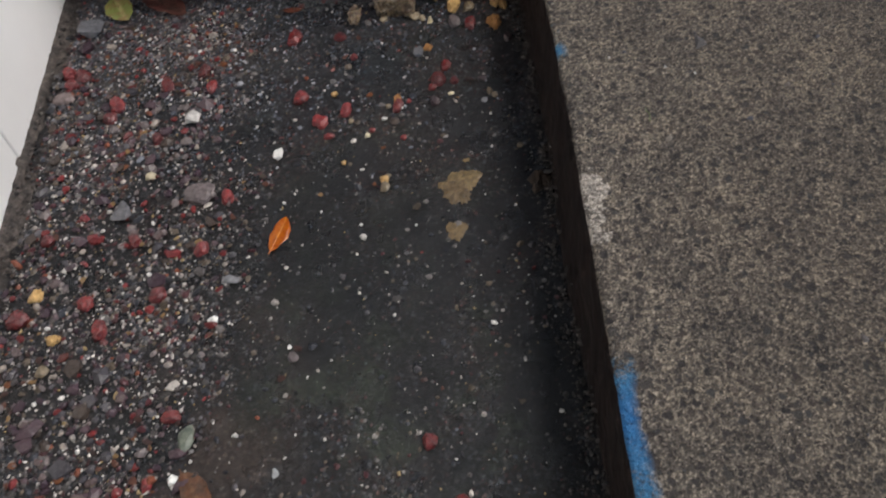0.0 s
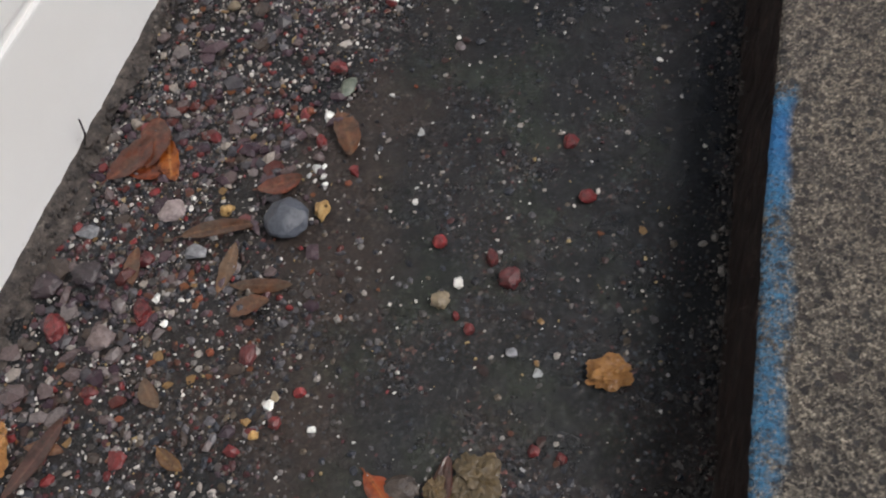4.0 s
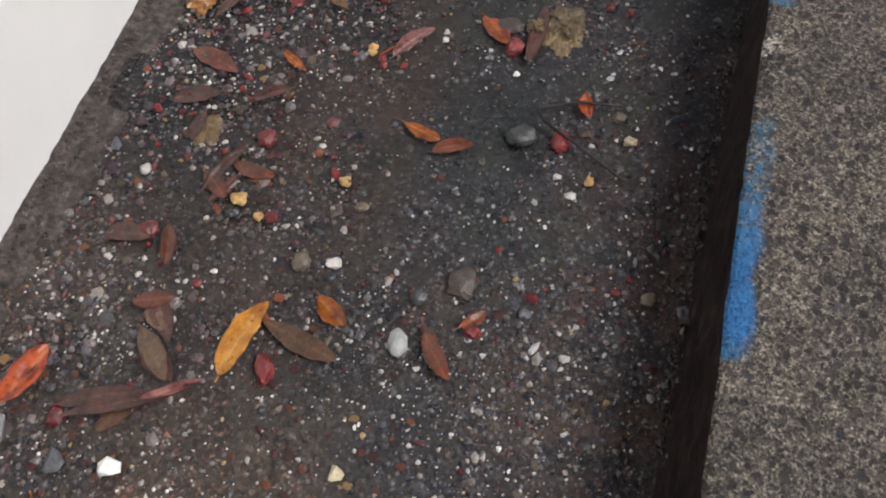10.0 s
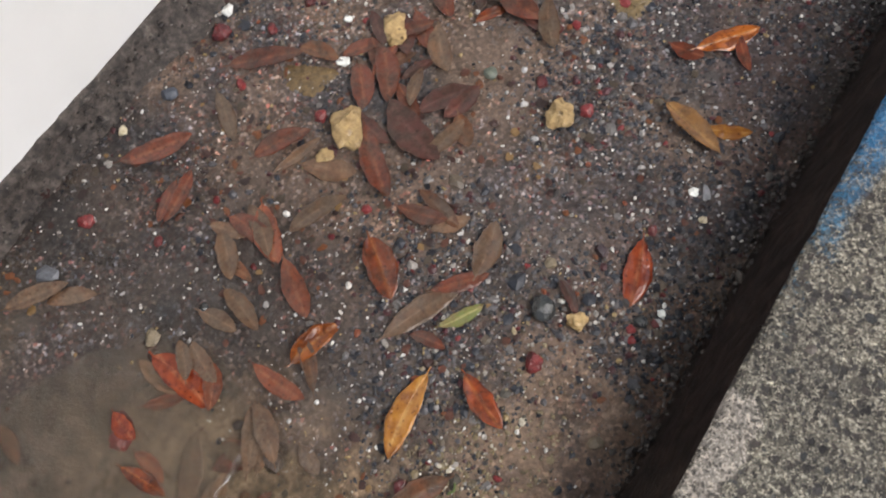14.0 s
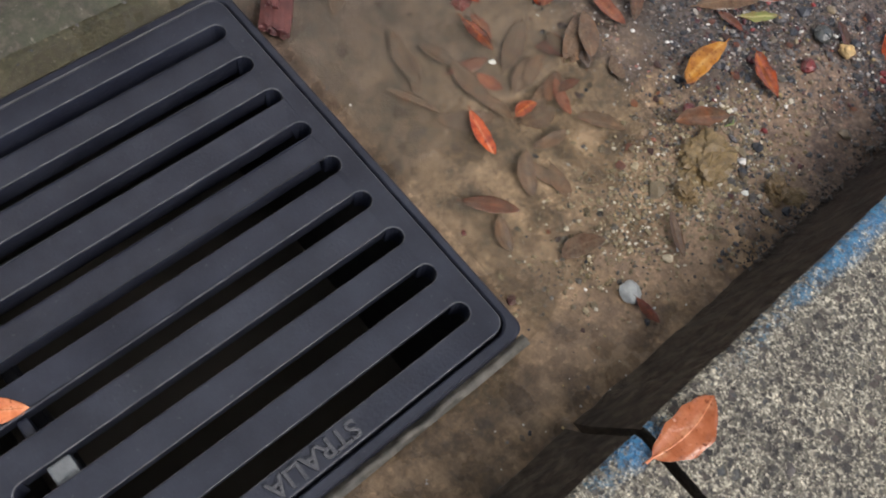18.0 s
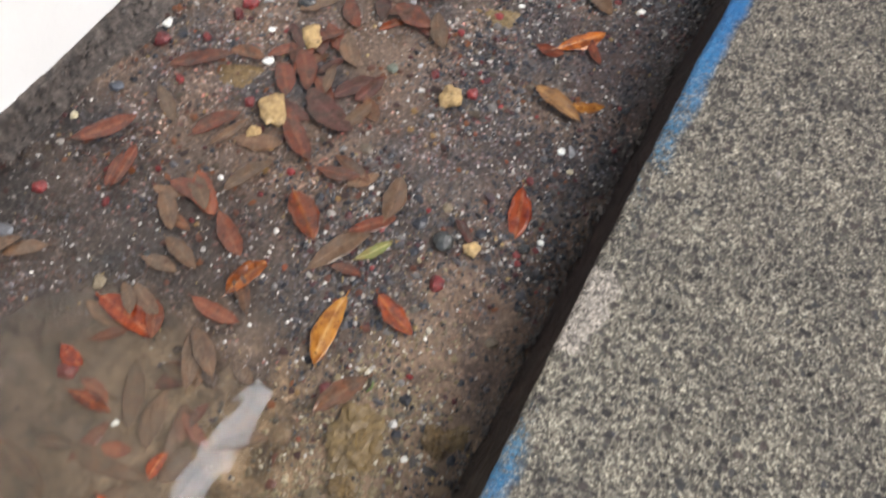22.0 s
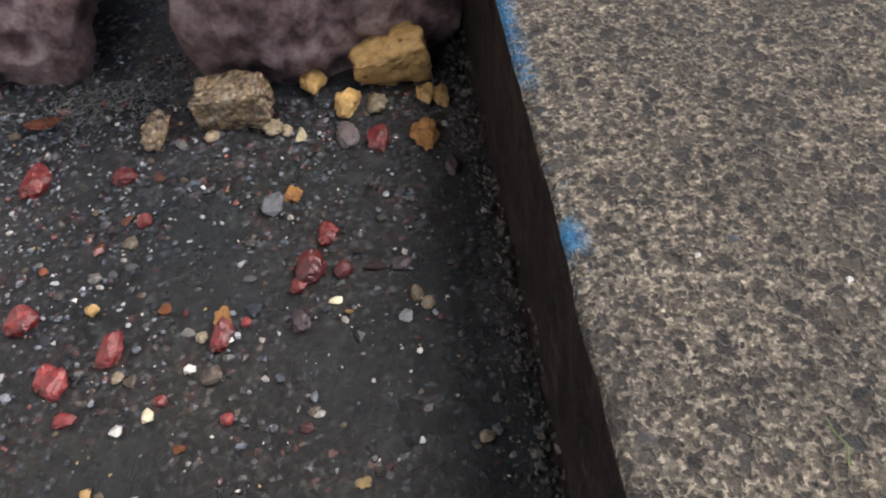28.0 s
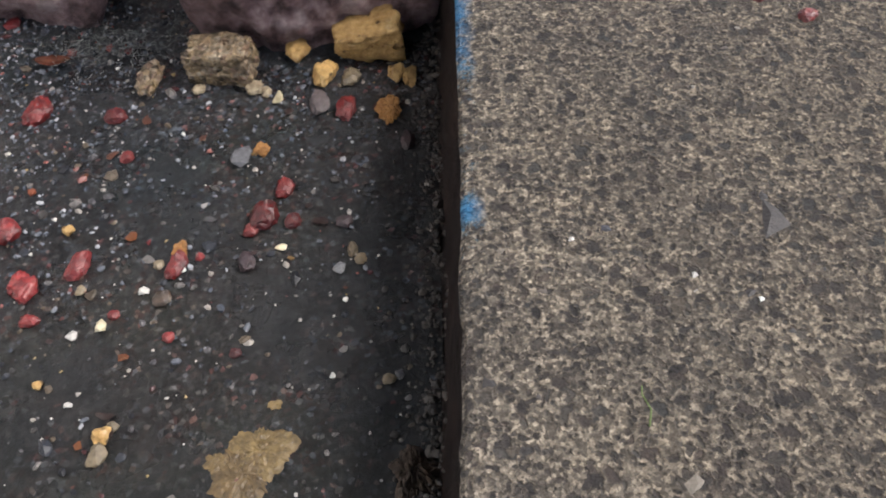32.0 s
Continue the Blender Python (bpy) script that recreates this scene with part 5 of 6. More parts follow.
MAKERS = {"lump": mud_mesh, "crumb": crumb_mesh}
FORMS = {"crumb": [(21,), (22,), (23,)], "smooth": [(s, 60, 0.0, 0.04) for s in (1, 2)], "rough": [(s, 34, 0.15, 0.035) for s in (3, 4, 5, 14)], "chip": [(s, 12, 0.35, 0.0) for s in (6, 7, 8, 15)], "block": [(s, 40, 0.75, 0.02) for s in (9, 10)], "lump": [(s,) for s in (11, 12, 13)], "porous": [(s, 26, 0.15, 0.03) for s in (16, 17, 18, 19)]}
KIND = {"r": ("rough", 0.66), "w": ("chip", 0.6), "k": ("chip", 0.6), "y": ("porous", 0.65), "o": ("crumb", 0.5), "t": ("rough", 0.5), "m": ("lump", 0.12), "W": ("smooth", 0.5), "d": ("smooth", 0.6), "g": ("chip", 0.5), "c": ("smooth", 0.5), "p": ("rough", 0.5), "q": ("rough", 0.4), "e": ("smooth", 0.5), "n": ("rough", 0.35), "z": ("block", 0.8), "l": ("porous", 0.6), "u": ("block", 0.5)}
STONE_MESH = {}
stone_count = [0]


def stone(x, y, w, d, angle, colour, z=None, label=None):
    form, tall = KIND[colour]
    k = stone_count[0] % len(FORMS[form])
    stone_count[0] += 1
    if (form, k, colour) not in STONE_MESH:
        me = finish(MAKERS.get(form, stone_mesh)(*FORMS[form][k]), "pebble")
        me.materials.append(STONES[colour][1])
        STONE_MESH[form, k, colour] = me
    name = "mud_lump" if colour == "m" else "pebble"
    ob = tagged(new(name, STONE_MESH[form, k, colour]), label or STONES[colour][0], "mud" if colour == "m" else "pebble", "loose stones in the gutter")
    h = min(w, d) * tall
    base = gutter_z(x, y) if z is None else z
    ob.matrix_world = pose(x, y, base + (h * (0.2 if colour == "r" else 0.32) if colour != "m" else 0.0004), 0, 0, angle) @ Matrix.Diagonal((w * 0.94, d * 0.94, h, 1))
    return ob


stone(-0.298, 0.197, 0.0238, 0.0218, -11, 'g')
stone(-0.055, 0.192, 0.0105, 0.0146, -5, 'y')
stone(-0.112, 0.180, 0.0100, 0.0224, -5, 'z')
stone(-0.043, 0.179, 0.0103, 0.0152, -4, 'y')
stone(-0.033, 0.177, 0.0088, 0.0112, -5, 't')
stone(-0.015, 0.176, 0.0079, 0.0118, -5, 'y')
stone(-0.010, 0.175, 0.0065, 0.0137, -4, 'y')
stone(-0.061, 0.168, 0.0048, 0.0076, -5, 'k')
stone(-0.154, 0.167, 0.0119, 0.0178, -11, 'r')
stone(-0.045, 0.163, 0.0104, 0.0138, -4, 'q')
stone(-0.123, 0.162, 0.0102, 0.0084, -4, 'r')
stone(-0.034, 0.159, 0.0090, 0.0135, -4, 'r')
stone(-0.018, 0.158, 0.0094, 0.0152, -4, 'o')
stone(-0.307, 0.153, 0.0140, 0.0120, -10, 'r')
stone(-0.297, 0.150, 0.0120, 0.0140, 30, 'r')
stone(-0.303, 0.142, 0.0110, 0.0100, 60, 'r')
stone(-0.214, 0.143, 0.0095, 0.0147, -10, 'r')
stone(-0.011, 0.141, 0.0070, 0.0102, -4, 'p')
stone(-0.114, 0.140, 0.0055, 0.0065, -4, 'r')
stone(-0.064, 0.140, 0.0058, 0.0068, -4, 'o')
stone(-0.071, 0.136, 0.0090, 0.0121, -10, 'g')
stone(-0.239, 0.133, 0.0118, 0.0145, -10, 'r')
stone(-0.306, 0.129, 0.0167, 0.0123, -10, 'q')
stone(-0.208, 0.127, 0.0085, 0.0131, -10, 'r')
stone(-0.054, 0.121, 0.0080, 0.0106, -4, 'r')
stone(-0.270, 0.118, 0.0140, 0.0141, -10, 'r')
stone(-0.060, 0.109, 0.0109, 0.0142, -4, 'r')
stone(-0.272, 0.107, 0.0108, 0.0106, -10, 'r')
stone(-0.149, 0.107, 0.0119, 0.0125, -10, 'r')
stone(-0.127, 0.106, 0.0048, 0.0051, -4, 'y')
stone(-0.050, 0.106, 0.0065, 0.0074, -4, 'r')
stone(-0.032, 0.104, 0.0069, 0.0059, -3, 'p')
stone(-0.064, 0.103, 0.0065, 0.0064, -4, 'r')
stone(-0.218, 0.101, 0.0114, 0.0135, -10, 'w')
stone(-0.053, 0.095, 0.0049, 0.0033, -4, 'k')
stone(-0.087, 0.095, 0.0057, 0.0082, -3, 'o')
stone(-0.080, 0.093, 0.0038, 0.0038, -5, 'r')
stone(-0.029, 0.092, 0.0048, 0.0065, -4, 't')
stone(-0.120, 0.091, 0.0079, 0.0141, -10, 'r')
stone(-0.093, 0.090, 0.0042, 0.0043, -3, 't')
stone(-0.087, 0.090, 0.0079, 0.0140, -10, 'r')
stone(-0.064, 0.089, 0.0078, 0.0085, -4, 'p')
stone(-0.026, 0.088, 0.0045, 0.0051, -3, 't')
stone(-0.085, 0.088, 0.0030, 0.0028, -4, 'w')
stone(-0.138, 0.085, 0.0087, 0.0105, -3, 'r')
stone(-0.240, 0.085, 0.0096, 0.0100, -10, 'r')
stone(-0.033, 0.085, 0.0048, 0.0054, -4, 'g')
stone(-0.135, 0.082, 0.0086, 0.0118, -9, 'r')
stone(-0.117, 0.081, 0.0042, 0.0046, -4, 't')
stone(-0.096, 0.080, 0.0044, 0.0037, -3, 'w')
stone(-0.090, 0.077, 0.0070, 0.0072, -3, 'n')
stone(-0.104, 0.071, 0.0047, 0.0039, -2, 'r')
stone(-0.131, 0.070, 0.0084, 0.0054, -3, 'r')
stone(-0.107, 0.067, 0.0040, 0.0056, -3, 'k')
stone(-0.116, 0.064, 0.0044, 0.0042, -3, 'w')
stone(-0.085, 0.062, 0.0046, 0.0042, -4, 'r')
stone(-0.162, 0.059, 0.0078, 0.0112, -9, 'w')
stone(-0.240, 0.055, 0.0079, 0.0075, -9, 'k')
stone(-0.122, 0.047, 0.0035, 0.0036, -2, 'y')
stone(-0.033, 0.046, 0.0023, 0.0022, -2, 'w')
stone(-0.016, 0.044, 0.0050, 0.0041, -2, 't')
stone(-0.111, 0.040, 0.0034, 0.0023, -2, 'w')
stone(-0.049, 0.037, 0.0056, 0.0036, -3, 'm')
stone(-0.208, 0.035, 0.0222, 0.0179, -9, 'q')
stone(-0.096, 0.032, 0.0046, 0.0040, -2, 't')
stone(-0.192, 0.030, 0.0103, 0.0122, -9, 'r')
stone(-0.098, 0.029, 0.0062, 0.0065, -3, 'y')
stone(-0.255, 0.029, 0.0146, 0.0160, -9, 'g')
stone(-0.098, 0.023, 0.0067, 0.0086, -9, 't')
stone(-0.052, 0.023, 0.0208, 0.0204, -2, 'm')
stone(-0.064, 0.020, 0.0080, 0.0068, -3, 'm')
stone(-0.056, 0.016, 0.0228, 0.0254, -9, 'm')
stone(-0.294, 0.011, 0.0096, 0.0094, -8, 'r')
stone(-0.244, 0.005, 0.0101, 0.0100, -9, 'r')
stone(-0.204, -0.006, 0.0092, 0.0121, -9, 'r')
stone(-0.060, -0.013, 0.0126, 0.0174, -9, 'm')
stone(-0.293, -0.028, 0.0086, 0.0108, -8, 'y')
stone(-0.186, -0.029, 0.0121, 0.0068, -8, 'g')
stone(-0.226, -0.034, 0.0108, 0.0114, -8, 'r')
stone(-0.265, -0.035, 0.0104, 0.0106, -8, 'r')
stone(-0.300, -0.042, 0.0148, 0.0135, -8, 'r')
stone(-0.256, -0.053, 0.0113, 0.0138, -8, 'r')
stone(-0.194, -0.054, 0.0069, 0.0056, -8, 'w')
stone(-0.278, -0.057, 0.0076, 0.0072, -8, 'y')
stone(-0.281, -0.075, 0.0086, 0.0083, -7, 't')
stone(-0.151, -0.082, 0.0077, 0.0065, -7, 'q')
stone(-0.211, -0.108, 0.0115, 0.0080, -7, 'r')
stone(-0.202, -0.121, 0.0091, 0.0161, -7, 'e')
stone(-0.084, -0.136, 0.0087, 0.0096, 10, 'r')
stone(-0.206, -0.141, 0.0063, 0.0064, 9, 'w')
stone(-0.219, -0.142, 0.0058, 0.0087, 10, 'r')
stone(-0.158, -0.143, 0.0045, 0.0056, 10, 'w')
stone(-0.233, -0.144, 0.0064, 0.0064, 10, 'r')
stone(-0.206, -0.158, 0.0073, 0.0090, 9, 'r')
stone(-0.072, -0.167, 0.0095, 0.0083, 10, 'r')
stone(-0.294, -0.168, 0.0087, 0.0107, 10, 'r')
stone(-0.151, -0.185, 0.0037, 0.0045, 9, 'w')
stone(-0.193, -0.198, 0.0080, 0.0146, 10, 'y')
stone(-0.135, -0.204, 0.0079, 0.0079, 10, 'r')
stone(-0.238, -0.206, 0.0076, 0.0070, 10, 'y')
stone(-0.208, -0.207, 0.0247, 0.0233, 10, 'c')
stone(-0.110, -0.208, 0.0072, 0.0101, 10, 'r')
stone(-0.265, -0.211, 0.0153, 0.0142, 10, 'q')
stone(-0.100, -0.217, 0.0117, 0.0122, 10, 'r')
stone(-0.122, -0.224, 0.0056, 0.0075, 10, 'w')
stone(-0.245, -0.230, 0.0123, 0.0099, 10, 'g')
stone(-0.299, -0.231, 0.0135, 0.0089, 10, 'g')
stone(-0.128, -0.234, 0.0102, 0.0098, 10, 't')
stone(-0.266, -0.239, 0.0090, 0.0091, 10, 'r')
stone(-0.120, -0.240, 0.0041, 0.0051, 11, 'r')
stone(-0.113, -0.245, 0.0055, 0.0061, 10, 'r')
stone(-0.288, -0.253, 0.0159, 0.0152, 11, 'p')
stone(-0.093, -0.253, 0.0063, 0.0054, 10, 'g')
stone(-0.052, -0.255, 0.0212, 0.0153, 11, 'o')
stone(-0.254, -0.257, 0.0042, 0.0065, 10, 'w')
stone(-0.081, -0.260, 0.0053, 0.0047, 11, 'w')
stone(-0.304, -0.262, 0.0164, 0.0156, 10, 'p')
stone(-0.258, -0.265, 0.0108, 0.0128, 11, 'r')
stone(-0.246, -0.268, 0.0041, 0.0045, 10, 'w')
stone(-0.204, -0.275, 0.0086, 0.0126, 11, 'r')
stone(-0.270, -0.281, 0.0153, 0.0141, 10, 'q')
stone(-0.291, -0.282, 0.0139, 0.0154, 11, 'r')
stone(-0.177, -0.287, 0.0063, 0.0053, 10, 'r')
stone(-0.187, -0.291, 0.0049, 0.0057, 11, 'k')
stone(-0.077, -0.293, 0.0056, 0.0059, 10, 'r')
stone(-0.066, -0.294, 0.0056, 0.0053, 10, 'r')
stone(-0.188, -0.295, 0.0053, 0.0059, 12, 'w')
stone(-0.183, -0.302, 0.0063, 0.0066, 11, 'r')
stone(-0.167, -0.302, 0.0048, 0.0035, 11, 'w')
stone(-0.195, -0.304, 0.0044, 0.0041, 12, 'y')
stone(-0.265, -0.305, 0.0089, 0.0059, 10, 'r')
stone(-0.095, -0.306, 0.0194, 0.0202, 11, 'm')
stone(-0.190, -0.309, 0.0048, 0.0050, 11, 'y')
stone(-0.098, -0.315, 0.0281, 0.0287, 13, 'm')
stone(-0.126, -0.318, 0.0169, 0.0117, 12, 'n')
stone(-0.157, -0.330, 0.0042, 0.0037, 11, 'w')
stone(-0.120, -0.331, 0.0117, 0.0133, 12, 'r')
stone(-0.156, -0.335, 0.0040, 0.0048, 12, 'w')
stone(-0.293, -0.340, 0.0188, 0.0299, 13, 'o')
stone(-0.115, -0.347, 0.0045, 0.0036, 12, 'w')
stone(-0.192, -0.349, 0.0060, 0.0051, 11, 'y')
stone(-0.191, -0.353, 0.0056, 0.0053, 12, 'y')
stone(-0.185, -0.355, 0.0050, 0.0050, 10, 'r')
stone(-0.183, -0.359, 0.0050, 0.0052, 13, 'r')
stone(-0.059, -0.361, 0.0079, 0.0067, 13, 't')
stone(-0.051, -0.374, 0.0079, 0.0065, 12, 'k')
stone(-0.084, -0.382, 0.0110, 0.0137, 13, 'r')
stone(-0.103, -0.385, 0.0173, 0.0155, 13, 'd')
stone(-0.066, -0.401, 0.0051, 0.0073, 12, 'y')
stone(-0.081, -0.402, 0.0051, 0.0040, 12, 'w')
stone(-0.073, -0.411, 0.0066, 0.0050, 13, 'w')
stone(-0.225, -0.418, 0.0111, 0.0121, 13, 'r')
stone(-0.258, -0.420, 0.0241, 0.0214, 13, 'm')
stone(-0.186, -0.428, 0.0062, 0.0069, 13, 'r')
stone(-0.179, -0.431, 0.0072, 0.0068, 13, 'y')
stone(-0.297, -0.441, 0.0069, 0.0085, 13, 'g')
stone(-0.167, -0.442, 0.0081, 0.0061, 13, 't')
stone(-0.277, -0.450, 0.0064, 0.0076, 13, 'W')
stone(-0.226, -0.453, 0.0097, 0.0084, 12, 'y')
stone(-0.028, -0.454, 0.0081, 0.0074, 13, 't')
stone(-0.012, -0.457, 0.0071, 0.0082, 13, 'g')
stone(-0.213, -0.460, 0.0055, 0.0060, 13, 'y')
stone(-0.227, -0.461, 0.0097, 0.0071, 13, 'd')
stone(-0.110, -0.468, 0.0155, 0.0185, 13, 'n')
stone(-0.170, -0.474, 0.0098, 0.0071, 13, 'w')
stone(-0.079, -0.475, 0.0071, 0.0064, 13, 'g')
stone(-0.185, -0.477, 0.0099, 0.0114, 13, 't')
stone(-0.261, -0.480, 0.0106, 0.0098, 13, 'r')
stone(-0.127, -0.480, 0.0096, 0.0089, 13, 'd')
stone(-0.100, -0.490, 0.0107, 0.0074, 18, 'r')
stone(-0.223, -0.492, 0.0044, 0.0030, 13, 'w')
stone(-0.228, -0.500, 0.0059, 0.0051, 13, 'r')
stone(-0.130, -0.503, 0.0103, 0.0142, 18, 'W')
stone(-0.183, -0.531, 0.0117, 0.0163, 18, 'r')
stone(-0.018, -0.560, 0.0065, 0.0057, 19, 'g')
stone(-0.138, -0.564, 0.0082, 0.0076, 19, 'k')
stone(-0.262, -0.574, 0.0101, 0.0112, 18, 'r')
stone(-0.230, -0.587, 0.0122, 0.0099, 19, 'w')
stone(-0.288, -0.588, 0.0229, 0.0224, 18, 'g')
stone(-0.255, -0.591, 0.0105, 0.0130, 19, 'g')
stone(-0.083, -0.609, 0.0081, 0.0072, 20, 'r')
stone(-0.203, -0.610, 0.0070, 0.0060, 19, 'r')
stone(-0.102, -0.619, 0.0082, 0.0090, 19, 'r')
stone(-0.087, -0.622, 0.0108, 0.0107, 20, 'q')
stone(-0.070, -0.623, 0.0064, 0.0064, 19, 'r')
stone(-0.273, -0.627, 0.0123, 0.0104, 19, 'g')
stone(-0.066, -0.630, 0.0068, 0.0068, 20, 'c')
stone(-0.080, -0.631, 0.0074, 0.0086, 20, 'r')
stone(-0.053, -0.638, 0.0062, 0.0050, 20, 'w')
stone(-0.074, -0.646, 0.0063, 0.0051, 20, 'r')
stone(-0.086, -0.650, 0.0052, 0.0051, 20, 'w')
stone(-0.117, -0.652, 0.0065, 0.0046, 20, 'w')
stone(-0.257, -0.656, 0.0101, 0.0091, 20, 'l')
stone(-0.062, -0.662, 0.0072, 0.0060, 20, 'r')
stone(-0.293, -0.665, 0.0078, 0.0086, 19, 'w')
stone(-0.038, -0.667, 0.0095, 0.0094, 20, 'r')
stone(-0.053, -0.668, 0.0055, 0.0058, 20, 'l')
stone(-0.136, -0.687, 0.0064, 0.0061, 20, 'r')
stone(-0.094, -0.704, 0.0056, 0.0040, 21, 'w')
stone(-0.100, -0.708, 0.0057, 0.0042, 25, 'w')
stone(-0.127, -0.710, 0.0155, 0.0130, 20, 'p')
stone(-0.131, -0.717, 0.0134, 0.0141, 26, 'p')
stone(-0.288, -0.732, 0.0258, 0.0284, 20, 't')
stone(-0.234, -0.768, 0.0159, 0.0224, 26, 'l')
stone(-0.115, -0.772, 0.0050, 0.0045, 26, 'w')
stone(-0.117, -0.780, 0.0050, 0.0038, 26, 'w')
stone(-0.244, -0.781, 0.0141, 0.0122, 26, 'e')
stone(-0.124, -0.795, 0.0222, 0.0220, 26, 'm')
stone(-0.178, -0.812, 0.0057, 0.0058, 26, 'g')
stone(-0.243, -0.815, 0.0186, 0.0199, 26, 'u')
stone(-0.260, -0.821, 0.0109, 0.0103, 26, 'r')
stone(-0.269, -0.838, 0.0073, 0.0055, 26, 'w')
stone(-0.236, -0.845, 0.0136, 0.0098, 26, 'd')
stone(-0.258, -0.854, 0.0083, 0.0073, 26, 'w')
stone(-0.139, -0.855, 0.0066, 0.0081, 33, 'r')
stone(-0.112, -0.858, 0.0081, 0.0085, 33, 'r')
stone(-0.266, -0.863, 0.0126, 0.0112, 26, 'r')
stone(-0.163, -0.864, 0.0077, 0.0083, 33, 'e')
stone(-0.219, -0.866, 0.0132, 0.0195, 27, 'l')
stone(-0.044, -0.867, 0.0050, 0.0090, 34, 'g')
stone(-0.122, -0.868, 0.0157, 0.0195, 33, 'l')
stone(-0.140, -0.870, 0.0049, 0.0040, 33, 'w')
stone(-0.049, -0.870, 0.0051, 0.0056, 33, 'w')
stone(-0.214, -0.870, 0.0126, 0.0119, 33, 'l')
stone(-0.243, -0.874, 0.0058, 0.0044, 27, 'w')
stone(-0.267, -0.875, 0.0089, 0.0104, 27, 'r')
stone(-0.039, -0.880, 0.0046, 0.0044, 34, 'k')
stone(-0.056, -0.896, 0.0051, 0.0066, 33, 'r')
stone(-0.231, -0.896, 0.0092, 0.0072, 34, 'w')
stone(-0.273, -0.900, 0.0070, 0.0075, 26, 'r')
stone(-0.299, -0.903, 0.0072, 0.0090, 26, 'w')
stone(-0.243, -0.913, 0.0313, 0.0240, 27, 'm')
stone(-0.294, -0.915, 0.0119, 0.0114, 27, 'r')
stone(-0.071, -0.917, 0.0071, 0.0071, 34, 'p')
stone(-0.207, -0.926, 0.0185, 0.0267, 33, 'l')
stone(-0.223, -0.927, 0.0073, 0.0081, 34, 'r')
stone(-0.034, -0.929, 0.0045, 0.0047, 34, 'w')
stone(-0.268, -0.934, 0.0064, 0.0071, 33, 'r')
stone(-0.088, -0.934, 0.0064, 0.0059, 28, 't')
stone(-0.040, -0.937, 0.0074, 0.0068, 35, 'd')
stone(-0.209, -0.944, 0.0100, 0.0091, 34, 'l')
stone(-0.064, -0.952, 0.0105, 0.0110, 34, 'l')
stone(-0.080, -0.955, 0.0126, 0.0132, 34, 'd')
stone(-0.295, -0.957, 0.0100, 0.0085, 33, 'c')
stone(-0.071, -0.978, 0.0090, 0.0111, 35, 'r')
stone(-0.303, -0.985, 0.0053, 0.0070, 33, 'k')
stone(-0.031, -0.994, 0.0082, 0.0062, 35, 't')
stone(-0.288, -1.032, 0.0097, 0.0079, 34, 'r')
stone(-0.214, -1.037, 0.0060, 0.0085, 34, 'd')
stone(-0.025, -1.046, 0.0176, 0.0159, 51, 'm')
stone(-0.054, -1.054, 0.0049, 0.0050, 59, 'w')
stone(-0.092, -1.054, 0.0069, 0.0082, 36, 'r')
stone(-0.228, -1.060, 0.0083, 0.0101, 35, 't')
stone(-0.287, -1.062, 0.0136, 0.0100, 34, 'g')
stone(-0.041, -1.066, 0.0042, 0.0037, 59, 'w')
stone(-0.053, -1.073, 0.0174, 0.0157, 51, 'm')
stone(-0.067, -1.073, 0.0235, 0.0192, 51, 'm')
stone(-0.147, -1.076, 0.0122, 0.0120, 52, 'n')
stone(-0.216, -1.100, 0.0101, 0.0163, 59, 'r')
stone(-0.213, -1.105, 0.0123, 0.0125, 35, 'r')
stone(-0.175, -1.116, 0.0052, 0.0038, 59, 'w')
stone(-0.041, -1.116, 0.0041, 0.0046, 59, 'w')
stone(-0.041, -1.125, 0.0060, 0.0052, 51, 'k')
stone(-0.040, -1.152, 0.0116, 0.0132, 59, 'W')

# ---- larger blocks before the rocks ----
def sandstone_mesh(seed, size, taper, holes):
    """A broken block of porous stone: worn corners, one end lower, round cavities."""
    bm = bmesh.new()
    bmesh.ops.create_icosphere(bm, subdivisions=5, radius=1)
    for v in bm.verts:
        c = v.co.normalized()
        c = c.lerp(c / max(abs(c.x), abs(c.y), abs(c.z)), 0.82)
        n = 0.16 * noise.noise(c * 1.7 + Vector((seed, 0, 0))) + 0.07 * noise.noise(c * 5 + Vector((0, seed, 0))) + 0.03 * noise.noise(c * 14)
        near = noise.voronoi(c * holes + Vector((0, 0, seed)))[0][0]
        if noise.noise(c * 2.3 + Vector((seed, seed, 0))) > -0.12:
            n -= 0.22 * (1 - smooth(0.1, 0.34, near))
        c = c * (1 + n)
        slope = 1 - taper * (0.5 - 0.5 * max(-1.0, min(1.0, c.x)))
        v.co = Vector((c.x * size[0] / 2, c.y * slope * size[1] / 2, c.z * slope * size[2] / 2))
    for f in bm.faces:
        f.smooth = True
    return bm


block = tagged(part("stone_block", sandstone_mesh(4.2, (0.026, 0.017, 0.017), 0.15, 2.4), STONES["z"][1]), "pitted tan and grey stone block against the rock", "stone")
block.matrix_world = pose(-0.0832, 0.1835, 0.0075, 0, 0, -5)
wedge = tagged(part("stone_block", sandstone_mesh(9.7, (0.0265, 0.020, 0.02), 0.5, 2.6), STONES["y"][1]), "yellow orange wedge of holed sandstone beside the kerb", "stone")
wedge.matrix_world = pose(-0.0262, 0.1925, 0.0075, 6, -4, 8)
for bx, by, bw, bd in ((-0.0705, 0.1735, 0.0075, 0.009), (-0.0655, 0.171, 0.005, 0.006), (-0.092, 0.1735, 0.006, 0.006)):
    stone(bx, by, bw, bd, 20, "u")
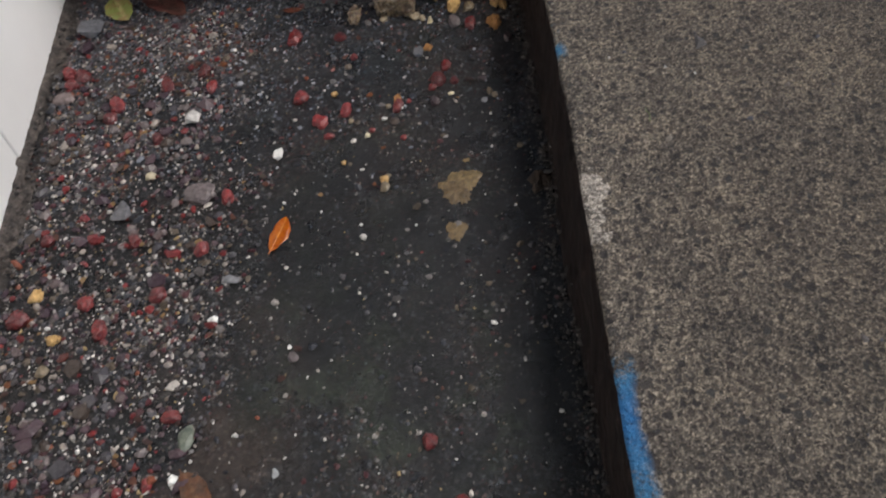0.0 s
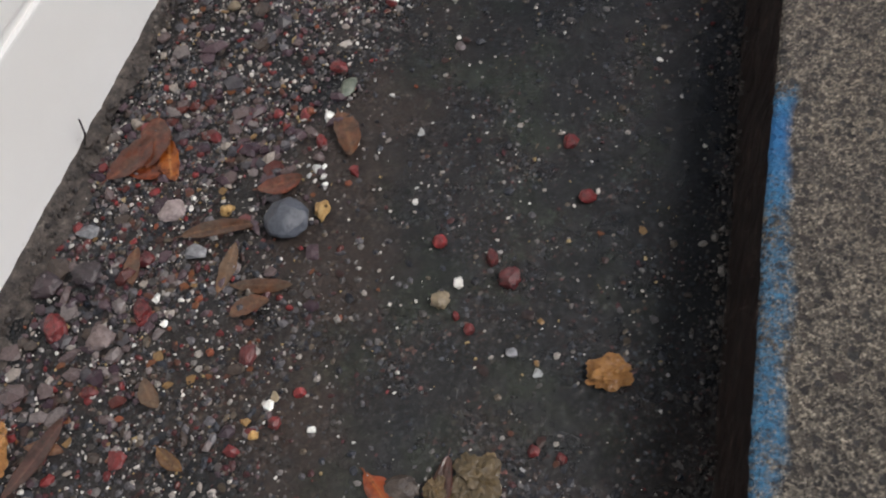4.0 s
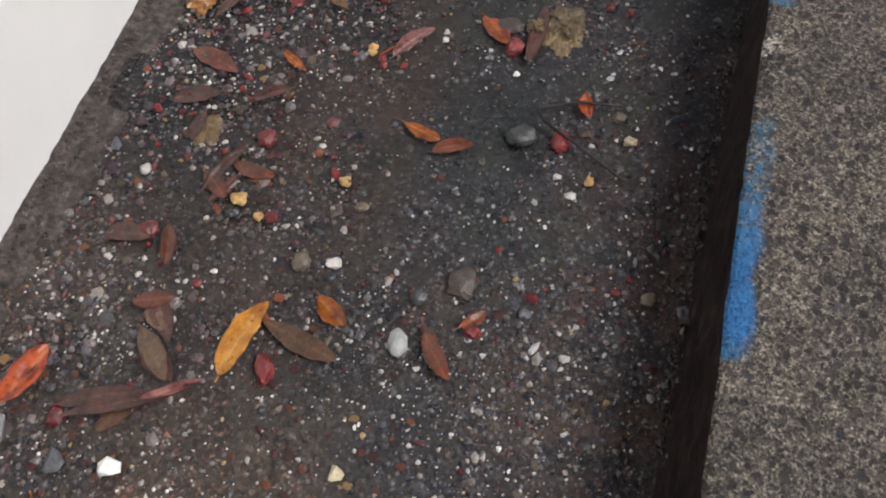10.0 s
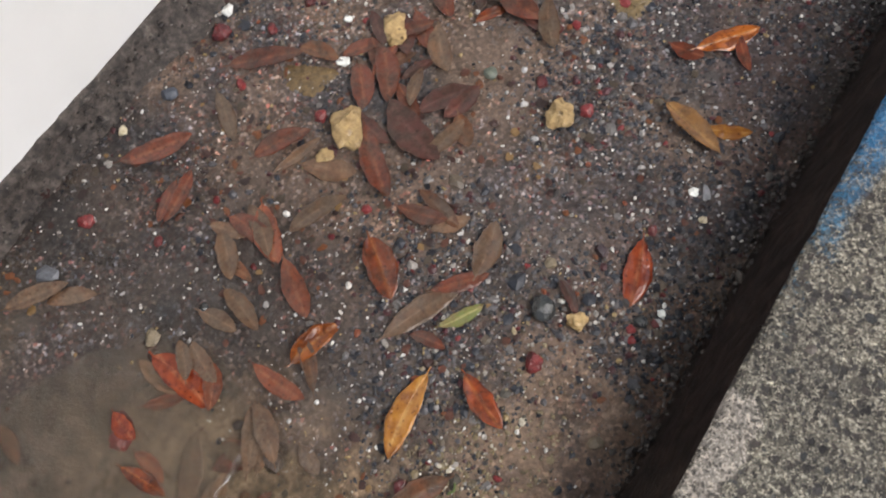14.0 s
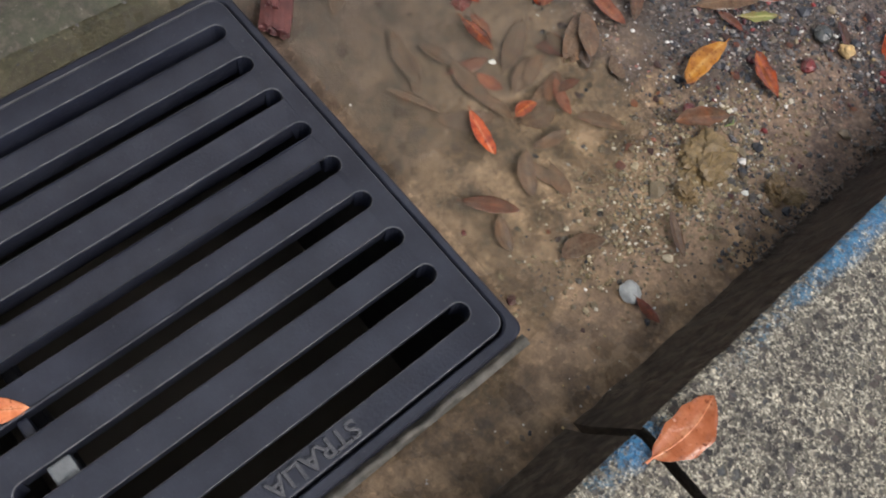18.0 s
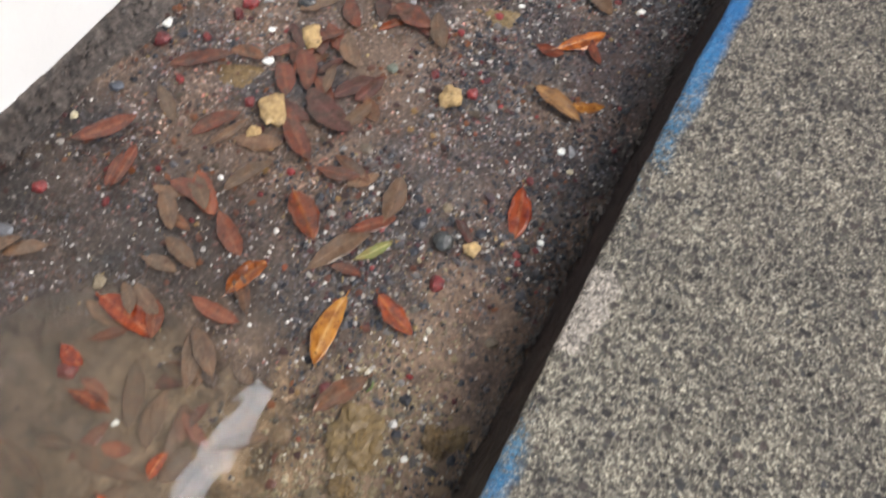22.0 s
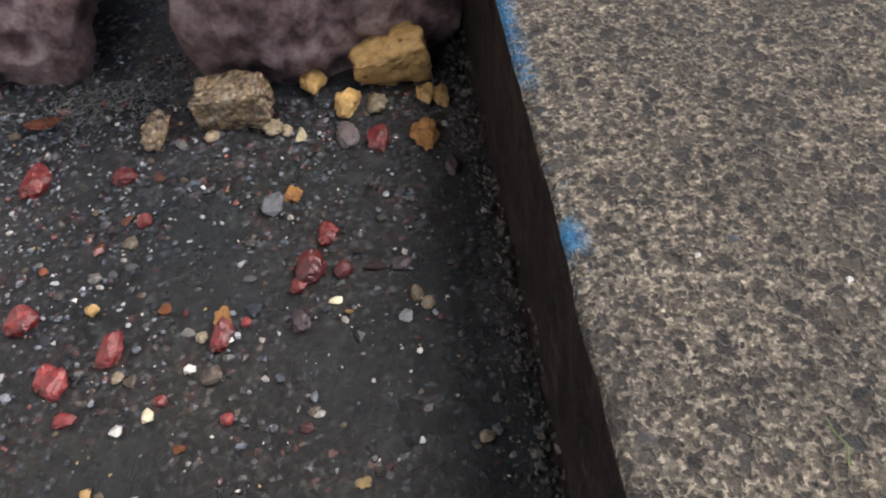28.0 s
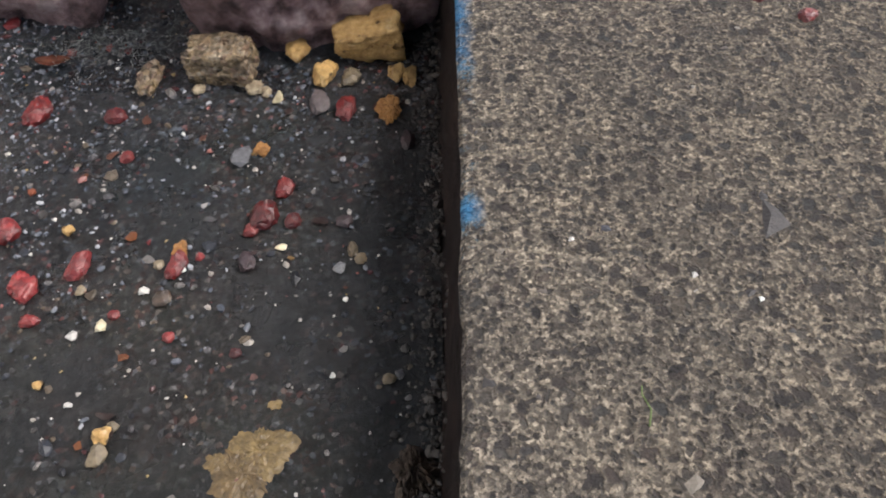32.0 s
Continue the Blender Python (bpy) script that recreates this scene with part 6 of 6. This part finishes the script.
for bx, by, bw in ((-0.2035, -0.1745, 0.0065), (-0.1985, -0.1785, 0.005), (-0.2055, -0.179, 0.004), (-0.2, -0.1725, 0.004), (-0.1965, -0.183, 0.0045), (-0.2075, -0.1735, 0.003), (-0.202, -0.1815, 0.0035)):
    stone(bx, by, bw, bw * 0.7, 70, "w", None, "white crumbling chip in a small heap")
SILT = make_plain("brown_silt", (0.02, 0.013, 0.009), (0.075, 0.05, 0.034), 160.0, 0.6)
mound = tagged(part("dirt_mound", mud_mesh(31), SILT), "small brown mound of dirt against the kerb", "dirt mound")
mound.matrix_world = pose(-0.0085, 0.0145, 0.0006, 0, 0, 30) @ Matrix.Diagonal((0.017, 0.019, 0.011, 1))

for seed, mx, my, mw, md, mh, turn in ((41, -0.066, -1.068, 0.026, 0.036, 0.010, 20), (42, -0.0315, -1.052, 0.013, 0.016, 0.008, 50), (43, -0.0585, -1.092, 0.014, 0.012, 0.007, 0), (44, -0.097, -0.309, 0.02, 0.022, 0.008, 30), (45, -0.112, -0.316, 0.011, 0.009, 0.006, 80)):
    lump = tagged(part("mud_lump", crumb_mesh(seed), STONES["m"][1]), "crumbling lump of tan mud " + ("beside the puddle" if my < -1 else "in the wet gutter"), "mud")
    lump.matrix_world = pose(mx, my, gutter_z(mx, my) + 0.0012, 0, 0, turn) @ Matrix.Diagonal((mw, md, mh, 1))

# ---- things on the pavement and the grate ----
top = KERB_Z + 0.0012
tagged(leaf(0.0125, -1.2035, 0.035, 91, 0.46, "P", top, (0, 0)), "peach pink fallen leaf on the pavement edge beside the slab joint")
tagged(leaf(0.0838, -1.0715, 0.031, 75, 0.36, "y", top), "yellow brown fallen leaf on the pavement")
tagged(leaf(-0.163, -1.4003, 0.041, 62, 0.3, "P", GRATE_Z + 0.001), "salmon orange leaf lying on the drain grate")
tagged(leaf(-0.182, -1.411, 0.028, 50, 0.4, "P", GRATE_Z + 0.001), "salmon orange leaf lying on the drain grate")
for x, y, w, c in ((0.0346, 0.0521, 0.0022, "w"), (0.0628, 0.0397, 0.0022, "w"), (0.1158, 0.1334, 0.0075, "r"), (0.103, 0.1429, 0.005, "r"), (0.0283, -0.3713, 0.005, "q"), (0.0769, 0.032, 0.0018, "w")):
    stone(x, y, w, w * 0.8, 20, c, KERB_Z - 0.0004, ("white" if c == "w" else "red" if c == "r" else "pinkish") + " stone chip lying on the pavement")


def stick(name, points, radius, mat, label, category):
    """A thin bent stick through a few places."""
    cu = bpy.data.curves.new(name, "CURVE")
    cu.dimensions, cu.bevel_depth, cu.bevel_resolution = "3D", radius, 2
    sp = cu.splines.new("POLY")
    sp.points.add(len(points) - 1)
    for k, q in enumerate(points):
        sp.points[k].co = (*q, 1)
        sp.points[k].radius = 1.15 - 0.6 * k / len(points)
    ob = bpy.data.objects.new(name, cu)
    scene.collection.objects.link(ob)
    me = bpy.data.meshes.new_from_object(ob.evaluated_get(bpy.context.evaluated_depsgraph_get()))
    bpy.data.objects.remove(ob)
    me.materials.clear()
    return tagged(part(name, me, mat), label, category)


TWIG = make_plain("black_twig", (0.01, 0.008, 0.007), (0.03, 0.022, 0.018), 200.0, 0.5)
stick("twig", [(-0.3185, -0.186, 0.010), (-0.3165, -0.184, 0.016), (-0.3172, -0.1815, 0.024)], 0.0006, TWIG, "tiny black twig standing at the foot of the wall", "twig")
stick("leaf_stalk", [(-0.186, -0.3555, 0.003), (-0.181, -0.3505, 0.0045), (-0.1775, -0.347, 0.004)], 0.0006, LEAVES["d"][1], "thin red leaf stalk beside a pink leaf", "stalk")
BARK = make_plain("red_brown_bark", (0.045, 0.012, 0.012), (0.13, 0.04, 0.035), 150.0, 0.45)
stick("twig", [(-0.0983, -0.368, 0.004), (-0.08, -0.3605, 0.006), (-0.0578, -0.3571, 0.005)], 0.0008, TWIG, "thin black wet twig in the gutter", "twig")
stick("twig", [(-0.0983, -0.368, 0.0035), (-0.094, -0.3746, 0.0045), (-0.0764, -0.3841, 0.005), (-0.062, -0.392, 0.0045), (-0.0493, -0.3982, 0.003)], 0.0009, TWIG, "thin black wet twig in the gutter", "twig")
STEM = make_plain("green_stem", (0.09, 0.14, 0.03), (0.15, 0.2, 0.06), 200.0, 0.5)
stick("moss_sprig", [(0.0456, 0.001, KERB_Z), (0.0462, 0.004, KERB_Z + 0.002), (0.0448, 0.0075, KERB_Z + 0.002), (0.0454, 0.0104, KERB_Z + 0.0006)], 0.0002, STEM, "tiny green sprig growing on the pavement", "sprig")
stick("moss_sprig", [(-0.0735, -1.0455, 0.0), (-0.0715, -1.0428, 0.003), (-0.0730, -1.0400, 0.002)], 0.0005, STEM, "tiny yellow green sprig in the gutter silt", "sprig")


def bark_piece():
    bm = box(-0.5, 0.5, -0.5, 0.5, -0.5, 0.5)
    bmesh.ops.subdivide_edges(bm, edges=bm.edges[:], cuts=9, use_grid_fill=True)
    for v in bm.verts:
        c = v.co
        c.z += 0.12 * noise.noise(Vector((c.x * 3, c.y * 9, 1))) - 0.5 * c.y * c.y
        c.x += 0.03 * noise.noise(Vector((c.y * 7, c.z * 3, 4))) + 0.06 * c.y
        c.y += 0.07 * noise.noise(Vector((c.x * 4, c.z * 3, 8)))
    return bm


bark = tagged(part("bark_piece", bark_piece(), BARK), "wet dark red strip of bark beside the drain", "bark")
flake = part("bark_flake", bark_piece(), BARK, bark, "raised splinter of bark")
flake.matrix_basis = pose(0.06, 0.18, 0.5, 0, 0, 4) @ Matrix.Diagonal((0.8, 0.45, 0.8, 1))
bark.matrix_world = pose(-0.2745, -1.1765, -0.004, 4, 0, 139) @ Matrix.Diagonal((0.070, 0.0155, 0.006, 1))

# ---- loose grit, joined ----


def sample(n, x0, x1, y0, y1, weight):
    out = []
    while len(out) < n:
        x, y = rnd.uniform(x0, x1), rnd.uniform(y0, y1)
        if x > WALL_X + foot_out(y) * 0.9 and not (px0 - 0.006 < x < px1 + 0.014 and py0 - 0.006 < y < py1 + 0.006) and rnd.random() < weight(x, y):
            out.append((x, y, gutter_z(x, y) + 0.006 * smooth(-0.309, -0.319, x)))
    return np.array(out)


def gritty(x, y):
    n = 0.5 + 1.5 * noise.noise(Vector((x * 13, y * 13, 4))) + 0.4 * noise.noise(Vector((x * 40, y * 40, 2)))
    left = smooth(-0.16, -0.23, x) * smooth(-0.5, -0.2, y)
    mid = smooth(-0.35, -0.5, y) * (0.35 + 0.65 * smooth(-0.2, -0.1, x))
    return max(0.05, min(1.0, (0.15 + 0.9 * left + 0.75 * mid) * max(0.1, n))) * (1 - 0.85 * pool(x, y)) * (1 - 0.94 * smooth(-1.0, -1.12, y)) * (1 - 0.6 * smooth(-0.03, -0.012, x))


pos = sample(42000, -0.319, -0.008, -1.5, 0.32, gritty)
gravel = part("gravel", scatter("gravel", pos, rng.gamma(1.4, 0.00036, len(pos)) + 0.0003, 0.6, GRAVEL), None)
tagged(gravel, "loose dark wet gravel and grit on the gutter floor", "gravel", kind="stuff")
# pale grit; the last 2400 tiny grains stand in for glints on wet silt
pos = np.concatenate([sample(4600, -0.317, -0.012, -1.45, 0.3, lambda x, y: 0.12 + 0.88 * gritty(x, y) ** 1.5 - 0.1 * pool(x, y)), sample(2300, -0.31, -0.17, -0.42, 0.2, lambda x, y: smooth(-0.17, -0.24, x)), sample(2400, -0.31, -0.04, -1.08, -0.5, lambda x, y: 0.3 + max(0.0, noise.noise(Vector((x * 18, y * 18, 21)))))])
chips = part("white_grit", scatter("white_grit", pos + np.array([0, 0, 0.0006]), np.where(rng.random(len(pos)) < 0.07, rng.uniform(0.0006, 0.0014, len(pos)), rng.gamma(1.4, 0.00018, len(pos)) + 0.0002), 0.6, CHIPS, 0.45), None)
tagged(chips, "scattered white and pale grit on the gutter floor, some standing in for wet glints", "grit", kind="stuff")
pos = np.concatenate([sample(420, -0.316, -0.02, -1.3, 0.28, gritty), sample(330, -0.31, -0.17, -0.42, 0.2, lambda x, y: smooth(-0.17, -0.24, x))])
bits = part("red_grit", scatter("red_grit", pos + np.array([0, 0, 0.0006]), rng.gamma(1.8, 0.0005, len(pos)) + 0.0005, 0.6, BITS), None)
tagged(bits, "scattered small red stone grit on the gutter floor", "grit", kind="stuff")

pos = sample(3600, -0.316, -0.15, -0.66, 0.22, lambda x, y: smooth(-0.16, -0.25, x) * max(0.1, 0.6 + 1.2 * noise.noise(Vector((x * 20, y * 20, 5)))))
COARSE = make_gravel("coarse_gravel", [(0.0, (0.055, 0.037, 0.044)), (0.2, (0.105, 0.073, 0.078)), (0.38, (0.115, 0.108, 0.115)), (0.55, (0.15, 0.052, 0.05)), (0.6, (0.2, 0.168, 0.16)), (0.75, (0.075, 0.065, 0.062)), (0.88, (0.28, 0.245, 0.215)), (0.96, (0.5, 0.46, 0.41))], 0.3)
coarse = part("coarse_gravel", scatter("coarse_gravel", pos, rng.gamma(1.5, 0.00045, len(pos)) + 0.0005, 0.6, COARSE, 0.32), None)
tagged(coarse, "coarse wet purple and grey gravel along the wall side", "gravel", kind="stuff")
LARGER = make_gravel("wall_side_pebbles", [(0.0, (0.045, 0.027, 0.035)), (0.2, (0.08, 0.052, 0.06)), (0.36, (0.06, 0.055, 0.06)), (0.5, (0.15, 0.028, 0.028)), (0.56, (0.115, 0.085, 0.082)), (0.68, (0.06, 0.045, 0.037)), (0.82, (0.16, 0.135, 0.13)), (0.92, (0.085, 0.026, 0.022)), (0.96, (0.3, 0.26, 0.22))], 0.2)
pos = sample(850, -0.312, -0.175, -0.5, 0.2, lambda x, y: smooth(-0.17, -0.23, x) * (0.35 + 0.65 * smooth(-0.08, -0.2, y)) * (0.12 + 0.88 * smooth(-0.36, -0.27, y)) * max(0.05, 0.5 + 1.5 * noise.noise(Vector((x * 16, y * 16, 31)))))
larger = part("wall_side_pebbles", scatter("wall_side_pebbles", pos + np.array([0, 0, 0.0008]), rng.gamma(2.0, 0.00075, len(pos)) + 0.0009, 0.55, LARGER, 0.3), None)
tagged(larger, "wet purple, grey and red pebbles crowded along the wall side", "pebbles", kind="stuff")
pos = sample(6800, -0.16, -0.025, -0.97, -0.3, lambda x, y: smooth(-0.16, -0.11, x) * max(0.05, 0.5 + 1.6 * noise.noise(Vector((x * 15, y * 15, 12)))))
SLATE = make_gravel("blue_black_grit", [(0.0, (0.021, 0.022, 0.027)), (0.3, (0.04, 0.041, 0.048)), (0.5, (0.06, 0.044, 0.038)), (0.65, (0.068, 0.067, 0.073)), (0.85, (0.14, 0.13, 0.13)), (0.95, (0.42, 0.41, 0.4))], 0.2)
slates = part("blue_black_grit", scatter("blue_black_grit", pos, rng.gamma(1.5, 0.0003, len(pos)) + 0.0004, 0.6, SLATE, 0.4), None)
tagged(slates, "blue black wet grit on the kerb side of the gutter", "grit", kind="stuff")
pos = sample(4200, -0.31, -0.02, 0.02, 0.24, lambda x, y: smooth(0.02, 0.19, y) * (0.2 + 0.8 * smooth(-0.1, -0.18, x)))
SLATY = make_gravel("slate_grit", [(0.0, (0.07, 0.078, 0.095)), (0.3, (0.12, 0.13, 0.15)), (0.6, (0.2, 0.21, 0.235)), (0.85, (0.36, 0.37, 0.39)), (0.95, (0.22, 0.09, 0.08))], 0.25)
slaty = part("slate_grit", scatter("slate_grit", pos + np.array([0, 0, 0.0005]), rng.gamma(1.5, 0.00022, len(pos)) + 0.00025, 0.6, SLATY, 0.4), None)
tagged(slaty, "blue grey grit washed up before the rocks", "grit", kind="stuff")

# a tuft of fine pale rootlets before the rocks
verts, faces = [], []
tuft = random.Random(8)
for k in range(480):
    x, y, a = tuft.gauss(-0.132, 0.016), tuft.gauss(0.203, 0.007), tuft.uniform(0, 6.283)
    n, bend = tuft.uniform(0.0015, 0.004), tuft.uniform(-1.2, 1.2)
    z, w = gutter_z(x, y) + tuft.uniform(0.0004, 0.0045), 0.00009
    for j in range(4):
        d = a + bend * j / 3
        verts += [(x - w * math.sin(d), y + w * math.cos(d), z), (x + w * math.sin(d), y - w * math.cos(d), z), (x, y, z + 1.6 * w)]
        x, y, z = x + n / 3 * math.cos(d), y + n / 3 * math.sin(d), z + tuft.uniform(-0.0006, 0.001)
    o = len(verts) - 12
    for j in range(3):
        for i in range(3):
            q, r = o + 3 * j + i, o + 3 * j + (i + 1) % 3
            faces.append((q, r, r + 3, q + 3))
fibre_mesh = bpy.data.meshes.new("rootlets")
fibre_mesh.from_pydata(verts, [], faces)
fibre_mesh.materials.append(make_plain("pale_rootlets", (0.11, 0.115, 0.11), (0.3, 0.3, 0.28), 300.0, 0.5))
tagged(part("rootlets", fibre_mesh, None), "tuft of fine pale grey rootlets caught before the rocks", "rootlets", kind="stuff")

# dirt banked against the kerb and the wall
n = 5200
ys = rng.uniform(-1.1, 0.3, n)
off = np.abs(rng.normal(0, 0.007, n))
bank = np.array([(kerb_foot(y) - o + 0.003, y, gutter_z(kerb_foot(y) - o, y) + max(0.0, 0.008 - o) * rnd.uniform(0.2, 1.0)) for y, o in zip(ys, off)])
tagged(part("kerb_dirt", scatter("kerb_dirt", bank, rng.gamma(1.6, 0.00024, n) + 0.0003, 0.7, DIRT), None), "dark dirt and grit banked against the kerb", "dirt", kind="stuff")
n = 5600
ys = rng.uniform(-1.1, 0.3, n)
off = np.abs(rng.normal(0, 0.016, n))
bank = np.array([(WALL_X + 0.002 + o, y, max(gutter_z(WALL_X + o, y), paint_z(y) * (1 - o / 0.014)) * (1.0 if o < 0.014 else 0.9)) for y, o in zip(ys, off)])
tagged(part("wall_dirt", scatter("wall_dirt", bank, rng.gamma(1.6, 0.00026, n) + 0.0003, 0.7, DIRT), None), "dark dirt and grit banked against the wall", "dirt", kind="stuff")

# yellow sand washed up beside the drain
n = 3200
sx, sy = rng.normal(-0.066, 0.018, n), rng.normal(-1.085, 0.045, n)
keep = (sx < -0.02) & (sy > -1.2)
sand = np.array([(x, y, gutter_z(x, y) + 0.0004) for x, y in zip(sx[keep], sy[keep])])
YELLOW = make_gravel("yellow_grit", [(0.0, (0.2, 0.155, 0.085)), (0.3, (0.14, 0.11, 0.068)), (0.55, (0.08, 0.07, 0.055)), (0.75, (0.3, 0.245, 0.15)), (0.92, (0.5, 0.45, 0.35))])
tagged(part("yellow_grit", scatter("yellow_grit", sand, rng.gamma(1.6, 0.00026, len(sand)) + 0.0003, 0.6, YELLOW), None), "yellow brown grit washed up beside the drain", "grit", kind="stuff")

# torn leaf litter
LITTER = make_gravel("leaf_litter", [(0.0, (0.045, 0.022, 0.018)), (0.25, (0.09, 0.035, 0.022)), (0.45, (0.03, 0.018, 0.016)), (0.6, (0.14, 0.05, 0.02)), (0.75, (0.06, 0.045, 0.032)), (0.9, (0.2, 0.12, 0.05))], 0.3)


def littered(x, y):
    n = max(0.0, 0.45 + 1.4 * noise.noise(Vector((x * 17, y * 17, 9))))
    heap = smooth(-0.5, -0.6, y) * smooth(-1.12, -1.0, y) * smooth(-0.06, -0.14, x)
    band = smooth(-0.18, -0.25, x) * smooth(-0.6, -0.3, y)
    return min(1.0, n * max(heap, 0.8 * band, 0.08)) * (1 - 0.7 * pool(x, y))


pos = sample(1900, -0.315, -0.03, -1.2, 0.2, littered)
size = np.minimum(rng.gamma(2.0, 0.0005, len(pos)) + 0.0005, 0.0022)
mesh = scatter("leaf_litter", pos + np.array([0, 0, 0.0009]), size, 0.16, LITTER, 0.45)
tagged(part("leaf_litter", mesh, None), "torn dark brown leaf litter among the grit", "leaf litter", kind="stuff")

# aggregate in the pavement's surface
n = 7000
pos = np.stack([rng.uniform(0.002, 0.40, n), rng.uniform(-1.5, 0.45, n), np.full(n, KERB_Z - 0.0003)], 1)
pos = pos[np.abs(pos[:, 1] - SLAB_JOINT) > 0.005]
size = rng.gamma(2.0, 0.0004, len(pos)) + 0.0006
pos = pos[pos[:, 0] > 0.012]
size = rng.gamma(2.0, 0.0004, len(pos)) + 0.0006
pos[:, 2] -= size * 0.2
stones = part("aggregate", scatter("aggregate", pos, size, 0.35, AGGREGATE, 0.35), None, pave_a)
stones["kind"] = "stuff"
